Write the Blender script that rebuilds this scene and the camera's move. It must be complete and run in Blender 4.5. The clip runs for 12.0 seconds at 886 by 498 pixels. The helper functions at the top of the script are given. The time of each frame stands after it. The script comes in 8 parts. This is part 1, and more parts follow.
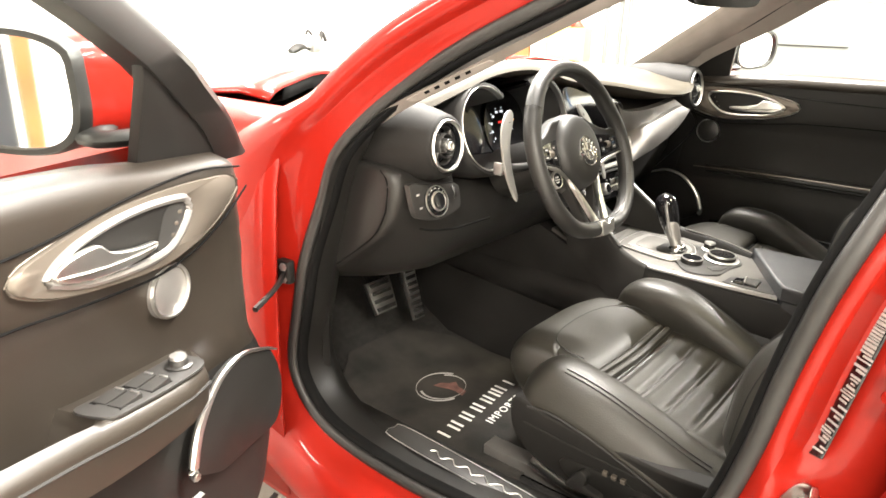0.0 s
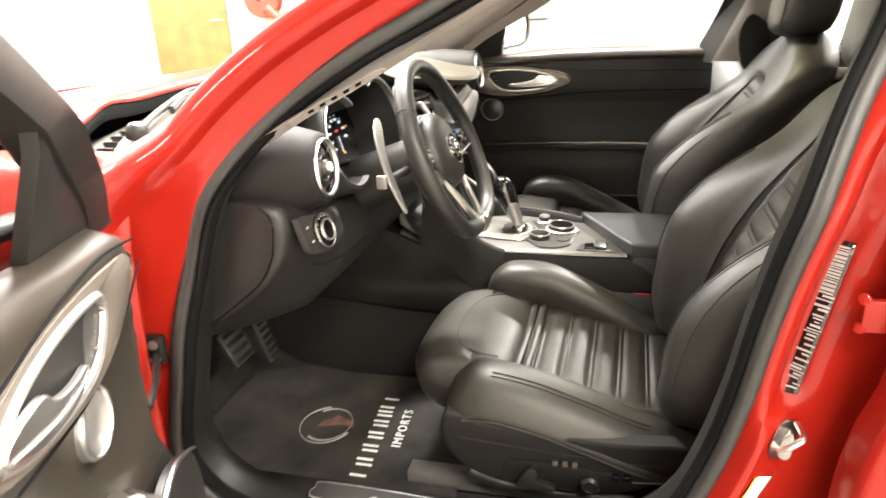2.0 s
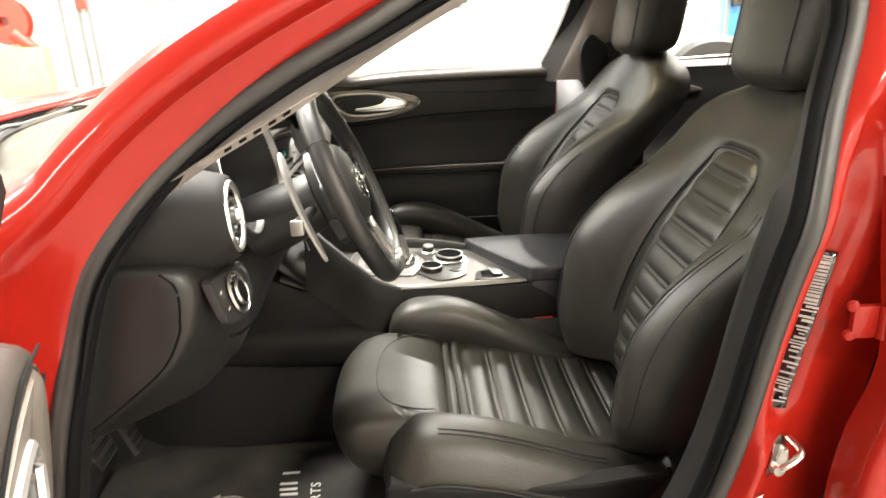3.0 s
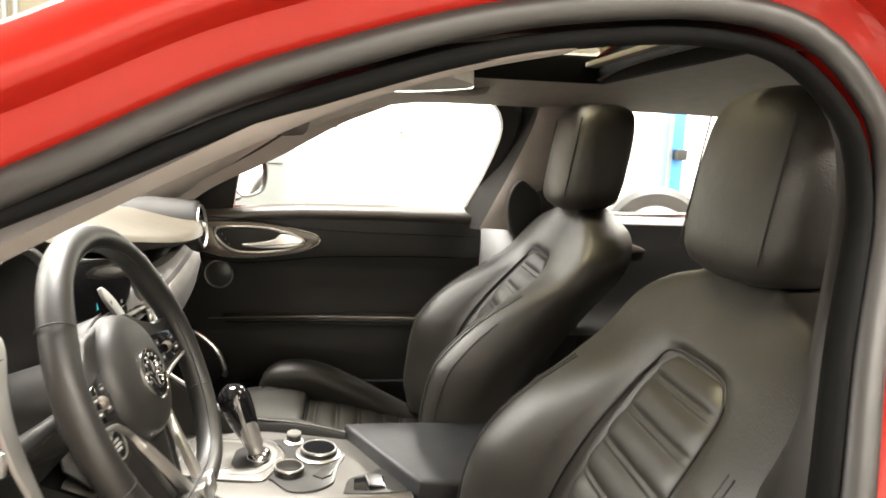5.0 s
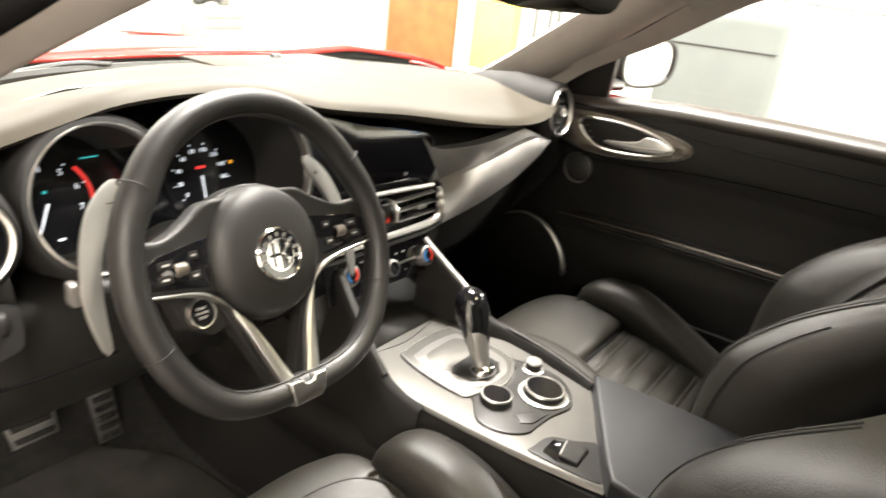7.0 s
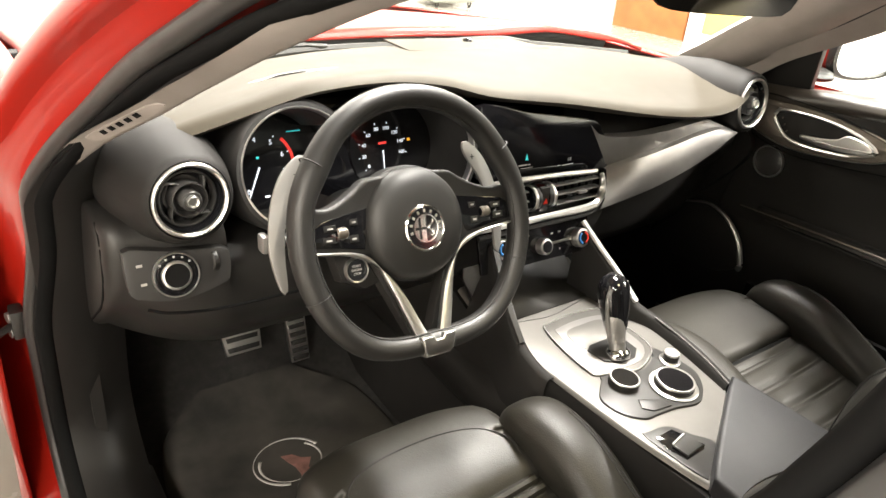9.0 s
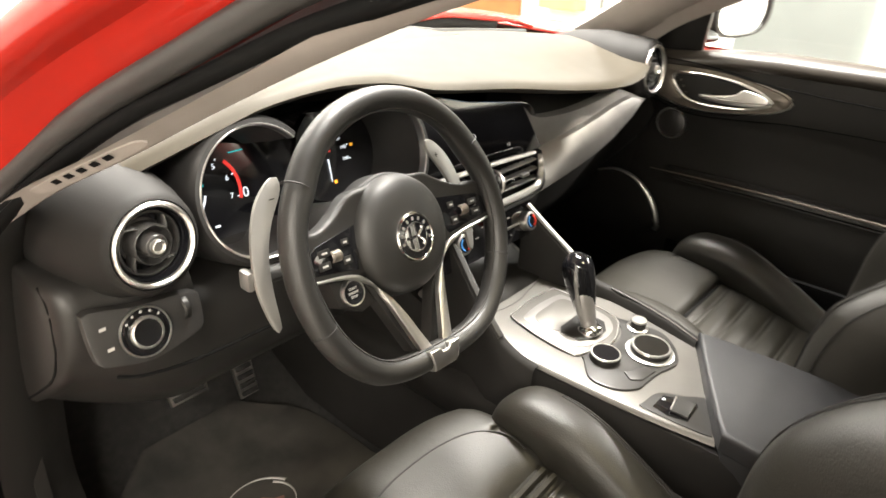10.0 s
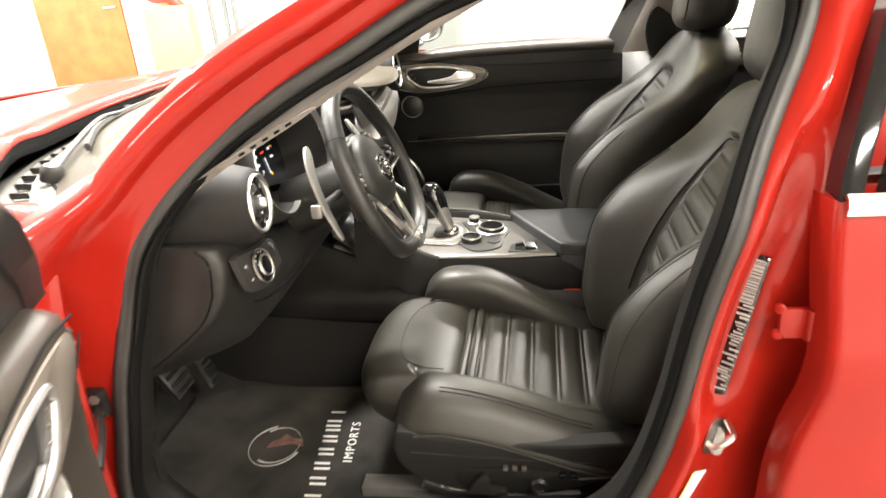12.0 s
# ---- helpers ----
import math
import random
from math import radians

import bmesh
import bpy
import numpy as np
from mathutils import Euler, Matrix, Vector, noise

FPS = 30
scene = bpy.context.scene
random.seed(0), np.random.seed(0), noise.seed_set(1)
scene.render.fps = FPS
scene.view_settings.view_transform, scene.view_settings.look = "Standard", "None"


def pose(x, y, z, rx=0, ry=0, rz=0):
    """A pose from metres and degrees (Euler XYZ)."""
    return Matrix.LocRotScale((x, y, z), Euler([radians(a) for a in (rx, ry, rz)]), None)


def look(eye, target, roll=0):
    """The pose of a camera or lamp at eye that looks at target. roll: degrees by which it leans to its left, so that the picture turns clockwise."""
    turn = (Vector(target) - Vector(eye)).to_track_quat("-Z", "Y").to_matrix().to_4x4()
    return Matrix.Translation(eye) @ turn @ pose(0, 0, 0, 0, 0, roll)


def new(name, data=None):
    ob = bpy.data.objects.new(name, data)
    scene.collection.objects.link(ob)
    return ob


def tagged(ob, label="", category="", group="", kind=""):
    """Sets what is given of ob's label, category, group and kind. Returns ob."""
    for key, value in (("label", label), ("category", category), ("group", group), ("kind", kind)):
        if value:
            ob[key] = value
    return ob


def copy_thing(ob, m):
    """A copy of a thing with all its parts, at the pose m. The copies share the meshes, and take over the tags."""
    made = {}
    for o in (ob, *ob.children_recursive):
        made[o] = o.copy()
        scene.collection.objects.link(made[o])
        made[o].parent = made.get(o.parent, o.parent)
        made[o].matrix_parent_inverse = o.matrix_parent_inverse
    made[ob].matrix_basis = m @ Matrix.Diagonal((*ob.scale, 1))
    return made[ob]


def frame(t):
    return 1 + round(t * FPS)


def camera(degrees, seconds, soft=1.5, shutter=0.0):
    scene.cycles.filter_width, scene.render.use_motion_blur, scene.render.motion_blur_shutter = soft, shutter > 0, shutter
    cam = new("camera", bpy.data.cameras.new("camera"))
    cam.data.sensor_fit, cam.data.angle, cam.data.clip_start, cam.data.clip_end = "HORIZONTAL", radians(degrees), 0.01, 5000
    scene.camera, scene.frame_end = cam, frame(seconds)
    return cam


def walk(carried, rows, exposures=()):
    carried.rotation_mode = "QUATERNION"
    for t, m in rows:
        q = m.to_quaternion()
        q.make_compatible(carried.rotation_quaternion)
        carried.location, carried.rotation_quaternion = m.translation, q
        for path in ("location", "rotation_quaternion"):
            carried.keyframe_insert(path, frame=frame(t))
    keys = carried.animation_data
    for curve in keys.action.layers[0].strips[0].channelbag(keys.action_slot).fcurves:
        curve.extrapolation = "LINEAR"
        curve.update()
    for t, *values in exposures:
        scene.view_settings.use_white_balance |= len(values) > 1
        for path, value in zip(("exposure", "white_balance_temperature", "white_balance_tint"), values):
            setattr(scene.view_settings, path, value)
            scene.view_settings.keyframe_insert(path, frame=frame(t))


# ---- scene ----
cam = camera(65.1, 12.0, shutter=0.4)
PATH = [
    (0, (-1.696, -0.853, 1.131), (-0.235, 0.346, 0.477), 1.2),
    (0.5, (-1.745, -0.853, 1.106), (-0.286, 0.347, 0.448), 0.5),
    (1, (-1.808, -0.801, 1.107), (-0.311, 0.323, 0.404), -1.3),
    (1.5, (-1.814, -0.681, 1.135), (-0.14, 0.143, 0.415), -2.4),
    (2, (-1.746, -0.516, 1.153), (0.06, -0.006, 0.463), -3.0),
    (2.5, (-1.669, -0.364, 1.139), (0.2, -0.179, 0.452), -2.8),
    (3, (-1.622, -0.258, 1.145), (0.266, -0.34, 0.491), -2.6),
    (3.2, (-1.596, -0.236, 1.148), (0.293, -0.392, 0.509), -3.0),
    (4.8, (-1.276, -0.378, 1.159), (0.67, -0.666, 0.799), 1.4),
    (5, (-1.237, -0.412, 1.152), (0.723, -0.655, 0.84), 2.4),
    (5.5, (-1.141, -0.492, 1.131), (0.838, -0.656, 0.898), 5.2),
    (6, (-1.039, -0.565, 1.106), (0.943, -0.523, 0.841), 6.9),
    (6.5, (-0.942, -0.641, 1.131), (0.897, -0.05, 0.614), 6.6),
    (7, (-0.903, -0.743, 1.179), (0.642, 0.295, 0.447), 6.4),
    (7.5, (-0.907, -0.814, 1.22), (0.388, 0.457, 0.378), 7.7),
    (7.7, (-0.912, -0.843, 1.22), (0.325, 0.499, 0.402), 7.2),
    (9.3, (-0.896, -0.872, 1.257), (0.196, 0.546, 0.365), 5.2),
    (9.5, (-0.914, -0.844, 1.247), (0.241, 0.526, 0.357), 4.5),
    (10, (-0.988, -0.716, 1.242), (0.387, 0.431, 0.352), 2.1),
    (10.5, (-1.114, -0.605, 1.264), (0.49, 0.176, 0.361), -0.4),
    (11, (-1.313, -0.538, 1.281), (0.441, -0.13, 0.411), -3.0),
    (11.5, (-1.53, -0.491, 1.26), (0.278, -0.21, 0.453), -4.5),
    (12, (-1.737, -0.491, 1.247), (0.083, -0.199, 0.47), -4.8),
]
walk(cam, [(t, look(eye, target, roll)) for t, eye, target, roll in PATH],
     exposures=[(0.0, 0.66), (0.5, 0.88), (1.0, 1.02), (1.5, 0.95), (2.0, 0.58), (2.5, 0.40), (3.0, 0.25), (4.8, 0.38), (5.1, 0.26), (5.6, -0.28), (6.0, -0.35), (6.5, 0.05), (7.0, 0.1), (7.5, 0.0), (9.5, 0.18), (10.5, 0.22), (11.0, 0.22), (11.5, 0.30), (12.0, 0.32)])

# ---- light ----
def lamp(name, x, y, z, sx, sy, watts, colour=(1.0, 0.945, 0.86)):
    data = bpy.data.lights.new(name, "AREA")
    data.shape, data.size, data.size_y, data.energy, data.color = "RECTANGLE", sx, sy, watts, colour
    ob = new(name, data)
    ob.matrix_world = pose(x, y, z)
    return ob


GROUND = -0.09
CEILING = 3.9
LAMPS = {(-3.6, -4.8): 330.0, (-3.6, -2.3): 270.0, (-3.6, 2.5): 110.0, (-3.6, 6.4): 200.0, (0.1, -4.8): 200.0, (0.1, -2.3): 500.0, (0.9, 0.40): 700.0, (0.1, 3.2): 300.0, (0.1, 6.4): 300.0, (2.6, -4.8): 200.0, (2.6, -2.3): 560.0, (2.6, 2.5): 340.0, (2.6, 6.4): 340.0, (5.6, -4.8): 340.0, (5.6, -2.3): 800.0, (5.6, 2.5): 380.0, (5.6, 6.4): 340.0}
for (lx, ly), watts in LAMPS.items():
    lamp("ceiling_lamp", lx, ly, CEILING - 0.11, 0.5, 1.4, watts, (1.0, 0.955, 0.88) if lx > -1 and ly > -3 else (1.0, 0.92, 0.80))
LAMPS = list(LAMPS)
world = bpy.data.worlds.new("world")
scene.world = world
world.use_nodes = True
world.node_tree.nodes["Background"].inputs[0].default_value = (0.9, 0.95, 1.0, 1)
world.node_tree.nodes["Background"].inputs[1].default_value = 0.3


# ---- materials ----
def mat(name, colour, rough=0.5, metal=0.0, vary=0.12, scale=6.0, bump=0.0, bump_scale=400.0, coat=0.0, rough_vary=0.1, emit=0.0, kind="noise", spec=0.5):
    m = bpy.data.materials.new(name)
    m.use_nodes = True
    nt = m.node_tree
    b = nt.nodes["Principled BSDF"]
    b.inputs["Metallic"].default_value = metal
    b.inputs["Coat Weight"].default_value = coat
    b.inputs["Coat Roughness"].default_value = 0.04
    b.inputs["Specular IOR Level"].default_value = spec
    tc = nt.nodes.new("ShaderNodeTexCoord")
    n1 = nt.nodes.new("ShaderNodeTexNoise")
    n1.inputs["Scale"].default_value = scale
    n1.inputs["Detail"].default_value = 6.0
    nt.links.new(tc.outputs["Object"], n1.inputs["Vector"])
    ramp = nt.nodes.new("ShaderNodeValToRGB")
    c = Vector(colour[:3])
    lo, hi = c * (1 - vary), c * (1 + vary)
    ramp.color_ramp.elements[0].position, ramp.color_ramp.elements[0].color = 0.3, (*lo, 1)
    ramp.color_ramp.elements[1].position, ramp.color_ramp.elements[1].color = 0.7, (*[min(v, 1.0) for v in hi], 1)
    nt.links.new(n1.outputs["Fac"], ramp.inputs["Fac"])
    nt.links.new(ramp.outputs["Color"], b.inputs["Base Color"])
    n2 = nt.nodes.new("ShaderNodeTexNoise")
    n2.inputs["Scale"].default_value = scale * 4.3
    n2.inputs["Detail"].default_value = 4.0
    nt.links.new(tc.outputs["Object"], n2.inputs["Vector"])
    mr = nt.nodes.new("ShaderNodeMapRange")
    mr.inputs["To Min"].default_value = max(rough - rough_vary, 0.02)
    mr.inputs["To Max"].default_value = min(rough + rough_vary, 1.0)
    nt.links.new(n2.outputs["Fac"], mr.inputs["Value"])
    nt.links.new(mr.outputs["Result"], b.inputs["Roughness"])
    if bump > 0:
        if kind == "cell":
            n3 = nt.nodes.new("ShaderNodeTexVoronoi")
            out = n3.outputs["Distance"]
        else:
            n3 = nt.nodes.new("ShaderNodeTexNoise")
            n3.inputs["Detail"].default_value = 3.0
            out = n3.outputs["Fac"]
        n3.inputs["Scale"].default_value = bump_scale
        nt.links.new(tc.outputs["Object"], n3.inputs["Vector"])
        bp = nt.nodes.new("ShaderNodeBump")
        bp.inputs["Strength"].default_value = bump
        bp.inputs["Distance"].default_value = 0.001
        if kind == "hide":
            # soft creases under the fine grain
            n4 = nt.nodes.new("ShaderNodeTexNoise")
            n4.inputs["Scale"].default_value = 22.0
            n4.inputs["Detail"].default_value = 5.0
            n4.inputs["Distortion"].default_value = 1.2
            nt.links.new(tc.outputs["Object"], n4.inputs["Vector"])
            mul = nt.nodes.new("ShaderNodeMath")
            mul.operation = "MULTIPLY_ADD"
            mul.inputs[1].default_value = 1.3
            nt.links.new(n4.outputs["Fac"], mul.inputs[0])
            nt.links.new(out, mul.inputs[2])
            out = mul.outputs[0]
        nt.links.new(out, bp.inputs["Height"])
        nt.links.new(bp.outputs["Normal"], b.inputs["Normal"])
    if emit > 0:
        b.inputs["Emission Color"].default_value = (*c, 1)
        b.inputs["Emission Strength"].default_value = emit
    return m


def glass(name, tint=(0.93, 0.97, 0.95), gloss=0.5):
    m = bpy.data.materials.new(name)
    m.use_nodes = True
    nt = m.node_tree
    nt.nodes.clear()
    out = nt.nodes.new("ShaderNodeOutputMaterial")
    mix = nt.nodes.new("ShaderNodeMixShader")
    tr = nt.nodes.new("ShaderNodeBsdfTransparent")
    gl = nt.nodes.new("ShaderNodeBsdfGlossy")
    fr = nt.nodes.new("ShaderNodeMapRange")
    lw = nt.nodes.new("ShaderNodeLayerWeight")
    pw = nt.nodes.new("ShaderNodeMath")
    pw.operation = "POWER"
    pw.inputs[1].default_value = 4.0
    nt.links.new(lw.outputs["Facing"], pw.inputs[0])
    nt.links.new(pw.outputs[0], fr.inputs["Value"])
    fr.inputs["To Min"].default_value, fr.inputs["To Max"].default_value = 0.04, gloss
    tr.inputs["Color"].default_value = (*tint, 1)
    gl.inputs["Roughness"].default_value = 0.02
    nt.links.new(fr.outputs[0], mix.inputs[0])
    nt.links.new(tr.outputs[0], mix.inputs[1])
    nt.links.new(gl.outputs[0], mix.inputs[2])
    nt.links.new(mix.outputs[0], out.inputs[0])
    return m


RED = mat("red_paint", (0.235, 0.0092, 0.0048), 0.36, 0.0, 0.05, 3.0, coat=0.32, rough_vary=0.04, spec=0.12)
RUBBER = mat("black_rubber", (0.016, 0.0152, 0.0145), 0.5, 0, 0.2, 8, 0.05, 300)
LEATHER = mat("black_leather", (0.0165, 0.0150, 0.0116), 0.47, 0, 0.2, 5, 0.42, 420, rough_vary=0.08, kind="hide", spec=0.55)
PERF = mat("perforated_leather", (0.0175, 0.0160, 0.0125), 0.42, 0, 0.2, 5, 0.42, 700, rough_vary=0.08, kind="hide", spec=0.62)
RIMHIDE = mat("matt_rim_leather", (0.0110, 0.0105, 0.0098), 0.47, 0, 0.15, 12, 0.25, 500, rough_vary=0.06)
# door trim as lit: the open door's brightness is put into the colour
DOORSKIN = mat("door_skin_lit", (0.0190, 0.0152, 0.0115), 0.42, 0, 0.12, 4, 0.14, 600, rough_vary=0.05)
PLATE = mat("brushed_console_plate", (0.140, 0.134, 0.125), 0.44, 0.85, 0.05, 20, 0.04, 900, rough_vary=0.04)
# cowl plastic, paled: the bright reflections on it are put into the colour
COWL = mat("reflection_pale_cowl", (0.13, 0.125, 0.115), 0.6, 0, 0.2, 10, 0.2, 300)
DARKPANEL = mat("dark_grey_panel", (0.028, 0.027, 0.026), 0.35, 0, 0.1, 10, rough_vary=0.05)
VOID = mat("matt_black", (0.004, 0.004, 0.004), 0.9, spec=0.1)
CLADDING = mat("olive_wall_cladding", (0.085, 0.074, 0.045), 0.7, 0, 0.12, 3.0, 0.2, 60)
STITCH = mat("dark_thread", (0.014, 0.013, 0.0125), 0.7)
BEZEL = mat("bronze_grey_bezel", (0.125, 0.108, 0.090), 0.42, 0.5, 0.06, 10, rough_vary=0.04)
PANELKEY = mat("switch_key_plastic", (0.020, 0.019, 0.018), 0.40, 0, 0.1, 10, rough_vary=0.05)
PLASTIC = mat("soft_black_plastic", (0.0105, 0.0098, 0.0090), 0.46, 0, 0.15, 4, 0.15, 700, rough_vary=0.07, spec=0.42)
# black trim; on the doors their shade is put into its colour
FARTRIM = mat("dark_trim_shaded", (0.0115, 0.0108, 0.0100), 0.50, 0, 0.15, 4, 0.15, 700, rough_vary=0.06, spec=0.30)
PADTOP = mat("soft_dashboard_skin", (0.034, 0.0285, 0.0195), 0.60, 0, 0.1, 4, 0.15, 700, rough_vary=0.05, spec=0.22)
PIANO = mat("gloss_black", (0.006, 0.006, 0.007), 0.08, 0, 0.1, 8, coat=0.5, rough_vary=0.03)
SATIN = mat("satin_grey_trim", (0.30, 0.29, 0.28), 0.38, 0.75, 0.08, 18, 0.05, 900)
DARKSATIN = mat("dark_aluminium_trim", (0.30, 0.29, 0.28), 0.36, 0.75, 0.1, 18, 0.05, 900)
SILVER = mat("matt_silver", (0.72, 0.71, 0.69), 0.30, 1.0, 0.03, 20, rough_vary=0.02)
CHROME = mat("chrome", (0.75, 0.75, 0.74), 0.12, 1.0, 0.03, 10, rough_vary=0.03)
CARPET = mat("black_carpet", (0.0150, 0.0140, 0.0130), 0.95, 0, 0.4, 60, 1.0, 900)
MATPILE = mat("mat_pile", (0.024, 0.0215, 0.0185), 0.95, 0, 0.75, 7, 1.0, 700)
HEADLINER = mat("grey_headliner_cloth", (0.20, 0.19, 0.17), 0.95, 0, 0.06, 30, 0.5, 1500)
PILLARTRIM = mat("taupe_pillar_trim", (0.25, 0.222, 0.205), 0.8, 0, 0.06, 20, 0.4, 1500)
HUBSKIN = mat("soft_hub_skin", (0.0115, 0.0110, 0.0100), 0.50, 0, 0.1, 10, 0.12, 700, rough_vary=0.05)
PADDLE = mat("satin_paddle_aluminium", (0.34, 0.335, 0.32), 0.42, 0.8, 0.06, 18, 0.05, 900)
SIDEPLASTIC = mat("dull_black_plastic", (0.0110, 0.0102, 0.0095), 0.66, 0, 0.15, 6, 0.2, 600, rough_vary=0.06, spec=0.22)
ARMSKIN = mat("blue_grey_armrest_leather", (0.0175, 0.0180, 0.0205), 0.50, 0, 0.15, 6, 0.35, 420, rough_vary=0.06, kind="hide", spec=0.5)
WHITEPRINT = mat("white_print", (0.72, 0.72, 0.70), 0.7, 0, 0.08, 60)
GREYPRINT = mat("grey_print", (0.36, 0.35, 0.34), 0.7, 0, 0.1, 60)
REDPLASTIC = mat("red_plastic", (0.62, 0.03, 0.015), 0.4)
GLASS = glass("clear_glass")
SCREENGLASS = glass("windscreen_glass", (0.95, 0.97, 0.95), 0.10)
TINTGLASS = glass("tinted_roof_glass", (0.42, 0.40, 0.33), 0.05)
DARKGLASS = glass("dark_privacy_glass", (0.05, 0.055, 0.055))
MIRROR = mat("mirror_glass", (0.93, 0.93, 0.93), 0.03, 1.0, 0.0, 5, rough_vary=0.01)
WALLPAINT = mat("white_wall_paint", (0.80, 0.785, 0.75), 0.7, 0, 0.04, 2.0, 0.2, 60)
CONCRETE = mat("pale_sealed_floor", (0.30, 0.28, 0.25), 0.25, 0, 0.12, 1.5, 0.1, 60, coat=0.3)
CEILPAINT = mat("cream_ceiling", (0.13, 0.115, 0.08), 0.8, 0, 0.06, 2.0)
WOOD = mat("brown_wood_door", (0.30, 0.105, 0.030), 0.45, 0, 0.18, 5.0, 0.15, 40)
BLUE = mat("blue_painted_steel", (0.03, 0.16, 0.42), 0.4, 0, 0.1, 6)
GREYBOX = mat("grey_enamel", (0.10, 0.108, 0.105), 0.5, 0, 0.08, 4)
SLATE = mat("dark_slate_panel", (0.022, 0.024, 0.030), 0.5, 0, 0.15, 4)
PALEGREY = mat("pale_green_grey_enamel", (0.30, 0.32, 0.28), 0.5, 0, 0.08, 4)
LAMPGLOW = mat("lamp_diffuser", (1.0, 0.97, 0.92), 0.6, emit=6.0, vary=0.0)
SCREEN = mat("dark_display", (0.004, 0.004, 0.005), 0.10, 0, 0.1, 8, coat=0.4, rough_vary=0.02)
LITWHITE = mat("lit_white_marking", (0.75, 0.80, 0.88), 0.5, emit=0.85, vary=0.0)
LITRED = mat("lit_red_marking", (0.90, 0.05, 0.04), 0.5, emit=0.63, vary=0.0)
LITCYAN = mat("lit_cyan_marking", (0.05, 0.62, 0.65), 0.5, emit=0.42, vary=0.0)
LITAMBER = mat("lit_amber_marking", (0.95, 0.40, 0.03), 0.5, emit=0.56, vary=0.0)
YELLOW = mat("yellow_paint", (0.75, 0.55, 0.12), 0.5)


# ---- building helpers ----
BASES = {}


def thing(name, label, category, at=(0, 0, 0), group="", kind=""):
    ob = new(name)
    ob.location = at
    ob.empty_display_size = 0.1
    BASES[ob.name] = Matrix.Translation(at)
    return tagged(ob, label, category, group, kind)


def part(name, bm, material, parent=None, label="", flat=False, angle=40, sub=0, thick=0.0, even=0.0):
    me = bpy.data.meshes.new(name)
    bmesh.ops.recalc_face_normals(bm, faces=bm.faces)
    bm.to_mesh(me)
    bm.free()
    for m in (material if isinstance(material, (list, tuple)) else [material]):
        me.materials.append(m)
    if not flat:
        me.shade_smooth()
        if angle < 180:
            me.set_sharp_from_angle(angle=radians(angle))
    ob = new(name, me)
    if parent is not None:
        ob.parent = parent
        if parent.name in BASES:
            ob.matrix_parent_inverse = BASES[parent.name].inverted()
    if thick:
        s = ob.modifiers.new("thickness", "SOLIDIFY")
        s.thickness, s.offset = thick, even
    if sub:
        s = ob.modifiers.new("smooth", "SUBSURF")
        s.levels = s.render_levels = sub
    if label:
        tagged(ob, label)
    return ob


def spline(points, n, closed=False):
    """Catmull-Rom through the points, n samples evenly by length."""
    p = [Vector(q) for q in points]
    m = len(p)
    fine = []
    spans = m if closed else m - 1
    for i in range(spans):
        a, b = p[i], p[(i + 1) % m]
        z = p[(i - 1) % m] if closed or i > 0 else a * 2 - b
        c = p[(i + 2) % m] if closed or i + 2 < m else b * 2 - a
        for k in range(16):
            t = k / 16
            fine.append(0.5 * ((2 * a) + (b - z) * t + (2 * z - 5 * a + 4 * b - c) * t * t + (3 * a - z - 3 * b + c) * t ** 3))
    fine.append(p[0].copy() if closed else p[-1].copy())
    d = [0.0]
    for i in range(1, len(fine)):
        d.append(d[-1] + (fine[i] - fine[i - 1]).length)
    out = []
    k = 0
    for i in range(n):
        s = d[-1] * i / (n if closed else n - 1)
        while k < len(d) - 2 and d[k + 1] < s:
            k += 1
        w = (s - d[k]) / max(d[k + 1] - d[k], 1e-9)
        out.append(fine[k].lerp(fine[k + 1], min(max(w, 0), 1)))
    return out


def sheet(rows, close_u=False, close_v=False, caps=False, bm=None):
    """Quads over rows of points; close_v closes each row, close_u joins the last row to the first; caps fill end rows."""
    bm = bm or bmesh.new()
    vs = [[bm.verts.new(q) for q in r] for r in rows]
    R, C = len(vs), len(vs[0])
    for i in range(R if close_u else R - 1):
        for j in range(C if close_v else C - 1):
            q = (vs[i][j], vs[i][(j + 1) % C], vs[(i + 1) % R][(j + 1) % C], vs[(i + 1) % R][j])
            if len(set(q)) == 4:
                bm.faces.new(q)
    if caps:
        bm.faces.new(vs[0])
        bm.faces.new(vs[-1])
    return bm


def frames(path, closed=False, up=None):
    n = len(path)
    out = []
    for i in range(n):
        a = path[(i - 1) % n] if closed or i > 0 else path[i]
        b = path[(i + 1) % n] if closed or i < n - 1 else path[i]
        t = (b - a).normalized()
        u = Vector(up) if up else Vector((0, 0, 1))
        if abs(t.dot(u)) > 0.99:
            u = Vector((0, 1, 0))
        s = t.cross(u).normalized()
        out.append((t, s, s.cross(t).normalized()))
    return out


def tube(points, r, n=40, seg=10, closed=False, flat=1.0, up=None, taper=None, smooth=True, bm=None):
    """A round or flattened bar along a curve."""
    path = spline(points, n, closed) if smooth else [Vector(p) for p in points]
    fr = frames(path, closed, up)
    rows = []
    for i, (p, (t, s, v)) in enumerate(zip(path, fr)):
        k = r * (taper(i / (len(path) - 1)) if taper else 1.0)
        rows.append([p + s * k * math.cos(2 * math.pi * j / seg) + v * k * flat * math.sin(2 * math.pi * j / seg) for j in range(seg)])
    return sheet(rows, close_u=closed, close_v=True, caps=not closed, bm=bm)


def axes(direction):
    d = Vector(direction).normalized()
    q = d.to_track_quat("Z", "Y")
    return q.to_matrix()


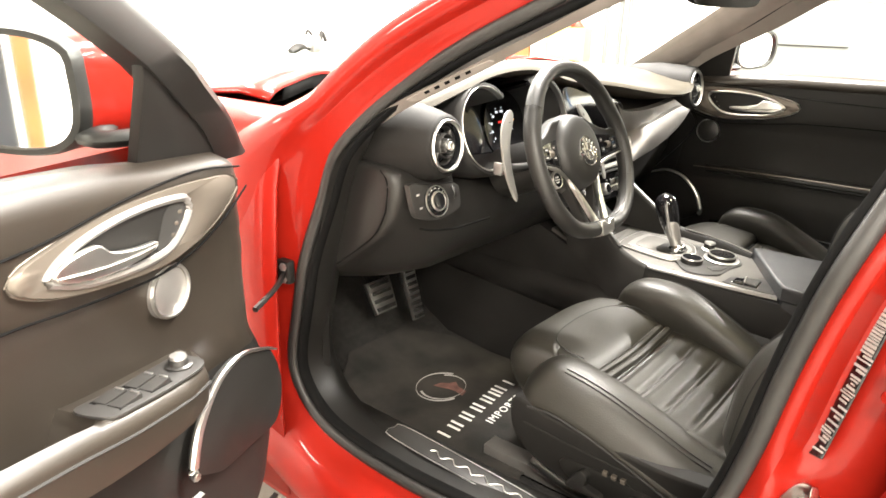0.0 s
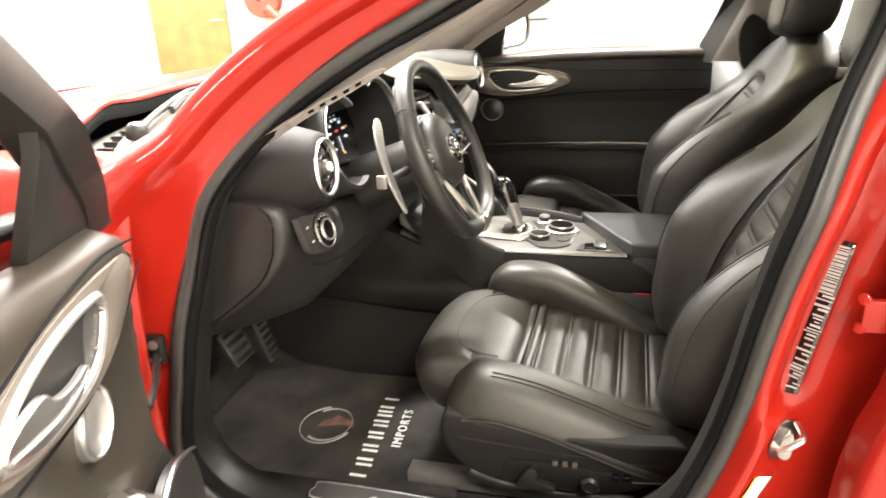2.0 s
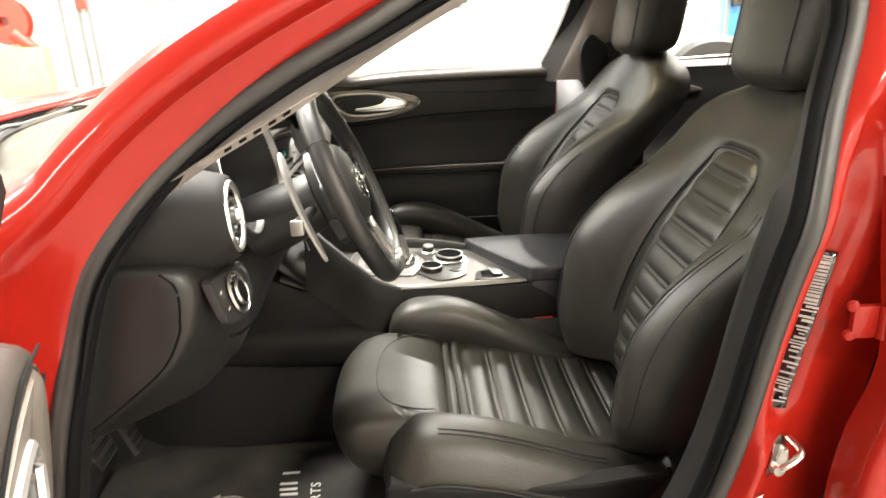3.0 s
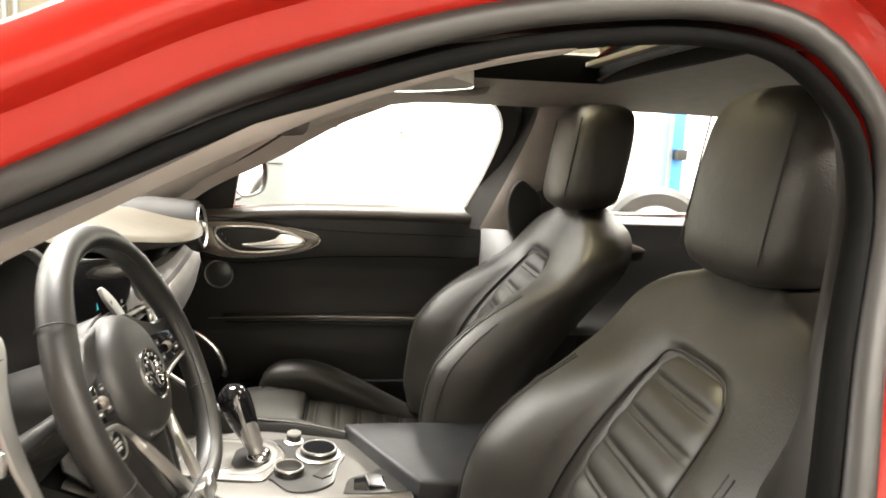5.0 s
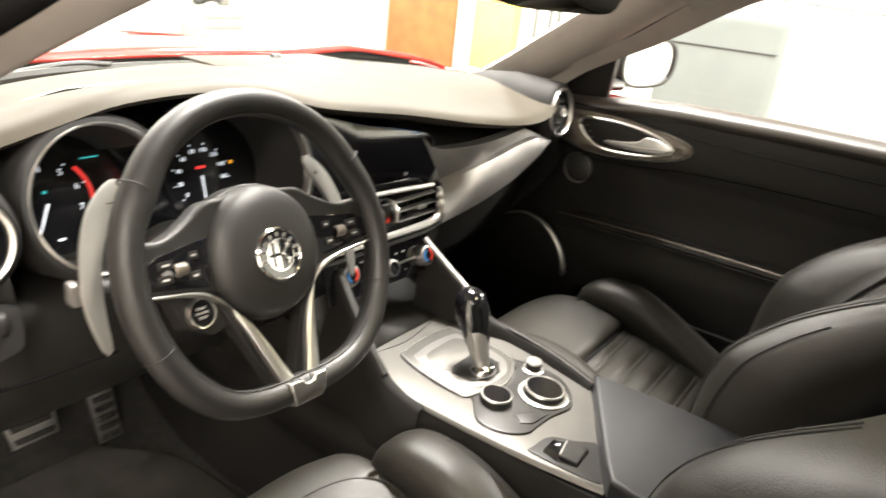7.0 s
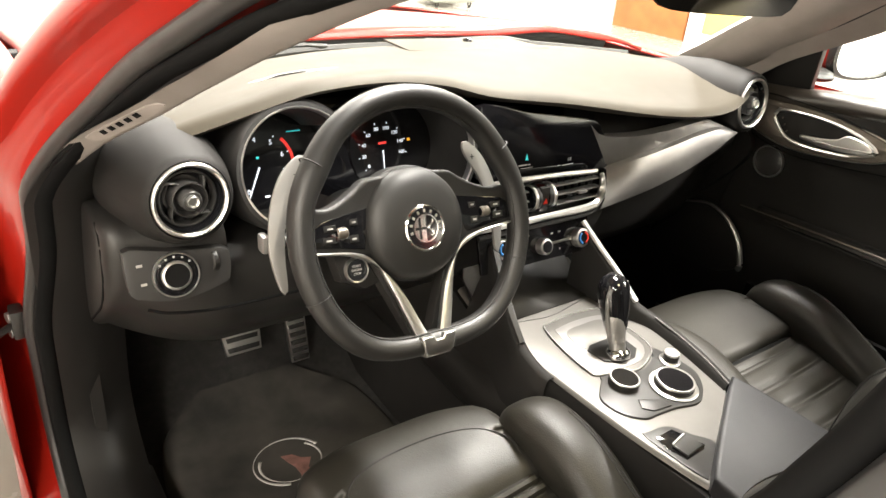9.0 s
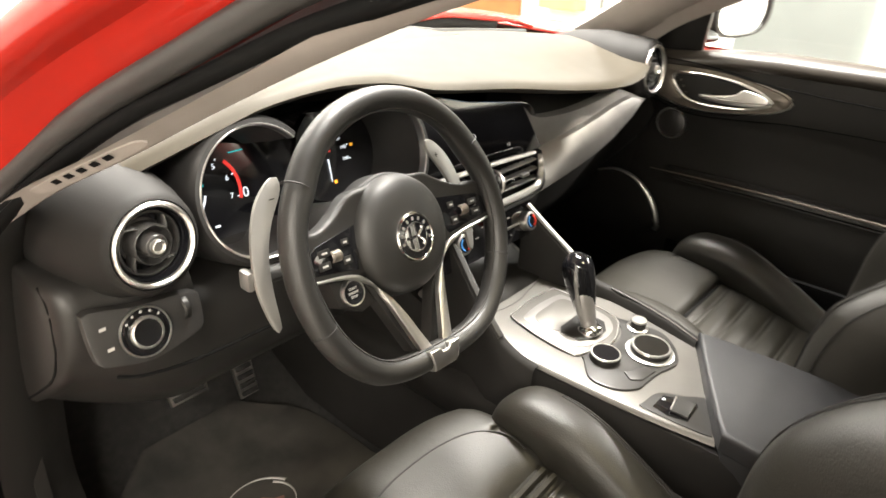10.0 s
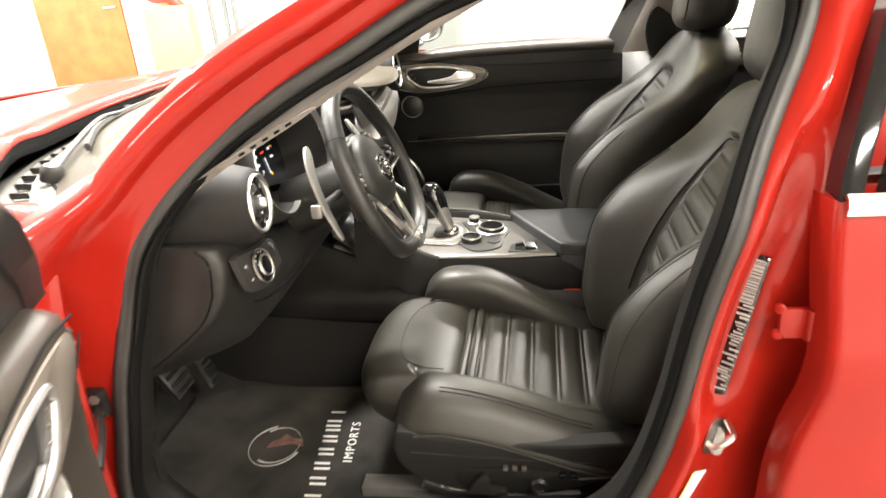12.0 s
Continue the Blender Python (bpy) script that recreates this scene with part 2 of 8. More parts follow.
def lathe(profile, at, direction, seg=40, bm=None, squash=1.0):
    """Turns (radius, height) rows about an axis."""
    m = axes(direction)
    rows = []
    for r, h in profile:
        rows.append([Vector(at) + m @ Vector((max(r, 1e-4) * math.cos(2 * math.pi * j / seg), squash * max(r, 1e-4) * math.sin(2 * math.pi * j / seg), h)) for j in range(seg)])
    bm = sheet(rows, close_v=True, bm=bm)
    if len(profile) and profile[0][0] < 0.002 or profile[-1][0] < 0.002:
        bmesh.ops.remove_doubles(bm, verts=bm.verts, dist=0.00025)
    return bm


def rbox(at, size, bevel=0.004, turn=None, seg=2, bm=None):
    """A box with rounded edges."""
    b = bmesh.new()
    bmesh.ops.create_cube(b, size=1.0)
    for v in b.verts:
        v.co = Vector((v.co.x * size[0], v.co.y * size[1], v.co.z * size[2]))
    if bevel > 0:
        bmesh.ops.bevel(b, geom=b.edges[:], offset=bevel, segments=seg, affect="EDGES", profile=0.6)
    m = Matrix.Translation(at) @ (turn.to_4x4() if turn else Matrix())
    bmesh.ops.transform(b, matrix=m, verts=b.verts)
    if bm is None:
        return b
    tmp = bpy.data.meshes.new("tmp")
    b.to_mesh(tmp)
    b.free()
    bm.from_mesh(tmp)
    bpy.data.meshes.remove(tmp)
    return bm


def slab(outline, place, h, bevel=0.003, seg=2):
    """A flat plate: a closed outline (a, b), thickness h from c=0 up; place maps (a, b, c) to the world."""
    b = bmesh.new()
    lo = [b.verts.new((p[0], p[1], 0)) for p in outline]
    face = b.faces.new(lo)
    r = bmesh.ops.extrude_face_region(b, geom=[face])
    top = [e for e in r["geom"] if isinstance(e, bmesh.types.BMVert)]
    bmesh.ops.translate(b, verts=top, vec=(0, 0, h))
    bmesh.ops.recalc_face_normals(b, faces=b.faces)
    if bevel > 0:
        tv = set(top)
        ed = [e for e in b.edges if e.verts[0] in tv and e.verts[1] in tv]
        bmesh.ops.bevel(b, geom=ed, offset=bevel, segments=seg, affect="EDGES", profile=0.6)
    for v in b.verts:
        v.co = Vector(place(*v.co))
    return b


def ngon2d(points, n, closed=True):
    return [(q.x, q.y) for q in spline([(a, b, 0) for a, b in points], n, closed)]


def ramp_of(table):
    def f(x):
        if x <= table[0][0]:
            return table[0][1]
        for (a, u), (b, v) in zip(table, table[1:]):
            if x <= b:
                t = (x - a) / (b - a)
                t = t * t * (3 - 2 * t)
                return u + (v - u) * t
        return table[-1][1]
    return f


def smooth_of(table):
    """Cubic through the rows, with slopes from the neighbours."""
    n = len(table)
    m = []
    for i in range(n):
        a, b = table[max(i - 1, 0)], table[min(i + 1, n - 1)]
        m.append((b[1] - a[1]) / (b[0] - a[0]))
    def f(x):
        if x <= table[0][0]:
            return table[0][1]
        for i in range(n - 1):
            (a, u), (b, v) = table[i], table[i + 1]
            if x <= b:
                h = b - a
                t = (x - a) / h
                return u * (1 + 2 * t) * (1 - t) ** 2 + m[i] * h * t * (1 - t) ** 2 + v * t * t * (3 - 2 * t) + m[i + 1] * h * t * t * (t - 1)
        return table[-1][1]
    return f


def lin_of(table):
    def f(x):
        if x <= table[0][0]:
            return table[0][1]
        for (a, u), (b, v) in zip(table, table[1:]):
            if x <= b:
                return u + (v - u) * (x - a) / (b - a)
        return table[-1][1]
    return f


# ---- the hall round the car ----
def wall(name, x0, x1, y0, y1, z0, z1, material, label):
    ob = part(name, rbox(((x0 + x1) / 2, (y0 + y1) / 2, (z0 + z1) / 2), (x1 - x0, y1 - y0, z1 - z0), 0.0), material, None, label, flat=True)
    return tagged(ob, label, "wall", "", "structure")


XL, XR, YB, YF = -5.6, 7.3, -6.5, 8.4
tagged(part("floor", rbox((0.85, 0.95, GROUND - 0.1), (XR - XL + 0.6, YF - YB + 0.6, 0.2), 0.0), CONCRETE, flat=True), "pale sealed concrete workshop floor", "floor", "", "structure")
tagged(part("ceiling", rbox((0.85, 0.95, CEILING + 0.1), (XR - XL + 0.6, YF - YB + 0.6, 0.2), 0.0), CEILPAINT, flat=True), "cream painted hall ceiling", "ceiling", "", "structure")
wall("wall_front", XL, XR, YF, YF + 0.2, GROUND, CEILING, WALLPAINT, "bright white painted workshop wall")
wall("wall_back", XL, XR, YB - 0.2, YB, GROUND, CEILING, WALLPAINT, "white painted workshop wall")
wall("wall_right", XR, XR + 0.2, YB, YF, GROUND, CEILING, WALLPAINT, "bright white painted workshop wall")
wall("wall_left", XL - 0.2, XL, YB, YF, GROUND, CEILING, WALLPAINT, "white painted workshop wall")


cl_ = thing("wall_cladding", "olive sheet cladding panels on the upper wall", "cladding", (XR, 0.9, 1.8), "", "structure")
for k in range(16):
    part("panel", rbox((XR - 0.02, YB + 0.47 + 0.93 * k, 2.85), (0.03, 0.90, 2.05), 0.008), CLADDING, cl_)


def ceiling_light(x, y):
    t = thing("ceiling_light", "long white fluorescent ceiling light fixture", "ceiling light", (x, y, CEILING), "ceiling lights")
    part("housing", rbox((x, y, CEILING - 0.04), (0.56, 1.5, 0.08), 0.01), mat_white, t)
    part("diffuser", rbox((x, y, CEILING - 0.09), (0.46, 1.36, 0.018), 0.006), LAMPGLOW, t, "glowing white diffuser")
    return t


mat_white = mat("white_enamel", (0.8, 0.8, 0.78), 0.4, 0, 0.03)
first_light = ceiling_light(*LAMPS[0])
for lx, ly in LAMPS[1:]:
    copy_thing(first_light, pose(lx, ly, CEILING))

# ---- body shell round the open driver's doorway ----
def skin(z):
    """Side surface of the body: upright to the belt, leaning in above it."""
    k = max(z - 0.86, 0.0)
    return -0.84 + 0.6 * k * k / (k + 0.05)


DOORWAY = [(0.262, 0.402), (0.230, 0.552), (0.190, 0.712), (0.145, 0.842), (0.085, 0.932), (0.0, 1.010), (-0.100, 1.073), (-0.210, 1.129), (-0.310, 1.183), (-0.400, 1.218), (-0.500, 1.250), (-0.600, 1.270), (-0.720, 1.280), (-0.810, 1.260), (-0.853, 1.192), (-0.838, 1.112), (-0.783, 0.992), (-0.735, 0.852), (-0.706, 0.732), (-0.682, 0.602), (-0.650, 0.482), (-0.605, 0.380), (-0.540, 0.318), (-0.450, 0.282), (-0.330, 0.262), (-0.200, 0.250), (-0.060, 0.244), (0.080, 0.252), (0.170, 0.274), (0.235, 0.325)]
RING = [(q.x, q.y) for q in spline([(a, b, 0) for a, b in DOORWAY], 150, True)]


def ring_normals():
    out = []
    n = len(RING)
    for i in range(n):
        (a, b), (c, d) = RING[(i - 2) % n], RING[(i + 2) % n]
        t = Vector((c - a, d - b, 0)).normalized()
        out.append((-t.y, t.x))
    # turn outwards
    cy = sum(p[0] for p in RING) / n
    cz = sum(p[1] for p in RING) / n
    res = []
    for (ny, nz), (y, z) in zip(out, RING):
        s = 1 if ny * (y - cy) + nz * (z - cz) > 0 else -1
        res.append((ny * s, nz * s))
    return res


RING_N = ring_normals()
J_TOP = [(-0.003, 0.030), (0, 0.0), (0.024, -0.004), (0.030, -0.010), (0.044, -0.012), (0.051, -0.036), (0.062, -0.041), (0.098, -0.032), (0.110, 0.03)]
J_FRONT = [(-0.003, 0.030), (0, 0.0), (0.03, -0.006), (0.05, -0.02), (0.09, -0.03), (0.12, -0.055), (0.15, -0.07), (0.19, -0.075), (0.24, -0.06)]
J_REAR = [(-0.003, 0.030), (0, 0.0), (0.018, -0.010), (0.032, -0.022), (0.040, -0.023), (0.062, 0.010), (0.095, 0.038), (0.15, 0.056), (0.20, 0.058)]
# upper rear pillar: a groove behind the seal, then a face that looks forwards
J_POST = [(-0.003, 0.030), (0, 0.0), (0.018, -0.008), (0.032, -0.004), (0.048, 0.058), (0.073, 0.034), (0.092, 0.026), (0.15, 0.056), (0.20, 0.058)]
J_SILL = [(-0.003, 0.030), (0, 0.0), (0.016, -0.012), (0.028, -0.05), (0.040, -0.075), (0.062, -0.082), (0.10, -0.085), (0.15, -0.085), (0.22, -0.03)]


def jamb_point(i, d, dx, k=None, tables=None):
    (y, z), (ny, nz) = RING[i], RING_N[i]
    if tables is None:
        return Vector((skin(z) + dx, y + ny * d, z + nz * d))
    sill = max(0.0, -nz) ** 2
    rear = max(0.0, -ny) ** 2 * min(1.0, max(0.0, (1.22 - z) / 0.12))
    low = min(1.0, max(0.0, (0.92 - z) / 0.12))
    front = max(0.0, ny) ** 2 * low
    top = max(0.0, 1.0 - sill - rear - front)
    w = (top, front, rear, sill)
    s = sum(w)
    post = min(1.0, max(0.0, (z - 0.57) / 0.06)) * min(1.0, max(0.0, (1.06 - z) / 0.12))
    rows = [t[k] for t in tables]
    rows[2] = (rows[2][0] + (J_POST[k][0] - rows[2][0]) * post, rows[2][1] + (J_POST[k][1] - rows[2][1]) * post)
    d = sum(a * t[0] for a, t in zip(w, rows)) / s
    dx = sum(a * t[1] for a, t in zip(w, rows)) / s
    zz = min(z, z + nz * d) if nz < 0 else z
    return Vector((skin(zz) + dx, y + ny * d, z + nz * d))


body = thing("sedan", "glossy red sedan body with its driver's door open", "car", (0, 0, GROUND))
rows = [[jamb_point(i, 0, 0, k, (J_TOP, J_FRONT, J_REAR, J_SILL)) for i in range(len(RING))] for k in range(9)]
part("door_jamb", sheet(rows, close_v=True), RED, body, "glossy red door jamb and sill", angle=60, sub=1)


def tuck(i):
    (y, z), (ny, nz) = RING[i], RING_N[i]
    up = min(1.0, max(0.0, (z - 0.60) / 0.20))
    down = min(1.0, max(0.0, (1.14 - z) / 0.14))
    return 0.024 * up * up * (3 - 2 * up) * down * down * (3 - 2 * down) if ny > 0 else 0.0


seal_rows = []
for a in range(10):
    t = 2 * math.pi * a / 10
    seal_rows.append([jamb_point(i, -0.001 + 0.013 * math.cos(t), -0.010 + tuck(i) + 0.011 * math.sin(t)) for i in range(len(RING))])
part("door_seal", sheet(seal_rows, close_u=True, close_v=True), RUBBER, body, "black rubber door seal", angle=180)
lip_rows = []


def thin(i):
    """The trim edge reaches further in along the roof."""
    return min(1.0, max(0.0, (RING[i][1] - 1.10) / 0.10))


for a in range(8):
    t = 2 * math.pi * a / 8
    lip_rows.append([jamb_point(i, -0.0165 - 0.009 * thin(i) + 0.0085 * math.cos(t), 0.004 + tuck(i) + 0.014 * math.sin(t)) for i in range(len(RING))])
part("seal_lip", sheet(lip_rows, close_u=True, close_v=True), VOID, body, "black inner trim edge", angle=180)

# liner behind the seal, black below the belt and grey above it
deep = [min(1.0, max(0.28, (1.0 - z) / 0.12)) for _, z in RING]
part("doorway_liner", sheet([[jamb_point(i, d, 0.02 + dx * deep[i]) for i in range(len(RING))] for d, dx in ((-0.020, -0.015), (-0.022, 0.03), (-0.006, 0.07), (0.03, 0.11))], close_v=True), PLASTIC, body, "black doorway liner", angle=180)
for s in (-1, 1):
    k0 = 0.24 if s < 0 else 0.10
    kick = [(k0, 0.17), (k0 - 0.005, 0.50), (k0 - 0.04, 0.72), (k0 - 0.09, 0.88), (0.30, 0.93), (0.75, 0.88), (0.75, 0.17)]
    part("kick_panel", slab(kick, lambda a, b, c: (s * (0.765 + c), a, b), 0.02, 0.0), PLASTIC, body, "black footwell side panel")
part("bulkhead", rbox((0, 0.76, 0.55), (1.56, 0.04, 0.75), 0.0), CARPET, body, "black carpeted bulkhead")

# sill inside: step trim with its tread plate, carpet below
rows = []
for y in np.linspace(-0.62, 0.24, 30):
    rows.append([Vector((x, y, z)) for x, z in ((-0.835, 0.225), (-0.815, 0.262), (-0.77, 0.268), (-0.72, 0.262), (-0.70, 0.235), (-0.69, 0.17))])
part("sill_trim", sheet(rows), PLASTIC, body, "black plastic sill trim", angle=60)
# floor of the cabin
rows = []
for y, z in ((0.72, 0.62), (0.62, 0.42), (0.48, 0.26), (0.36, 0.195), (0.2, 0.175), (-0.2, 0.17), (-0.8, 0.17), (-1.3, 0.17), (-1.35, 0.45)):
    rows.append([Vector((x, y, z)) for x in np.linspace(-0.79, 0.79, 9)])
part("cabin_floor", sheet(rows), CARPET, body, "black cabin carpet", angle=180)

# bonnet, wings, cowl
def bonnet_z(x, y):
    return 0.962 - 0.105 * max(y - 0.5, 0) ** 1.15 + 0.020 * (1 - (x / 0.8) ** 2) + 0.014 * math.exp(-((abs(x) - 0.5) / 0.10) ** 2)


def bonnet_edge(x):
    return 0.612 - 0.165 * (abs(x) / 0.72) ** 2.6


rows = []
for k in range(16):
    f = k / 15
    row = []
    for x in np.linspace(-0.75, 0.75, 41):
        y = bonnet_edge(x) + (2.25 - 0.25 * (x / 0.8) ** 2 - bonnet_edge(x)) * f
        row.append(Vector((x, y, bonnet_z(x, y) - (0.010 if k == 0 else 0) - 0.016 * max(0, (abs(x) - 0.68) / 0.07) ** 2)))
    rows.append(row)
part("bonnet", sheet(rows), RED, body, "glossy red bonnet", angle=180, thick=0.008, even=-1.0)
# one dark sheet for the seal and the shade in the bonnet gap
rows = []
for x in np.linspace(-0.66, 0.66, 41):
    e = bonnet_edge(x)
    rows.append([Vector((x, e + 0.006, bonnet_z(x, e) - 0.019)), Vector((x, e + 0.016, bonnet_z(x, e) - 0.048)), Vector((x, e + 0.07, bonnet_z(x, e) - 0.058)), Vector((x, e + 0.11, 0.90))])
part("bonnet_gap_sheet", sheet(rows), VOID, body, "black rubber seal and shaded gap under the bonnet edge as one dark sheet", angle=60, thick=0.006)


def screen_foot(x):
    return 0.565 - 0.325 * (abs(x) / 0.757) ** 2.5


rows = []
for x in np.linspace(-0.76, 0.76, 45):
    e, g = bonnet_edge(x) + 0.10, screen_foot(x) - 0.006
    row = []
    for f, dz in ((0, -0.030), (0.30, -0.026), (0.33, -0.016), (0.42, -0.014), (0.45, -0.024), (0.60, -0.022), (0.63, -0.008), (0.80, -0.004), (0.84, -0.012), (0.90, -0.010), (0.94, 0.002), (1.0, 0.004)):
        row.append(Vector((x, e + (g - e) * f, 0.914 + dz - 0.010 * (abs(x) / 0.76) ** 2)))
    rows.append(row)
part("cowl", sheet(rows), COWL, body, "grey plastic cowl under the windscreen, paled for its reflections", angle=40, thick=0.006)
for k in range(22):
    x = -0.62 + 0.058 * k
    e, g = bonnet_edge(x) + 0.10, screen_foot(x)
    part("cowl_rib", rbox((x, e + (g - e) * 0.53, 0.896), (0.006, abs(g - e) * 0.16, 0.012), 0.001), RUBBER, body)
part("scuttle_seal", tube([(x, screen_foot(x) - 0.004, 0.921 - 0.010 * (abs(x) / 0.76) ** 2) for x in np.linspace(-0.735, 0.735, 30)], 0.006, 80, 6), RUBBER, body, "black rubber edge of the windscreen")
for s in (-1, 1):
    rows = []
    for k in range(22):
        f = k / 21
        y = 0.236 + 1.964 * f
        top = 0.930 - 0.075 * max(y - 0.75, 0) ** 1.2 - 0.012 * max(0, (0.34 - y) / 0.1)
        bulge = 0.03 * math.sin(min(f * 1.6, 1) * math.pi)
        row = []
        for a, z in ((0.758 + 0.010 * min(1, f * 6), top - 0.004), (0.775 + 0.02 * min(1, f * 6), top), (0.835, top - 0.008), (0.868 + bulge * 0.4, top - 0.04), (0.885 + bulge, top - 0.12), (0.90 + bulge, top - 0.3), (0.905 + bulge, 0.35), (0.90, 0.08)):
            row.append(Vector((s * a, y, z)))
        rows.append(row)
    part("front_wing", sheet(rows), RED, body, "glossy red front wing", angle=60, thick=0.006)
# wipers: pivot on the cowl, arm, hinged blade resting on the glass
def on_screen(x, lift):
    """A point low on the windscreen at x, lift up its slope."""
    return Vector((x, screen_foot(x) - 0.90 * lift, 0.932 + 0.42 * lift - 0.010 * (abs(x) / 0.76) ** 2))


for x0, x1 in ((-0.60, 0.02), (-0.02, 0.55)):
    pivot = Vector((x0 + 0.02, screen_foot(x0) + 0.045, 0.925))
    mid, tip = on_screen((x0 + x1) / 2, 0.05), on_screen(x1, 0.035)
    wp_ = part("wiper", tube([pivot, pivot.lerp(mid, 0.35) + Vector((0, 0, 0.014)), mid + Vector((0, 0.01, 0.016)), mid.lerp(tip, 0.3) + Vector((0, 0.004, 0.014))], 0.0085, 26, 8, flat=0.6, taper=lambda t: 1.15 - 0.4 * t), PLASTIC, body, "black wiper arm")
    part("wiper_blade", tube([on_screen(x0 + 0.08 + (x1 - x0) * f, 0.060 - 0.03 * f) + Vector((0, 0, 0.006)) for f in (0, 0.3, 0.6, 0.95)], 0.006, 26, 6, flat=1.5), RUBBER, wp_, "black wiper blade")
    part("wiper_pivot", lathe([(0.022, -0.012), (0.021, 0.010), (0.014, 0.018), (0, 0.020)], pivot, (0, -0.25, 1), 18), PLASTIC, wp_)

# roof, header and windscreen
def roof_z(x, y):
    return 1.375 - 0.075 * (abs(x) / 0.62) ** 2.6 - 0.05 * max(0, (-y - 1.2) / 0.8) ** 2 - 0.11 * max(0, (y + 0.62) / 0.40) ** 2


SUN_X, SUN_Y0, SUN_Y1 = 0.37, -0.95, -0.55


def roof_sheet(dz, hx, wide, y0, y1):
    bm = bmesh.new()
    ys = sorted(set(list(np.linspace(y0, y1, 24)) + [SUN_Y0, SUN_Y1]))
    xs = sorted(set(list(np.linspace(-wide, wide, 27)) + [-SUN_X, SUN_X]))
    g = [[bm.verts.new((x, y, roof_z(x, y) + dz)) for x in xs] for y in ys]
    for i in range(len(ys) - 1):
        for j in range(len(xs) - 1):
            my, mx = (ys[i] + ys[i + 1]) / 2, (xs[j] + xs[j + 1]) / 2
            if hx and abs(mx) < SUN_X and SUN_Y0 < my < SUN_Y1:
                continue
            bm.faces.new((g[i][j], g[i][j + 1], g[i + 1][j + 1], g[i + 1][j]))
    return bm


part("roof_panel", roof_sheet(0.0, True, 0.62, -1.95, -0.24), RED, body, "glossy red roof with an open sunroof", angle=180)
part("headliner", roof_sheet(-0.055, True, 0.615, -1.95, -0.27), HEADLINER, body, "light grey cloth headliner", angle=180)
# sunroof frame and slid-back glass
bm = bmesh.new()
for x in (-SUN_X, SUN_X):
    rbox((x, (SUN_Y0 + SUN_Y1) / 2, 1.325), (0.016, SUN_Y1 - SUN_Y0 + 0.016, 0.062), 0.003, bm=bm)
rbox((0, SUN_Y1, 1.335), (2 * SUN_X, 0.016, 0.07), 0.003, bm=bm)
rbox((0, SUN_Y0 - 0.02, 1.332), (2 * SUN_X + 0.03, 0.016, 0.075), 0.003, bm=bm)
part("sunroof_frame", bm, VOID, body, "black sunroof frame")
part("sunroof_blind", rbox((0, SUN_Y0 + 0.012, 1.335), (2 * SUN_X, 0.03, 0.012), 0.004), HEADLINER, body, "grey sunroof blind edge")
pane = part("sunroof_pane", rbox((0, (SUN_Y0 + SUN_Y1) / 2, 1.362), (2 * SUN_X - 0.02, SUN_Y1 - SUN_Y0 - 0.02, 0.006), 0.002), TINTGLASS, body, "tinted sunroof pane")
pane.visible_shadow = True
part("sunroof_glass", rbox((0, SUN_Y0 - 0.19, 1.392), (2 * SUN_X - 0.02, 0.36, 0.006), 0.002), DARKGLASS, body, "dark sunroof glass")

rows = []
for k in range(13):
    f = k / 12
    y, z = 0.565 - 0.825 * f, 0.925 + 0.40 * f ** 0.93
    w = 0.735 - 0.15 * f
    rows.append([Vector((x * w, y - (0.33 - 0.23 * f) * abs(x) ** 2.5, z - 0.012 * x * x)) for x in np.linspace(-1, 1, 21)])
ws = part("windscreen", sheet(rows), SCREENGLASS, body, "clear windscreen", angle=180)
ws.visible_shadow = False

# grey pillar trims
def strip(name, lines, material, label, n=24, thick=0.0, parent=None):
    cols = [spline(l, n) for l in lines]
    return part(name, sheet([[c[i] for c in cols] for i in range(n)]), material, parent or body, label, angle=70, thick=thick)


TRIM_OUT = [(0.10, 0.918), (0.034, 0.960), (-0.013, 0.988), (-0.10, 1.032), (-0.19, 1.081), (-0.275, 1.127), (-0.33, 1.154), (-0.41, 1.188), (-0.50, 1.216), (-0.60, 1.236)]
TRIM_IN = [(0.085, 0.912), (0.02, 0.955), (-0.028, 0.983), (-0.115, 1.028), (-0.20, 1.076), (-0.28, 1.119), (-0.345, 1.151), (-0.42, 1.184), (-0.51, 1.214), (-0.60, 1.235)]
TRIM_BACK = [(0.13, 0.925), (0.07, 0.968), (0.02, 1.00), (-0.06, 1.050), (-0.15, 1.105), (-0.235, 1.152), (-0.30, 1.185), (-0.38, 1.222), (-0.47, 1.250), (-0.57, 1.262)]
TRIM_EDGE = [(0.27, 0.928), (0.21, 0.972), (0.15, 1.015), (0.06, 1.078), (-0.03, 1.15), (-0.13, 1.205), (-0.22, 1.25), (-0.31, 1.29), (-0.42, 1.30), (-0.53, 1.30)]
lift = lambda z: min(1.0, max(0.0, (z - 1.12) / 0.08))
APILLAR_L = [[(skin(z + 0.009 * lift(z)) + 0.018 - 0.008 * lift(z), y, z + 0.009 * lift(z)) for y, z in TRIM_OUT]] + [[(skin(z) + off, y, z) for y, z in line] for line, off in ((TRIM_OUT, 0.0205), (TRIM_IN, 0.046), (TRIM_IN, 0.052), (TRIM_BACK, 0.066), (TRIM_EDGE, 0.030))]
strip("pillar_trim", APILLAR_L, PILLARTRIM, "light grey front pillar trim", n=40)
LOW_R = [(0.745, 0.125, 0.935), (0.725, 0.05, 0.985), (0.70, -0.03, 1.042), (0.675, -0.11, 1.095), (0.645, -0.215, 1.160), (0.61, -0.32, 1.222), (0.585, -0.40, 1.265)]
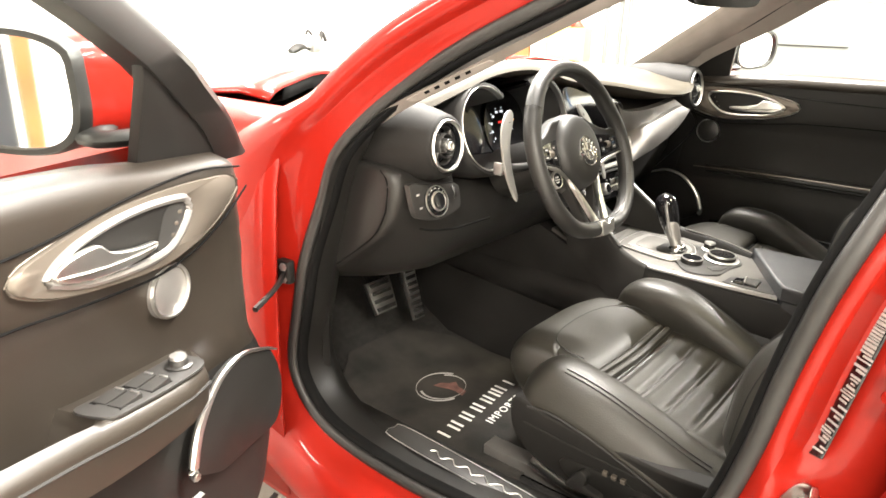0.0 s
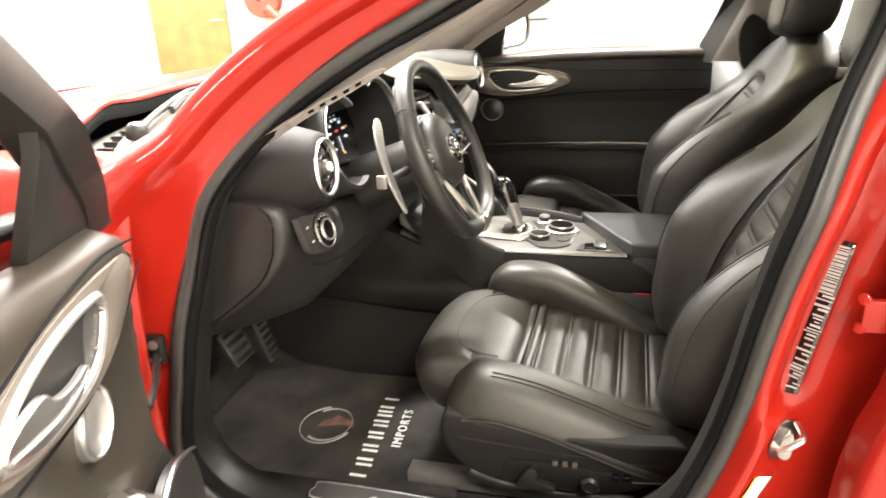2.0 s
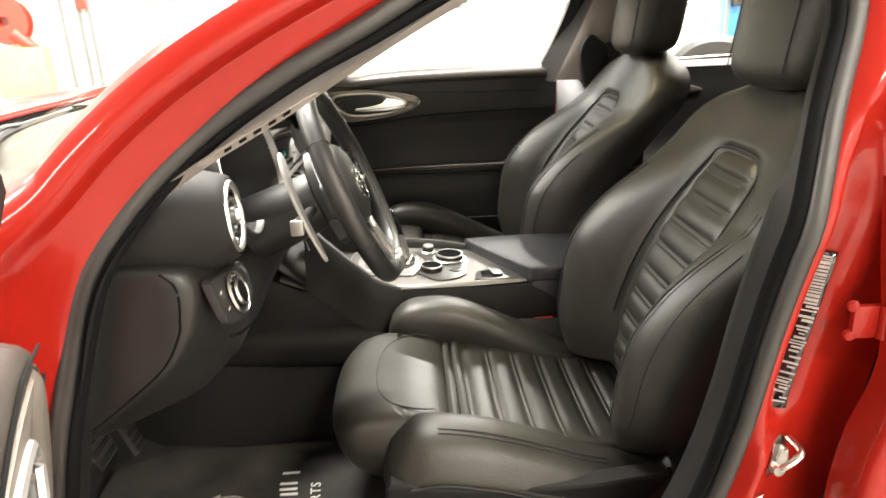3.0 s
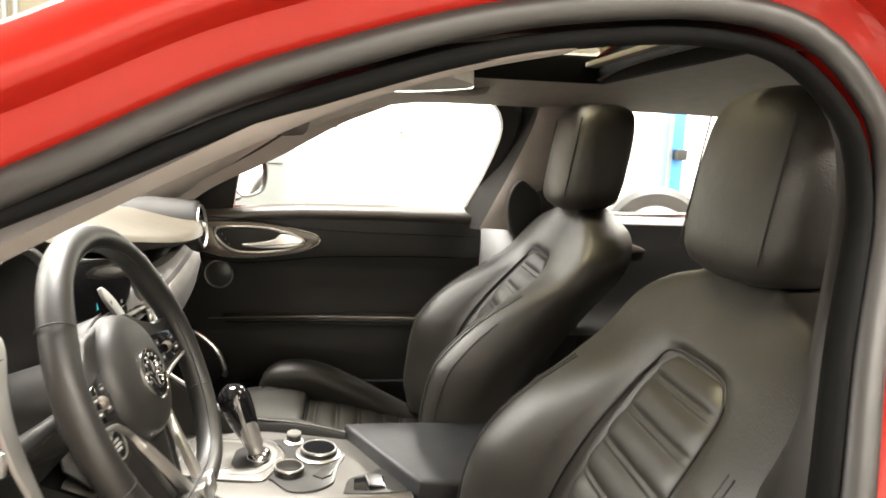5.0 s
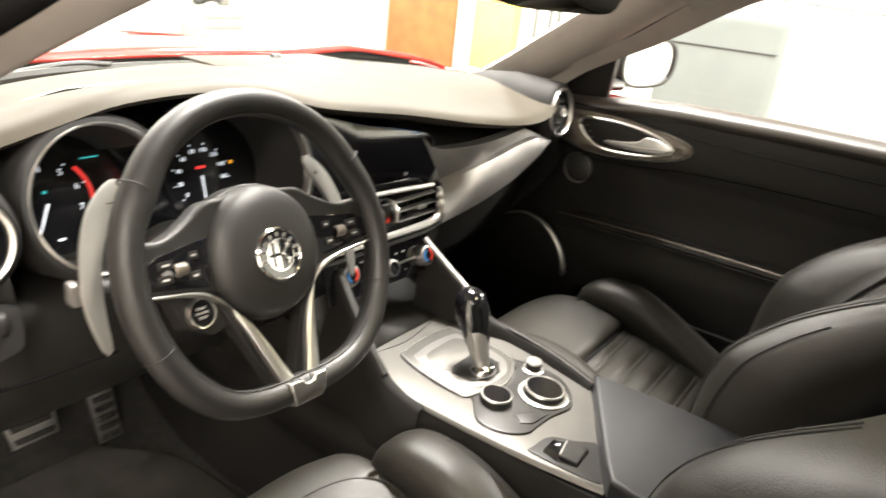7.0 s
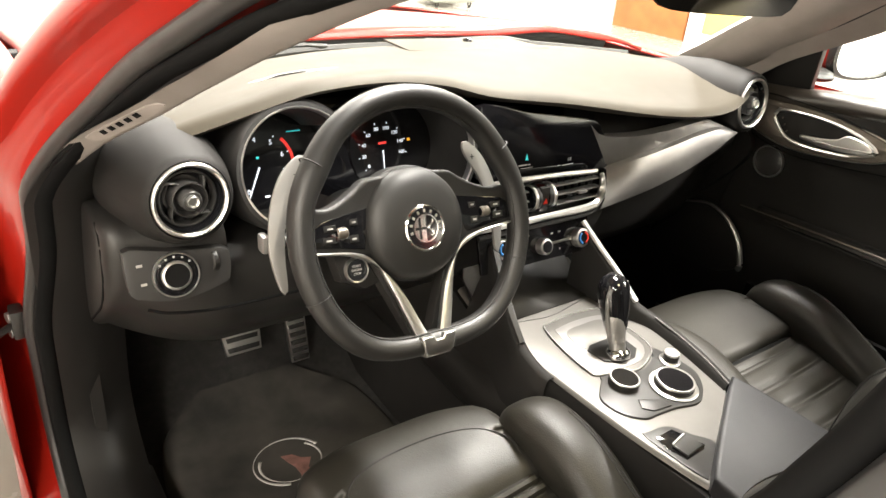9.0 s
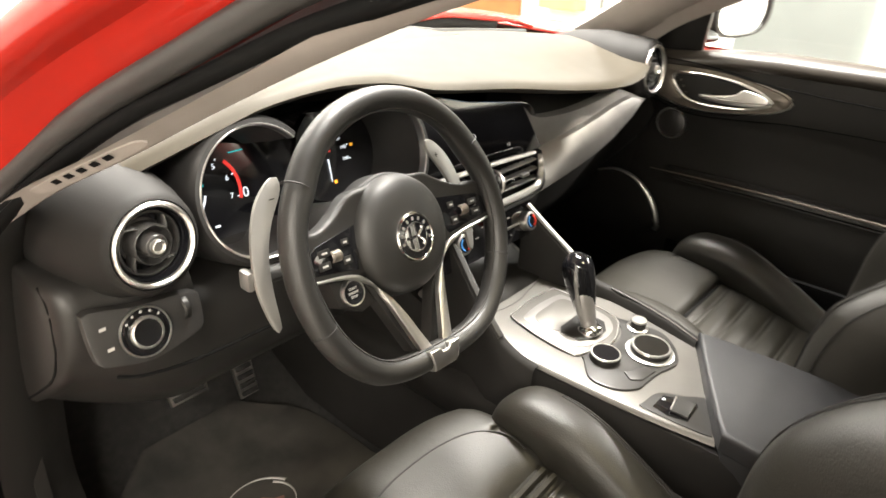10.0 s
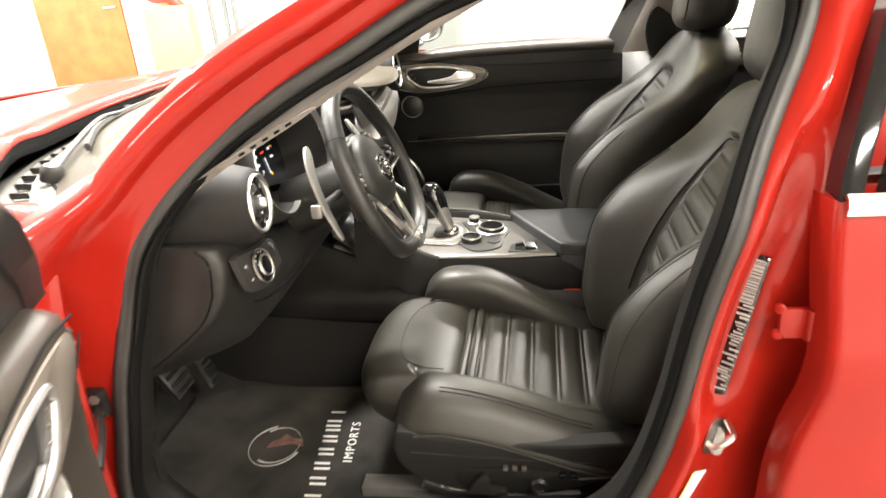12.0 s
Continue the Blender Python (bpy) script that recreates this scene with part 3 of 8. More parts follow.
HIGH_R = [(0.695, 0.265, 0.955), (0.68, 0.19, 1.000), (0.66, 0.10, 1.058), (0.64, 0.02, 1.108), (0.61, -0.08, 1.172), (0.58, -0.18, 1.245), (0.565, -0.24, 1.295)]
MID_R = [(a[0] * 0.5 + b[0] * 0.5 - 0.018, a[1] * 0.55 + b[1] * 0.45, a[2] * 0.55 + b[2] * 0.45 - 0.004) for a, b in zip(LOW_R, HIGH_R)]
strip("pillar_trim", [[(x + 0.03, y - 0.01, z) for x, y, z in LOW_R], LOW_R, MID_R, HIGH_R, [(x + 0.04, y + 0.03, z) for x, y, z in HIGH_R]], PILLARTRIM, "light grey front pillar trim", n=32)
# defroster grille at the foot of the near trim
g_out, g_in = spline(APILLAR_L[1], 80), spline(APILLAR_L[2], 80)


def on_trim(f, w, c):
    """f along the trim from its foot, w across it, c proud of it."""
    i = min(78, max(0, int(f * 79)))
    a, b = g_out[i].lerp(g_out[i + 1], f * 79 - i), g_in[i].lerp(g_in[i + 1], f * 79 - i)
    n = (g_out[i + 1] - g_out[i]).cross(b - a).normalized()
    n = -n if n.y > 0 else n
    return a.lerp(b, w) + n * c


gr = part("side_grille", slab(ngon2d([(0.145, 0.30), (0.165, 0.85), (0.33, 0.88), (0.36, 0.60), (0.33, 0.22), (0.17, 0.16)], 30), lambda a, b, c: on_trim(a, b, c), 0.0018, 0.0), PILLARTRIM, body, "grey defroster grille frame")
for k in range(5):
    f = 0.185 + 0.027 * k
    part("grille_slot", slab([(f, 0.56), (f + 0.013, 0.56), (f + 0.020, 0.26), (f + 0.007, 0.26)], lambda a, b, c: on_trim(a, b, 0.0021 + c), 0.0008, 0), VOID, gr)
strip("pillar_trim", [[(0.745, 0.06, 0.945), (0.735, -0.02, 1.0), (0.69, -0.20, 1.09), (0.655, -0.355, 1.178), (0.63, -0.49, 1.235)],
                      [(0.735, 0.14, 0.945), (0.715, 0.04, 1.0), (0.665, -0.14, 1.10), (0.625, -0.29, 1.195), (0.59, -0.46, 1.265)]], PILLARTRIM, "light grey front pillar trim")

# far side: outer skin under the windows, centre pillar, rear quarter
def belt_side(s, y0, y1, name, label):
    rows = []
    for y in np.linspace(y0, y1, 12):
        rows.append([Vector((s * a, y, z)) for a, z in ((0.80, 0.925), (0.84, 0.93), (0.87, 0.90), (0.885, 0.80), (0.905, 0.68), (0.90, 0.60), (0.905, 0.45), (0.90, 0.2), (0.88, 0.06))])
    return part(name, sheet(rows), RED, body, label, angle=50, thick=0.006)


PB = [[(0.735, -0.735, 0.90), (0.70, -0.80, 1.06), (0.66, -0.855, 1.19), (0.625, -0.88, 1.25)],
      [(0.715, -0.755, 0.90), (0.675, -0.825, 1.06), (0.64, -0.875, 1.19), (0.605, -0.89, 1.27)],
      [(0.70, -0.79, 0.90), (0.655, -0.855, 1.06), (0.62, -0.90, 1.19), (0.59, -0.91, 1.28)],
      [(0.69, -0.92, 0.90), (0.65, -0.97, 1.06), (0.62, -1.02, 1.19), (0.59, -1.03, 1.28)],
      [(0.72, -1.06, 0.90), (0.69, -1.09, 1.06), (0.65, -1.12, 1.19), (0.61, -1.12, 1.28)]]
strip("pillar_trim", PB[1:], PILLARTRIM, "grey centre pillar trim")
strip("window_frame", [[(0.76, -0.705, 0.92), (0.715, -0.785, 1.09), (0.67, -0.835, 1.21), (0.64, -0.82, 1.262)], PB[0], PB[1]], PLASTIC, "black rear edge of the window frame")
part("pillar_lower_trim", sheet([[Vector((0.70, y, z)) for y in (-0.76, -0.9, -1.06)] for z in (0.2, 0.55, 0.905)]), PLASTIC, body, "black lower pillar trim", thick=0.02)
# belt strap on the far centre pillar
part("belt_guide", slab(ngon2d([(-0.822, 0.985), (-0.832, 1.030), (-0.852, 1.050), (-0.880, 1.035), (-0.912, 1.005), (-0.922, 0.94), (-0.918, 0.885), (-0.86, 0.880), (-0.835, 0.92)], 40), lambda a, b, c: (0.672 - c - 0.30 * (b - 0.95), a, b), 0.020, 0.007, 3), PLASTIC, body, "black belt guide cover")
part("seat_belt", tube([(0.665, -0.93, 1.04), (0.655, -0.935, 0.9), (0.66, -0.95, 0.7), (0.66, -0.95, 0.3)], 0.024, 20, 8, flat=0.10, up=(1, 0, 0)), RUBBER, body, "black seat belt webbing")
# rear window edge and rear quarter on the far side
part("quarter_panel", sheet([[Vector((0.70 - 0.5 * max(z - 0.93, 0), y, z)) for y in (-1.72, -1.85, -2.1)] for z in (0.2, 0.93, 1.1, 1.3)]), HEADLINER, body, "grey rear quarter trim", thick=0.02)
part("rear_shelf", sheet([[Vector((x, y, z)) for x in (-0.7, 0, 0.7)] for y, z in ((-1.75, 0.90), (-2.1, 0.95))]), PLASTIC, body, "black rear shelf", thick=0.02)
rw = part("rear_window", sheet([[Vector((x, y, z)) for x in (-0.62, 0, 0.62)] for y, z in ((-2.12, 0.95), (-1.93, 1.29))]), DARKGLASS, body, "dark rear window")
rw.visible_shadow = False

# rear doors, seen from outside on the near side and from inside on the far side
def rear_door(s):
    d = thing("rear_door", "closed glossy red rear door with chrome belt trim" if s < 0 else "closed rear door with black inner trim", "car door", (s * 0.9, -1.3, GROUND + 0.25))
    edge = [(-0.950, 1.19), (-0.895, 1.05), (-0.856, 0.94), (-0.852, 0.87), (-0.858, 0.75), (-0.852, 0.66), (-0.83, 0.58), (-0.815, 0.48), (-0.81, 0.30), (-0.815, 0.12)]
    front = spline([(0, y, z) for y, z in edge], 40)
    side = lin_of([(0.05, 0.885), (0.2, 0.905), (0.45, 0.912), (0.60, 0.905), (0.70, 0.912), (0.76, 0.900), (0.80, 0.892), (0.90, 0.878), (0.93, 0.868), (1.0, 0.83), (1.2, 0.70)])
    low = [q for q in front if q.z < 0.93]
    rows = []
    for q in low:
        x = side(q.z)
        rows.append([Vector((s * (x - 0.055), q.y + 0.012, q.z)), Vector((s * (x - 0.012), q.y + 0.004, q.z)), Vector((s * (x - 0.002), q.y - 0.004, q.z)), Vector((s * x, q.y - 0.016, q.z)), Vector((s * x, -1.1, q.z)), Vector((s * (x - 0.003), -1.5, q.z)), Vector((s * (x - 0.02), -1.9, q.z))])
    part("door_skin", sheet(rows), RED, d, "glossy red door skin", angle=50)
    part("belt_trim", tube([(s * 0.876, -0.858, 0.925), (s * 0.878, -1.2, 0.93), (s * 0.865, -1.6, 0.94)], 0.011, 12, 8, flat=1.4), CHROME, d, "chrome belt trim")
    fr = [q for q in front if q.z > 0.92]
    bm = bmesh.new()
    rows = []
    for q in fr:
        x = side(q.z)
        rows.append([Vector((s * (x - 0.05), q.y + 0.0, q.z)), Vector((s * (x - 0.003), q.y, q.z)), Vector((s * x, q.y - 0.006, q.z)), Vector((s * (x - 0.002), q.y - 0.028, q.z)), Vector((s * (x - 0.015), q.y - 0.03, q.z))])
    part("window_frame", sheet(rows), PIANO, d, "gloss black window frame", angle=50)
    g = part("window_glass", sheet([[Vector((s * (side(z) - 0.012), y, z)) for y in (-0.895 - 0.36 * (z - 0.92), -1.25, -1.72)] for z in (0.92, 1.0, 1.1, 1.22)]), DARKGLASS if s < 0 else GLASS, d, "dark tinted window" if s < 0 else "clear rear window")
    g.visible_shadow = False
    ix = 0.74
    rows = []
    for y in np.linspace(-0.90, -1.75, 12):
        rows.append([Vector((s * a, y, z)) for a, z in ((0.80, 0.94), (0.76, 0.945), (0.735, 0.925), (ix, 0.86), (ix - 0.01, 0.78), (ix, 0.70), (ix - 0.02, 0.63), (ix - 0.06, 0.60), (ix - 0.01, 0.56), (ix, 0.25))])
    part("inner_trim", sheet(rows), FARTRIM, d, "black rear door trim", angle=50)
    part("inner_handle", slab(ngon2d([(-1.05, 0.862), (-1.11, 0.874), (-1.20, 0.869), (-1.27, 0.848), (-1.19, 0.837), (-1.09, 0.840)], 30), lambda a, b, c: (s * (ix - c), a, b), 0.012, 0.004), BEZEL, d, "satin grey inner handle")
    return d


rear_door(-1)
rear_door(1)
# far front outer skin and near-side roof drip
belt_side(1, -0.86, 0.30, "side_panel", "glossy red far side panel")

# ---- plain ends of the body and the wheels it stands on ----
rows = []
for z, dy in ((0.80, 0.0), (0.74, 0.05), (0.60, 0.08), (0.40, 0.09), (0.20, 0.07), (0.08, 0.02)):
    rows.append([Vector((x, 2.24 - 0.28 * (abs(x) / 0.9) ** 2.4 + dy, z - 0.03 * (abs(x) / 0.9) ** 2)) for x in np.linspace(-0.91, 0.91, 25)])
part("front_fascia", sheet(rows), RED, body, "glossy red nose panel", angle=60, thick=0.006)
rows = []
for y, z in ((-2.11, 0.955), (-2.30, 0.975), (-2.50, 0.975), (-2.56, 0.955), (-2.60, 0.80), (-2.63, 0.60), (-2.62, 0.35), (-2.56, 0.10)):
    rows.append([Vector((x, y + 0.14 * (abs(x) / 0.88) ** 3, z - 0.03 * (abs(x) / 0.88) ** 2)) for x in np.linspace(-0.885, 0.885, 25)])
part("boot_lid", sheet(rows), RED, body, "glossy red boot panel", angle=50, thick=0.006)
for s in (-1, 1):
    rows = []
    for y in np.linspace(-1.89, -2.48, 8):
        rows.append([Vector((s * a, y, z)) for a, z in ((0.80, 0.94), (0.855, 0.93), (0.88, 0.86), (0.895, 0.60), (0.895, 0.35), (0.88, 0.08))])
    part("rear_quarter", sheet(rows), RED, body, "glossy red rear quarter", angle=50, thick=0.006)
    part("rear_pillar", sheet([[Vector((s * 0.655, -1.76, 1.24)), Vector((s * 0.61, -1.94, 1.30))], [Vector((s * 0.74, -1.77, 1.10)), Vector((s * 0.64, -2.02, 1.12))], [Vector((s * 0.83, -1.78, 0.935)), Vector((s * 0.66, -2.16, 0.95))]]), RED, body, "glossy red rear pillar", thick=0.01)
    part("rocker", rbox((s * 0.845, -0.72, 0.085), (0.05, 2.5, 0.14), 0.02), RED, body, "glossy red rocker panel")
    for wy in (1.28, -1.54):
        # matt black disc stands in for the shade inside the arch
        part("wheel_arch_shade", lathe([(0.375, 0.0), (0.37, 0.012), (0.0, 0.012)], (s * 0.905, wy, 0.245), (s, 0, 0), 40), VOID, body, "flat black disc for the shaded hollow of the wheel arch")
        tyre = part("wheel", lathe([(0.22, -0.06), (0.29, -0.07), (0.325, -0.05), (0.333, 0.0), (0.325, 0.12), (0.29, 0.145), (0.235, 0.150), (0.23, 0.14)], (s * 0.80, wy, GROUND + 0.334), (s, 0, 0), 44), RUBBER, body, "black tyre")
        part("rim", lathe([(0.235, 0.145), (0.225, 0.130), (0.20, 0.120), (0.06, 0.135), (0.0, 0.14)], (s * 0.80, wy, GROUND + 0.334), (s, 0, 0), 40), SILVER, tyre, "silver rim")


# ---- the two front doors: one stands open, one is shut ----
DOOR_U = Vector((-0.9291, -0.3697, 0))
DOOR_N = Vector((0.3697, -0.9291, 0))
DOOR_P = Vector((-0.886, 0.157, 0))


def near_door(u, n, z):
    return DOOR_P + DOOR_U * u + DOOR_N * n + Vector((0, 0, z))


def far_door(u, n, z):
    return Vector((0.755 - n, 0.333 - u, z + 0.004))


def front_door(at, name, label, base, open_one):
    d = thing(name, label, "car door", base)
    lean = lambda z: -0.045 + 0.45 * max(min(z, 1.06 if open_one else 2.0) - 0.90, 0) + 0.05 * max(z - 1.06, 0)
    # inner trim panel: relief over (u, z)
    front = lin_of([(0.22, 0.15), (0.36, 0.118), (0.53, 0.118), (0.565, 0.130), (0.60, 0.148), (0.75, 0.154), (0.86, 0.18), (0.905, 0.20), (0.96, 0.22)])
    relief = ramp_of([(0.22, -0.02), (0.30, -0.005), (0.40, 0.0), (0.52, -0.004), (0.58, -0.012), (0.70, -0.012), (0.77, -0.006), (0.80, 0.0), (0.86, 0.006), (0.89, 0.010)])
    top = lin_of([(0.15, 0.898), (0.22, 0.904), (0.32, 0.912), (0.42, 0.925), (0.55, 0.932), (0.8, 0.934), (1.1, 0.930)])
    rows = []
    for k in range(34):
        f = k / 33
        row = []
        for j in range(40):
            g = j / 39
            u0 = 0.13 + 0.97 * g
            zt = top(u0)
            z = 0.22 + (zt - 0.22) * f
            u = front(z) + (1.10 - front(z)) * g
            crease = 0.782 + 0.07 * max(0, (0.40 - u) / 0.2) ** 1.6 + 0.08 * min(0.2, max(0, u - 0.42))
            n = relief(z) + (0.006 if z > crease else 0.0) - 0.035 * max(0.0, (0.06 - g) / 0.06) ** 2
            row.append(at(u, n, z))
        rows.append(row)
    zt_rows = []
    for dn, dz in ((-0.006, 0.010), (-0.022, 0.017), (-0.045, 0.018), (-0.056, 0.008)):
        zt_rows.append([at(front(0.93) + (1.10 - front(0.93)) * j / 39, 0.010 + dn - 0.035 * max(0.0, (0.06 - j / 39) / 0.06) ** 2, top(0.13 + 0.97 * j / 39) + dz) for j in range(40)])
    # open door takes the lit trim colour, the shut door the shaded one
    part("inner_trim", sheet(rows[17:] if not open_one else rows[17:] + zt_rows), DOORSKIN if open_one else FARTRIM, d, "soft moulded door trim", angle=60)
    if not open_one:
        # top roll in the lit colour: light falling on it is painted in
        part("top_roll", sheet(rows[-2:] + zt_rows), DOORSKIN, d, "soft upper roll of the door trim", angle=60, thick=0.002, even=1.0)
    # lower rows in the darker trim: shade below the armrest painted in
    part("lower_trim", sheet(rows[:18]), FARTRIM, d, "lower door trim darkened for the shade under the armrest", angle=60)
    part("trim_seam", tube([at(u, relief(z) + 0.0075, z) for u, z in ((0.200, 0.860), (0.235, 0.836), (0.270, 0.815), (0.327, 0.793), (0.403, 0.779), (0.485, 0.784), (0.571, 0.793), (0.642, 0.801), (0.80, 0.806), (1.08, 0.808))], 0.0016, 40, 6), VOID, d)
    # seam with stitching under the belt line
    seam = [at(u, 0.0185, z) for u, z in ((0.222, 0.896), (0.31, 0.909), (0.393, 0.908), (0.475, 0.901), (0.562, 0.888), (0.634, 0.882), (0.80, 0.876), (1.08, 0.872))]
    part("trim_seam", tube(seam, 0.0016, 50, 6), VOID, d)
    # outer skin and door edge
    rows = []
    for z in (0.06, 0.2, 0.45, 0.60, 0.70, 0.80, 0.90, 0.93):
        o = -0.155 + (0.02 if z < 0.1 else 0.0) + 0.045 * max(0, (z - 0.7) / 0.23) ** 2
        rows.append([at(front(z) + 0.02, -0.05, z), at(front(z) + 0.0, -0.07, z), at(front(z) - 0.012, o + 0.012, z), at(front(z) - 0.004, o, z), at(0.55, o - 0.006, z), at(1.15, o, z), at(1.165, o + 0.01, z), at(1.16, -0.07, z), at(1.10, -0.03, z)])
    part("door_skin", sheet(rows), RED, d, "glossy red outer door skin", angle=50)
    part("door_bottom", sheet([[at(u, n, 0.06 + (0.16 if n > -0.02 else 0)) for n in (-0.15, -0.07, -0.01)] for u in (0.14, 0.6, 1.12)]), PLASTIC, d, thick=0.01)
    # window frame, corner panel and glass
    fr_o = [(0.115, 0.895), (0.195, 0.968), (0.285, 1.030), (0.38, 1.095), (0.48, 1.158), (0.61, 1.222), (0.76, 1.272), (0.92, 1.305), (1.06, 1.31), (1.14, 1.285), (1.185, 1.20), (1.15, 1.08), (1.08, 0.92)]
    fr_i = [(0.20, 0.895), (0.265, 0.955), (0.335, 1.003), (0.425, 1.062), (0.515, 1.118), (0.635, 1.18), (0.775, 1.232), (0.92, 1.262), (1.04, 1.266), (1.10, 1.245), (1.13, 1.18), (1.10, 1.06), (1.04, 0.92)]
    o = spline([(u, z, 0) for u, z in fr_o], 60)
    i_ = spline([(u, z, 0) for u, z in fr_i], 60)
    rows = []
    for q, w in zip(o, i_):
        lo, li = lean(q.y), lean(w.y)
        rows.append([at(q.x, lo - 0.03, q.y), at(q.x, lo + 0.005, q.y), at(q.x * 0.7 + w.x * 0.3, lo + 0.016, q.y * 0.7 + w.y * 0.3), at(w.x, li + 0.012, w.y), at(w.x, li - 0.03, w.y)])
    part("window_frame", sheet(rows, close_v=True), PLASTIC, d, "matt black window frame", angle=50)
    corner = [(0.150, 0.892), (0.20, 0.950), (0.285, 1.012), (0.38, 1.074), (0.428, 1.100), (0.418, 1.04), (0.390, 0.925), (0.30, 0.905)]
    part("mirror_corner", slab(corner, lambda a, b, c: at(a, lean(b) - 0.006 + c, b), 0.016, 0.004), PLASTIC, d, "black plastic mirror corner panel")
    g = part("window_glass", sheet([[at(u, lean(z) - 0.012, z) for u in (0.35, 0.7, 1.07)] for z in (0.915, 1.0, 1.1)]
                                   + [[at(0.40, lean(1.13) - 0.012, 1.13), at(0.72, lean(1.19) - 0.012, 1.19), at(1.10, lean(1.2) - 0.012, 1.2)], [at(0.48, lean(1.16) - 0.012, 1.16), at(0.75, lean(1.24) - 0.012, 1.24), at(1.05, lean(1.26) - 0.012, 1.26)]]), GLASS, d, "clear side window")
    g.visible_shadow = False
    # inner handle: bezel ring, dark cup, lever
    bez_o = ngon2d([(0.638, 0.851), (0.624, 0.866), (0.590, 0.876), (0.538, 0.887), (0.466, 0.897), (0.372, 0.899), (0.290, 0.895), (0.245, 0.889), (0.222, 0.871), (0.245, 0.846), (0.290, 0.822), (0.338, 0.806), (0.390, 0.797), (0.453, 0.798), (0.536, 0.808), (0.591, 0.820), (0.627, 0.836)], 72)
    bez_i = ngon2d([(0.594, 0.845), (0.560, 0.866), (0.500, 0.880), (0.430, 0.885), (0.365, 0.881), (0.350, 0.872), (0.352, 0.855), (0.378, 0.828), (0.408, 0.815), (0.460, 0.8125), (0.530, 0.819), (0.575, 0.832)], 72)
    rows = []
    for (a, b), (c, e) in zip(bez_o, bez_i):
        rows.append([at(a, 0.0, b), at(a, 0.012, b), at(a * 0.85 + c * 0.15, 0.019, b * 0.85 + e * 0.15), at(a * 0.15 + c * 0.85, 0.020, b * 0.15 + e * 0.85), at(c, 0.014, e), at(c, -0.012, e)])
    bezel = part("handle_bezel", sheet(rows, close_u=True), BEZEL, d, "dark satin grey handle surround", angle=50)
    ring = [at(c, 0.019, e) for c, e in bez_i]
    part("bezel_ring", tube(ring, 0.0058 if open_one else 0.0042, 72, 8, closed=True, smooth=False), SATIN if open_one else SILVER, bezel, "bright silver inner ring")
    part("bezel_edge", tube([at(a, 0.0135, b) for a, b in bez_o], 0.0014 if open_one else 0.0022, 72, 6, closed=True, smooth=False), BEZEL if open_one else SILVER, bezel, "satin outer edge")
    part("cup", slab(bez_i, lambda a, b, c: at(a, 0.0135 + c, b), 0.003, 0.0), FARTRIM, bezel, "black handle recess")
    lev = ngon2d([(0.590, 0.846), (0.570, 0.860), (0.530, 0.866), (0.510, 0.852), (0.470, 0.843), (0.424, 0.837), (0.428, 0.829), (0.470, 0.826), (0.520, 0.827), (0.570, 0.833)], 50)
    lever = part("lever", slab(lev, lambda a, b, c: at(a, 0.017 + c + 0.010 * math.sin(math.pi * min(1, max(0, (0.60 - a) / 0.18))), b), 0.008, 0.003, 3), SILVER, d, "matt silver door lever")
    part("lever_edge", tube([at(a, 0.0255 + 0.010 * math.sin(math.pi * min(1, max(0, (0.60 - a) / 0.18))), b) for a, b in ((0.585, 0.843), (0.53, 0.838), (0.47, 0.8345), (0.428, 0.833))], 0.0016, 20, 6), DARKSATIN, lever)
    if open_one:
        part("lock_panel", slab(ngon2d([(0.356, 0.872), (0.392, 0.872), (0.412, 0.838), (0.418, 0.822), (0.405, 0.822), (0.380, 0.834), (0.360, 0.856)], 30), lambda a, b, c: at(a, 0.0168 + c, b), 0.0012, 0), DARKPANEL, d, "dark grey lock button panel")
    for k in range(3):
        part("lock_button", rbox(at(0.368 + 0.009 * k, 0.0185, 0.862 - 0.014 * k), (0.006, 0.0025, 0.005), 0.001), BEZEL, d)
    # tweeter
    TW = (0.380, -0.010, 0.747) if open_one else (0.355, -0.010, 0.745)
    tw = lathe([(0.0, 0.0085), (0.034, 0.0085), (0.0355, 0.0075), (0.037, 0.0105), (0.0395, 0.0105), (0.041, 0.007), (0.0415, -0.01)], at(*TW), at(0, 1, 0) - at(0, 0, 0), 36)
    # open door's cover is pale satin in place of the white reflection on it
    tweeter = part("tweeter", tw, SATIN if open_one else DARKPANEL, d, "round tweeter cover")
    part("tweeter_ring", lathe([(0.036, 0.009), (0.037, 0.0125), (0.0395, 0.0125), (0.041, 0.008)], at(*TW), at(0, 1, 0) - at(0, 0, 0), 36), SILVER, tweeter, "bright ring")
    # speaker panel with bright arc
    spk = ngon2d([(0.166, 0.550), (0.195, 0.567), (0.253, 0.585), (0.298, 0.582), (0.335, 0.564), (0.375, 0.522), (0.396, 0.468), (0.390, 0.448), (0.358, 0.428), (0.325, 0.414), (0.24, 0.410), (0.165, 0.412), (0.142, 0.48)], 60)
    part("speaker_grille", slab(spk, lambda a, b, c: at(a - (0.0 if open_one else 0.029), 0.006 + c, b), 0.014, 0.004), PLASTIC, d, "dark perforated speaker grille")
    arc = [at(u - (0.0 if open_one else 0.029), 0.023, z) for u, z in ((0.160, 0.553), (0.190, 0.569), (0.253, 0.591), (0.300, 0.588), (0.340, 0.569), (0.382, 0.525), (0.404, 0.468), (0.400, 0.452))]
    part("speaker_trim", tube(arc, 0.0062, 50, 8, taper=lambda t: 0.30 + 0.95 * min(1.0, t * 1.25)), SILVER, d, "bright silver speaker trim")
    # armrest with pull pocket and switches
    rows = []
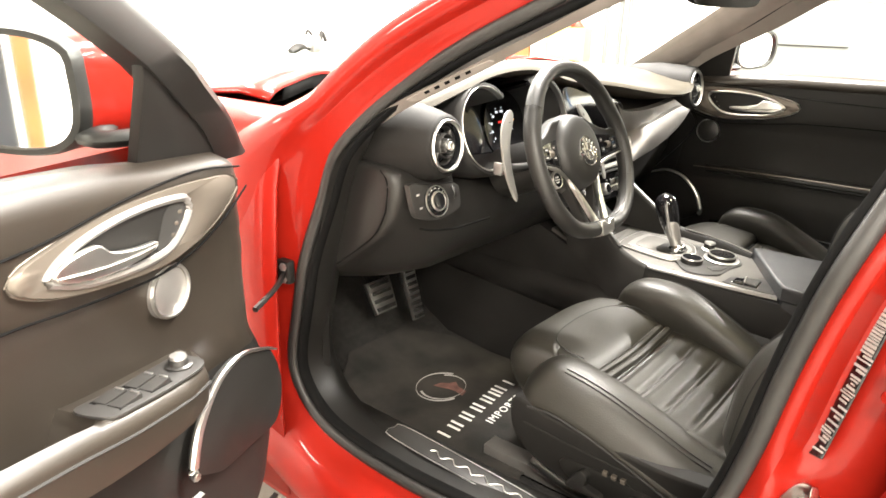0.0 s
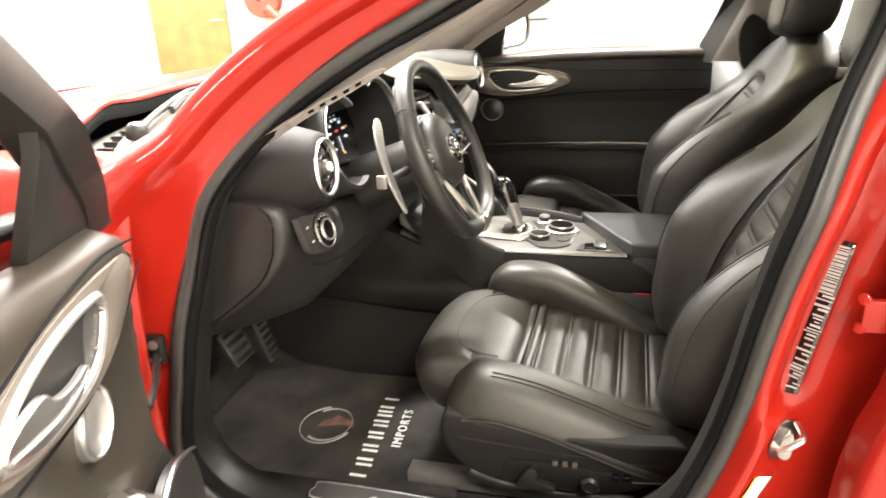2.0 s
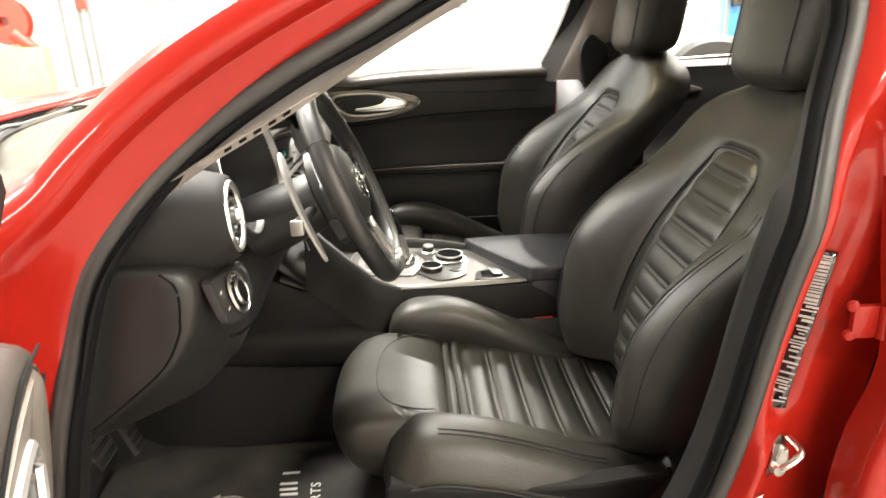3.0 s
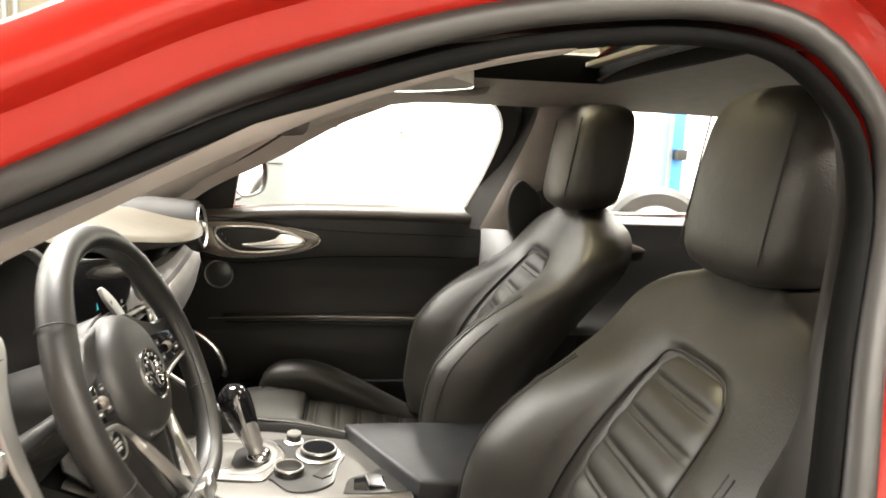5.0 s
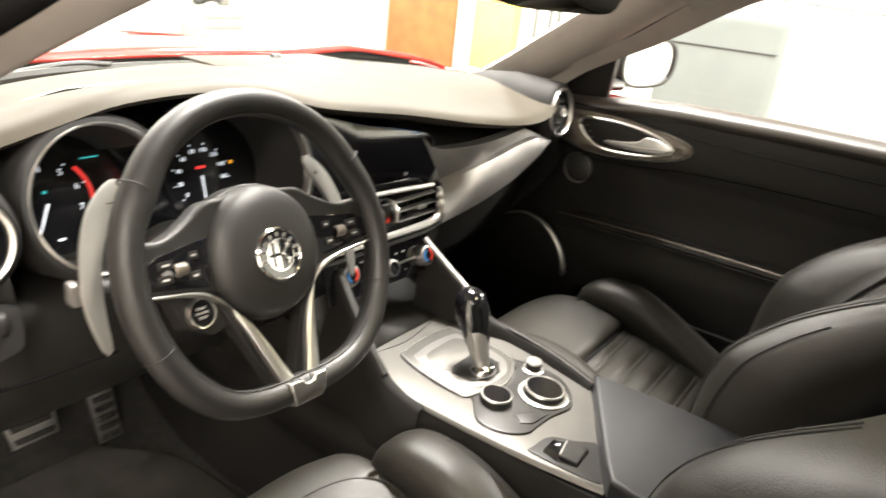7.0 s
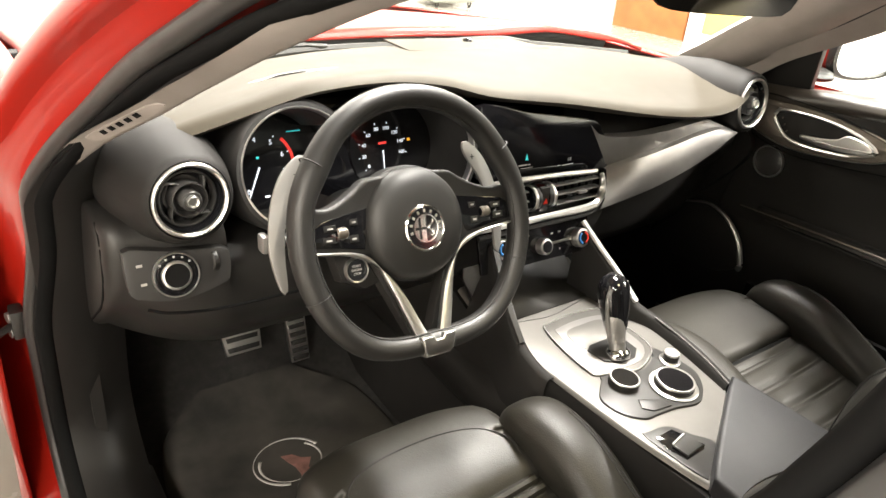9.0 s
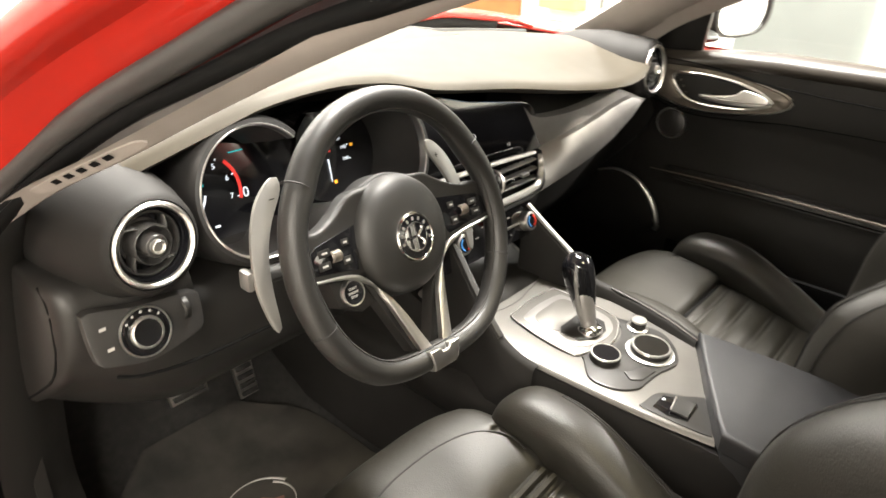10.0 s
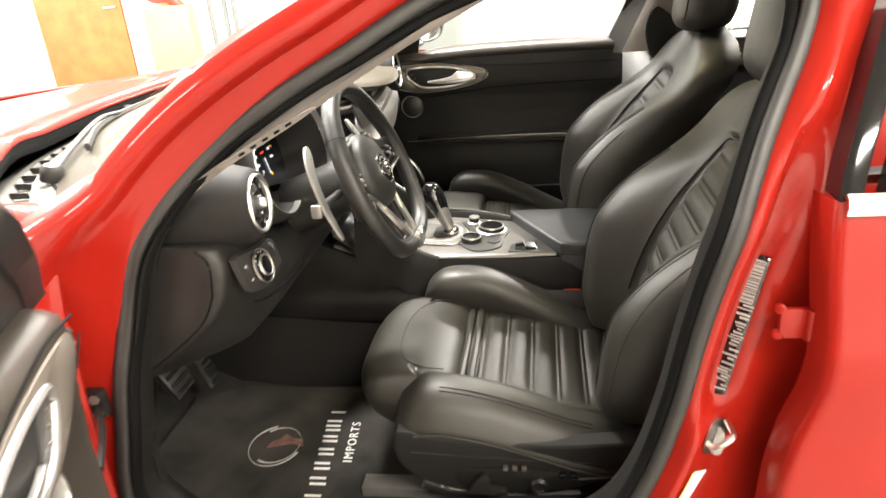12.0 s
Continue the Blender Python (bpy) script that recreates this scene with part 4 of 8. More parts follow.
    topz = smooth_of([(0.365, 0.646), (0.42, 0.652), (0.55, 0.666), (0.65, 0.684), (0.8, 0.702), (1.08, 0.708)])
    botz = smooth_of([(0.365, 0.590), (0.45, 0.580), (0.55, 0.584), (0.70, 0.607), (0.8, 0.622), (1.08, 0.632)])
    wid = lin_of([(0.365, 0.028), (0.40, 0.066), (0.45, 0.078), (0.60, 0.080), (0.9, 0.075), (1.08, 0.03)]) if open_one else lin_of([(0.365, 0.012), (0.45, 0.020), (0.8, 0.022), (1.08, 0.02)])
    if not open_one:
        topz, botz = lin_of([(0.3, 0.628), (0.60, 0.634), (1.1, 0.632)]), lin_of([(0.3, 0.60), (1.1, 0.60)])
    for u in np.linspace(0.365, 1.08, 70):
        t, b, w = topz(u), botz(u), wid(u)
        dip = (0.048 if open_one else 0.0) * min(1.0, max(0.0, (u - 0.588) / 0.02)) * min(1.0, max(0.0, (0.92 - u) / 0.10))
        rows.append([at(u, -0.02, t - dip), at(u, w - 0.034, t - dip), at(u, w - 0.028, t - 0.002 - 0.1 * dip), at(u, w - 0.02, t + 0.001), at(u, w - 0.006, t - 0.005), at(u, w, t - 0.018), at(u, w - 0.004, b + 0.012), at(u, w - 0.03, b), at(u, -0.02, b - 0.01)])
    # armrest likewise: painted lit on the open door, shaded on the shut one
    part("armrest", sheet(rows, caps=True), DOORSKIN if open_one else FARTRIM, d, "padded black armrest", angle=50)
    part("armrest_seam", tube([at(u, wid(u) + 0.0005, topz(u) - 0.024) for u in np.linspace(0.40, 1.05, 20)], 0.0022, 40, 6), STITCH, d)
    if open_one:
        pl_ = ngon2d([(0.400, 0.006), (0.385, 0.030), (0.392, 0.052), (0.415, 0.064), (0.46, 0.068), (0.540, 0.067), (0.580, 0.062), (0.583, 0.012), (0.52, 0.008), (0.45, 0.006)], 50)
        panel = part("switch_panel", slab(pl_, lambda a, b, c: at(a, b, topz(a) + c), 0.004, 0.0015), DARKPANEL, d, "dark grey window switch panel")
        for u in (0.488, 0.540):
            part("switch_well", slab([(u - 0.021, 0.014), (u + 0.021, 0.014), (u + 0.021, 0.060), (u - 0.021, 0.060)], lambda a, b, c: at(a, b, topz(a) + 0.0036 + c), 0.0012, 0), PIANO, panel)
            for n in (0.026, 0.049):
                sw = slab([(u - 0.018, n - 0.010), (u + 0.018, n - 0.010), (u + 0.018, n + 0.010), (u - 0.018, n + 0.010)], lambda a, b, c: at(a, b, topz(a) + 0.0048 + c * (0.35 + 45 * max(0, u - a))), 0.006, 0.001)
                key = part("window_switch", sw, PANELKEY, panel, "dark window switch with a pale lip")
                part("switch_lip", rbox(at(u - 0.0165, n, topz(u - 0.0165) + 0.0118), (0.004, 0.013, 0.0016), 0.0006, Matrix.Rotation(math.atan2(DOOR_U.y, DOOR_U.x), 3, "Z")), SILVER, key, "pale switch lip")
        part("mirror_knob", lathe([(0.0185, 0.0), (0.0185, 0.004), (0.014, 0.006), (0.0125, 0.014), (0.0105, 0.017), (0.0, 0.017)], at(0.425, 0.036, topz(0.425) + 0.004), (0, 0, 1), 32), PANELKEY, panel, "round mirror adjuster")
        part("knob_cap", lathe([(0.0125, 0.0140), (0.0108, 0.0176), (0.0, 0.0176)], at(0.425, 0.036, topz(0.425) + 0.004), (0, 0, 1), 28), SATIN, panel, "pale adjuster cap")
    else:
        # painted highlight: a bright tube along the shelf edge of the shut door
        part("shelf_highlight", tube([at(u, 0.0235, z) for u, z in ((0.33, 0.622), (0.50, 0.627), (0.70, 0.629), (1.06, 0.625))], 0.0035, 40, 8, taper=lambda t: 0.55 + 0.6 * t), BEZEL, d, "bright line standing in for the highlight on the door shelf edge")
    # lower pocket
    rows = []
    for u in np.linspace(0.42, 1.06, 16):
        rows.append([at(u, 0.0, 0.30), at(u, 0.045, 0.31), at(u, 0.055, 0.40), at(u, 0.052, 0.445), at(u, 0.044, 0.448), at(u, 0.040, 0.40), at(u, 0.005, 0.38)])
    # shut door's pocket is a blacker copy, with its shade in the colour
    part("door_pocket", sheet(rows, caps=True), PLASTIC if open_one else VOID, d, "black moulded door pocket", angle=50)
    # outside mirror
    c = at(0.41, -0.215, 1.010)
    yaw = radians(12 if open_one else 22)
    side = (at(math.sin(yaw), -math.cos(yaw), 0) - at(0, 0, 0)).normalized()
    back = (at(-math.cos(yaw), -math.sin(yaw), 0) - at(0, 0, 0)).normalized()
    up = Vector((0, 0, 1))
    oval = ngon2d([(-0.100, 0.030), (-0.092, 0.058), (-0.045, 0.076), (0.04, 0.078), (0.092, 0.060), (0.108, 0.02), (0.100, -0.030), (0.07, -0.060), (0.0, -0.072), (-0.065, -0.066), (-0.098, -0.035)], 48)
    if not open_one:
        oval = [(a * 0.88, b * 0.80) for a, b in oval]
    mirror = part("mirror_housing", sheet([[c + side * (a * k - 0.40 * max(0, h - 0.03)) + up * b * k + back * h for a, b in oval] for k, h in ((0.96, 0.012), (1.06, 0.0), (1.12, 0.008), (1.13, 0.05), (1.08, 0.11), (0.92, 0.16), (0.6, 0.20), (0.02, 0.215))], close_v=True), RED, d, "glossy red mirror housing", angle=180)
    part("mirror_rim", sheet([[c + side * a * k + up * b * k + back * h for a, b in oval] for k, h in ((0.98, 0.010), (1.0, -0.004), (1.10, -0.003), (1.145, 0.008), (1.14, 0.03), (1.12, 0.03))], close_v=True), PLASTIC, mirror, "black mirror rim", angle=60)
    part("mirror_glass", slab([(a * 0.985, b * 0.985) for a, b in oval], lambda a, b, h: c + side * a + up * b + back * (0.006 - h), 0.002, 0.0), MIRROR, mirror, "mirror glass", flat=True)
    part("mirror_foot", tube([at(0.33, -0.05, 0.955), at(0.38, -0.10, 0.955), c + up * -0.045 + back * 0.10 - side * 0.09], 0.022, 12, 12, flat=0.55), PLASTIC, d, "black mirror foot")
    return d


front_door(near_door, "driver_door", "open red driver's door with black trim and switches", near_door(0.6, 0, 0.1), True)
front_door(far_door, "passenger_door", "closed passenger door with black trim and silver handle", far_door(0.6, 0, 0.1), False)
# door check strap between jamb and door
strap = thing("door_check", "black steel door check strap bolted to the red jamb", "door hardware", (-0.86, 0.25, 0.61))
part("bracket", rbox((-0.865, 0.248, 0.612), (0.02, 0.035, 0.05), 0.005), PLASTIC, strap)
part("bolt", lathe([(0.009, 0), (0.009, 0.006), (0.0, 0.008)], (-0.873, 0.243, 0.625), (-1, -0.3, 0), 6), DARKSATIN, strap)
part("bolt", lathe([(0.009, 0), (0.009, 0.006), (0.0, 0.008)], (-0.873, 0.243, 0.598), (-1, -0.3, 0), 6), DARKSATIN, strap)
part("arm", tube([(-0.865, 0.25, 0.61), (-0.93, 0.20, 0.605), (-1.01, 0.155, 0.60)], 0.006, 12, 6), PLASTIC, strap)


# ---- dashboard ----
dash = thing("dashboard", "black soft dashboard with twin dials, silver trim and air vents", "dashboard", (0, 0.2, 0.6))
edge_z = smooth_of([(-0.76, 0.895), (-0.70, 0.915), (-0.62, 0.945), (-0.53, 0.975), (-0.45, 0.997), (-0.33, 1.003), (-0.22, 0.990), (-0.12, 0.965), (0.06, 0.944), (0.27, 0.912), (0.43, 0.898), (0.56, 0.903), (0.66, 0.922), (0.76, 0.93)])
edge_y = smooth_of([(-0.76, 0.10), (-0.60, 0.055), (-0.45, 0.035), (-0.30, 0.035), (-0.15, 0.035), (0.06, 0.0), (0.3, -0.03), (0.5, -0.035), (0.64, 0.005), (0.76, 0.06)])


def dash_row(x):
    ze, ye = edge_z(x), edge_y(x)
    back = 0.560 - 0.25 * (abs(x) / 0.75) ** 2.2
    pts = []
    for f in (1.0, 0.85, 0.7, 0.55, 0.4, 0.28, 0.18, 0.10, 0.045):
        y = ye + (back - ye) * f
        crown = 0.985 - 0.06 * (abs(x) / 0.75) ** 3
        w = min(1.0, f / 0.55)
        w = w * w * (3 - 2 * w)
        z = ze + 0.014 + (crown - ze - 0.014) * w - 0.17 * max(0, f - 0.6) ** 1.5
        pts.append(Vector((x, y, z)))
    pts += [Vector((x, ye + 0.008, ze + 0.009)), Vector((x, ye + 0.001, ze + 0.001)), Vector((x, ye + 0.010, ze - 0.006)), Vector((x, ye + 0.045, ze - 0.014)), Vector((x, ye + 0.09, ze - 0.022))]
    return pts


part("dashboard_pad", sheet([dash_row(x) for x in np.linspace(-0.715, 0.76, 61)]), PADTOP, dash, "soft dark dashboard top pad", angle=70)
part("speaker_lid", slab([(-0.10, 0.33), (0.26, 0.30), (0.24, 0.42), (-0.09, 0.45)], lambda a, b, c: (a, b, 0.9815 - 0.06 * (abs(a) / 0.75) ** 3 + c), 0.004, 0.002), PADTOP, dash, "flush dashboard lid")
part("sun_sensor", lathe([(0.012, 0), (0.010, 0.006), (0, 0.008)], (0.10, 0.40, 0.984), (0, 0, 1), 16), PIANO, dash)
# lower body, in three spans: beside the dials it starts below them
def lower_span(x0, x1, n, head, skin_of=PLASTIC, foot=None):
    low = []
    for x in np.linspace(x0, x1, n):
        a = abs(x) / 0.75
        r = 0.085 * max(0, (a - 0.86) / 0.14) ** 2
        low.append([Vector((x, y + r * k, z)) for y, z, k in head(x) + (foot or [(0.022, 0.745, 0.2), (0.012, 0.70, 0.6), (0.03, 0.645, 1.0), (0.085, 0.59, 1.0), (0.17, 0.555, 0.8), (0.28, 0.54, 0.6), (0.45, 0.54, 0.3)])])
    return part("lower_dashboard", sheet(low), skin_of, dash, "black lower dashboard", angle=60)


full = lambda x: [(0.09, edge_z(x) - 0.02, 0.3), (0.056, 0.86, 0.6), (0.030, 0.80, 1)]
short = lambda x: [(0.16, 0.80, 0), (0.10, 0.785, 0.5), (0.040, 0.775, 1)]
# driver's outer end: the knee panel turns round the corner into the end panel
corner_y = lin_of([(0.54, 0.52), (0.555, 0.30), (0.59, 0.215), (0.645, 0.135), (0.671, 0.105), (0.70, 0.069), (0.745, 0.042), (0.785, 0.033), (0.81, 0.034), (0.828, 0.042), (0.838, 0.062), (0.843, 0.10), (0.846, 0.20)])
knee_y = lin_of([(0.54, 0.45), (0.555, 0.17), (0.59, 0.085), (0.645, 0.03), (0.671, 0.019), (0.70, 0.012), (0.745, 0.018), (0.785, 0.020), (0.81, 0.028), (0.828, 0.042), (0.838, 0.062), (0.843, 0.10), (0.846, 0.20)])
heights = [0.846, 0.843, 0.838, 0.828, 0.81, 0.785, 0.765, 0.745, 0.72, 0.70, 0.671, 0.645, 0.62, 0.59, 0.57, 0.555, 0.54]
low = []
for x in np.linspace(-0.60, -0.742, 16):
    f = ((-x - 0.60) / 0.142) ** 1.7
    low.append([Vector((x, knee_y(z) * (1 - f) + corner_y(z) * f, z)) for z in heights])
for x, back in ((-0.750, 0.003), (-0.757, 0.010), (-0.7615, 0.022), (-0.764, 0.045), (-0.766, 0.09), (-0.768, 0.30)):
    low.append([Vector((x + 0.03 * (z - 0.80), max(corner_y(z) + back, 0.0), z)) for z in heights])
part("lower_dashboard", sheet(low), PLASTIC, dash, "black knee panel turning into the dashboard end", angle=80)
part("end_cap_seam", tube([(-0.7605 + 0.03 * (z - 0.80), corner_y(z) + 0.022, z) for z in (0.834, 0.82, 0.80, 0.77, 0.745, 0.70, 0.65, 0.60, 0.565)], 0.0020, 60, 6), VOID, dash)
lower_span(-0.60, 0.20, 20, short)
lower_span(0.20, 0.75, 18, full, FARTRIM, [(0.060, 0.755, 0.2), (0.095, 0.70, 0.4), (0.125, 0.645, 0.6), (0.165, 0.59, 0.6), (0.22, 0.555, 0.6), (0.30, 0.54, 0.6), (0.45, 0.54, 0.3)])
rows = [[Vector((x, 0.19, z)) for z in (0.77, 0.88, edge_z(x) - 0.01)] for x in np.linspace(-0.62, 0.22, 20)]
part("binnacle_back", sheet(rows), PIANO, dash, "black panel behind the dials", thick=0.01)
# end cap that shows in the doorway
cap = ngon2d([(0.019, 0.768), (0.024, 0.790), (0.040, 0.812), (0.060, 0.828), (0.088, 0.838), (0.128, 0.842), (0.20, 0.835), (0.26, 0.80), (0.30, 0.66), (0.30, 0.50), (0.27, 0.44), (0.235, 0.49), (0.175, 0.568), (0.084, 0.668), (0.038, 0.726)], 80)
for s in (1,):
    part("end_cap", slab(cap, lambda a, b, c: (s * (0.728 + 0.04 * (0.80 - b) + c), a, b), 0.026, 0.009, 4), FARTRIM, dash, "black dashboard end panel")
    part("end_cap_seam", tube([(s * (0.7545 + 0.04 * (0.80 - b)), a, b) for a, b in ((0.086, 0.833), (0.089, 0.810), (0.075, 0.801), (0.056, 0.793), (0.043, 0.768), (0.050, 0.744), (0.089, 0.694), (0.17, 0.595), (0.21, 0.545))], 0.0026, 60, 6), VOID, dash)
# fold of the panel under the light switch, and the knee panel's lower lip
part("panel_fold", tube([(-0.72, 0.008, 0.722), (-0.69, -0.002, 0.714), (-0.62, -0.004, 0.704), (-0.50, -0.002, 0.700)], 0.0022, 30, 6), VOID, dash)


def round_vent(x, y, z, aim, parent, k, pod=1.0):
    def turned(name, rows, material, owner, label="", seg=44, at=None):
        return part(name, lathe([(r * k, h * k) for r, h in rows], at or (x, y, z), aim, seg), material, owner, label, angle=45)
    v = turned("air_vent", [(0.070 * pod, -0.36 * pod), (0.094 * pod, -0.24 * pod), (0.097 * pod, -0.15), (0.094 * pod, -0.115), (0.091 * pod, -0.10), (0.0865 * pod ** 0.7, -0.06), (0.079, -0.012), (0.074, -0.002), (0.0685, 0.001), (0.068, -0.012), (0.068, -0.055), (0.0, -0.056)], SIDEPLASTIC, parent, "round black air vent pod")
    m = axes(aim)
    place = lambda a, b, c: Vector((x, y, z)) + m @ Vector((a * k, b * k, c * k))
    turned("vent_ring", [(0.0565, -0.012), (0.0570, -0.001), (0.0590, 0.0035), (0.0625, 0.0055), (0.0655, 0.003), (0.067, -0.004), (0.060, -0.02)], SILVER, v, "satin silver vent ring")
    turned("vent_cup", [(0.0565, -0.002), (0.052, -0.014), (0.049, -0.03), (0.0, -0.045)], PIANO, v)
    turned("vent_drum", [(0.050, -0.036), (0.050, -0.014), (0.047, -0.012), (0.045, -0.016), (0.044, -0.034), (0.031, -0.034), (0.031, -0.004), (0.029, -0.002), (0.027, -0.006), (0.026, -0.026), (0.018, -0.026), (0.018, 0.004), (0.016, 0.006), (0.0, 0.004)], DARKPANEL, v, "stepped dark grey vent drum")
    for q in range(4):
        t = math.radians(20 + 90 * q)
        rows_ = []
        for f in np.linspace(0, 1, 7):
            a, w = 0.026 + 0.021 * f, t + 0.55 * f
            rows_.append([place(a * math.cos(w), a * math.sin(w), h) for h in (-0.034, -0.008 - 0.004 * f)])
        part("vent_blade", sheet(rows_), DARKPANEL, v, thick=0.0022)
    turned("vent_knob", [(0.011, -0.004), (0.0115, 0.010), (0.0095, 0.013), (0.0075, 0.012), (0.0070, 0.010), (0.0, 0.010)], SILVER, v, "silver vent knob", 20)
    return v


round_vent(-0.653, -0.004, 0.8785, (0.06, -1, 0.08), dash, 0.79, 1.14)
round_vent(0.649, 0.000, 0.8985, (0.02, -1, 0.08), dash, 0.89)

# instrument binnacle: two round hoods over one dark display
def arc_lathe(profile, at, direction, lo, hi, seg=48):
    m = axes(direction)
    side = Vector((1, 0, 0))
    up = Vector(direction).normalized().cross(side) * -1
    d = Vector(direction).normalized()
    up = up if up.z > 0 else -up
    return sheet([[Vector(at) + side * q * math.cos(radians(lo + (hi - lo) * k / seg)) + up * q * math.sin(radians(lo + (hi - lo) * k / seg)) + d * h for q, h in profile] for k in range(seg + 1)])


for cx, cz, r, lo, hi in ((-0.484, 0.888, 0.089, 42, 318), (-0.258, 0.886, 0.096, -138, 118)):
    aim = (0, -1, 0.25)
    h = part("dial_hood", arc_lathe([(r + 0.002, 0.010), (r + 0.008, 0.010), (r + 0.013, 0.0), (r + 0.014, -0.05), (r + 0.012, -0.15), (r - 0.010, -0.15), (r - 0.006, -0.05), (r - 0.0, 0.004)], (cx, 0.03, cz), aim, lo, hi), RUBBER, dash, "black round instrument hood", angle=50)
    part("dial_ring", arc_lathe([(r - 0.002, -0.002), (r - 0.001, 0.010), (r + 0.0008, 0.0115), (r + 0.0022, 0.010), (r + 0.0022, -0.002)], (cx, 0.03, cz), aim, lo, hi), SILVER, h, "thin silver dial ring")
    part("dial_face", lathe([(r - 0.006, 0.0), (r - 0.006, 0.004), (0.0, 0.004)], Vector((cx, 0.03, cz)) + axes(aim) @ Vector((0.010, 0, -0.115)), aim, 56), SCREEN, h, "dark instrument display")
part("display_middle", slab([(-0.46, 0.79), (-0.28, 0.79), (-0.28, 0.95), (-0.46, 0.95)], lambda a, b, c: (a, 0.150 - c + 0.3 * (b - 0.87), b), 0.004, 0.001), SCREEN, dash, "dark centre display")
# centre screen and trim band
scr = ngon2d([(-0.15, 0.95), (-0.02, 0.928), (0.10, 0.908), (0.160, 0.893), (0.185, 0.86), (0.205, 0.80), (0.12, 0.795), (-0.02, 0.80), (-0.13, 0.81), (-0.16, 0.86)], 50)
part("centre_screen", slab(scr, lambda a, b, c: (a, 0.034 - c + 0.12 * (b - 0.87), b), 0.005, 0.002), SCREEN, dash, "dark glass centre screen")
band_t = spline([(0.135, 0.033, 0.895), (0.172, 0.020, 0.866), (0.25, 0.002, 0.863), (0.34, -0.002, 0.866), (0.42, 0.0, 0.871), (0.49, 0.006, 0.875)], 40)
band_m = spline([(0.190, 0.020, 0.798), (0.255, -0.002, 0.820), (0.345, -0.008, 0.836), (0.44, -0.008, 0.851), (0.53, 0.0, 0.853), (0.61, 0.012, 0.838)], 40)
band_l = spline([(0.150, -0.024, 0.730), (0.242, -0.028, 0.744), (0.336, -0.030, 0.761), (0.431, -0.029, 0.785), (0.540, -0.016, 0.812), (0.622, 0.006, 0.828)], 40)
band_b = [q + Vector((0, 0.04, -0.008)) for q in band_l]
rows = [[t + Vector((0, 0.02, 0.004)), t, t.lerp(m, 0.94) + Vector((0, 0.003, 0)), m + Vector((0, 0.005, 0)), m + Vector((0, -0.007, -0.003)), m.lerp(l, 0.35) + Vector((0, -0.010, 0)), m.lerp(l, 0.75) + Vector((0, -0.008, 0)), l, l + Vector((0, 0.006, -0.006)), b] for t, m, l, b in zip(band_t, band_m, band_l, band_b)]
part("trim_band", sheet(rows), DARKSATIN, dash, "dark satin aluminium trim band", angle=35)
# glovebox face
gl = spline([(0.21, 0.075, 0.70), (0.45, 0.065, 0.725), (0.70, 0.085, 0.75)], 16)
gb = spline([(0.21, 0.165, 0.53), (0.45, 0.155, 0.53), (0.70, 0.165, 0.54)], 16)
part("glovebox", sheet([[a, a.lerp(b, 0.3) + Vector((0, -0.012, 0)), a.lerp(b, 0.8) + Vector((0, -0.006, 0)), b, b + Vector((0, 0.2, -0.01))] for a, b in zip(gl, gb)]), FARTRIM, dash, "black glovebox lid", angle=60)
# centre vents
fr = [(-0.15, 0.802), (0.140, 0.800), (0.162, 0.792), (0.160, 0.750), (0.148, 0.742), (0.05, 0.738), (-0.15, 0.738)]
vent_at = lambda a, b, c: (a, 0.004 - c + 0.25 * (b - 0.77), b)
part("vent_recess", slab(ngon2d(fr, 50), lambda a, b, c: vent_at(a, b, c - 0.022), 0.006, 0), PIANO, dash, "black centre vent recess")
sur = [(-0.16, 0.738), (-0.06, 0.737), (0.05, 0.736), (0.125, 0.737), (0.150, 0.745), (0.161, 0.764), (0.163, 0.786), (0.161, 0.797)]
part("vent_surround", tube([Vector(vent_at(a, b, 0.012)) for a, b in sur], 0.0068, 60, 8, taper=lambda t: 0.75 + 0.55 * t if t < 0.9 else 1.25 - 6.0 * (t - 0.9)), SILVER, dash, "satin silver vent surround")
part("vent_lip", tube([Vector(vent_at(a, b - 0.014, 0.010)) for a, b in sur[:5]], 0.0045, 40, 8), FARTRIM, dash, "black lip under the vents")
part("vent_top_line", tube([Vector(vent_at(a, b, 0.008)) for a, b in ((-0.16, 0.814), (-0.05, 0.812), (0.06, 0.808), (0.150, 0.802))], 0.0050, 20, 6), SATIN, dash, "satin grey strip over the vents")
for x, wide in ((0.099, 0.122), (-0.088, 0.110)):
    for k in range(3):
        z = 0.752 + 0.0175 * k
        part("vent_slat", rbox((x, vent_at(0, z, 0.0)[1], z), (wide, 0.016, 0.0024), 0.0008), SATIN, dash, "thin grey vent slat")
    part("vent_tab", rbox((x + 0.004, vent_at(0, 0.770, 0.011)[1], 0.770), (0.024, 0.012, 0.007), 0.003), SILVER, dash)
    for q in range(6):
        part("vent_vane", rbox((x - 0.05 + 0.02 * q, vent_at(0, 0.77, -0.014)[1], 0.770), (0.0016, 0.012, 0.054), 0.0005), PLASTIC, dash)
for x in (-0.021, 0.026):
    part("vent_wheel", lathe([(0.0235, -0.0035), (0.026, -0.0025), (0.026, 0.0025), (0.0235, 0.0035)], (x, 0.010, 0.769), (1, 0, 0), 28), SILVER, dash, "silver-edged vent wheel")
    part("wheel_tread", lathe([(0.0235, -0.007), (0.0242, -0.006), (0.0242, 0.006), (0.0235, 0.007)], (x - math.copysign(0.007, x - 0.002), 0.010, 0.769), (1, 0, 0), 28), PANELKEY, dash)
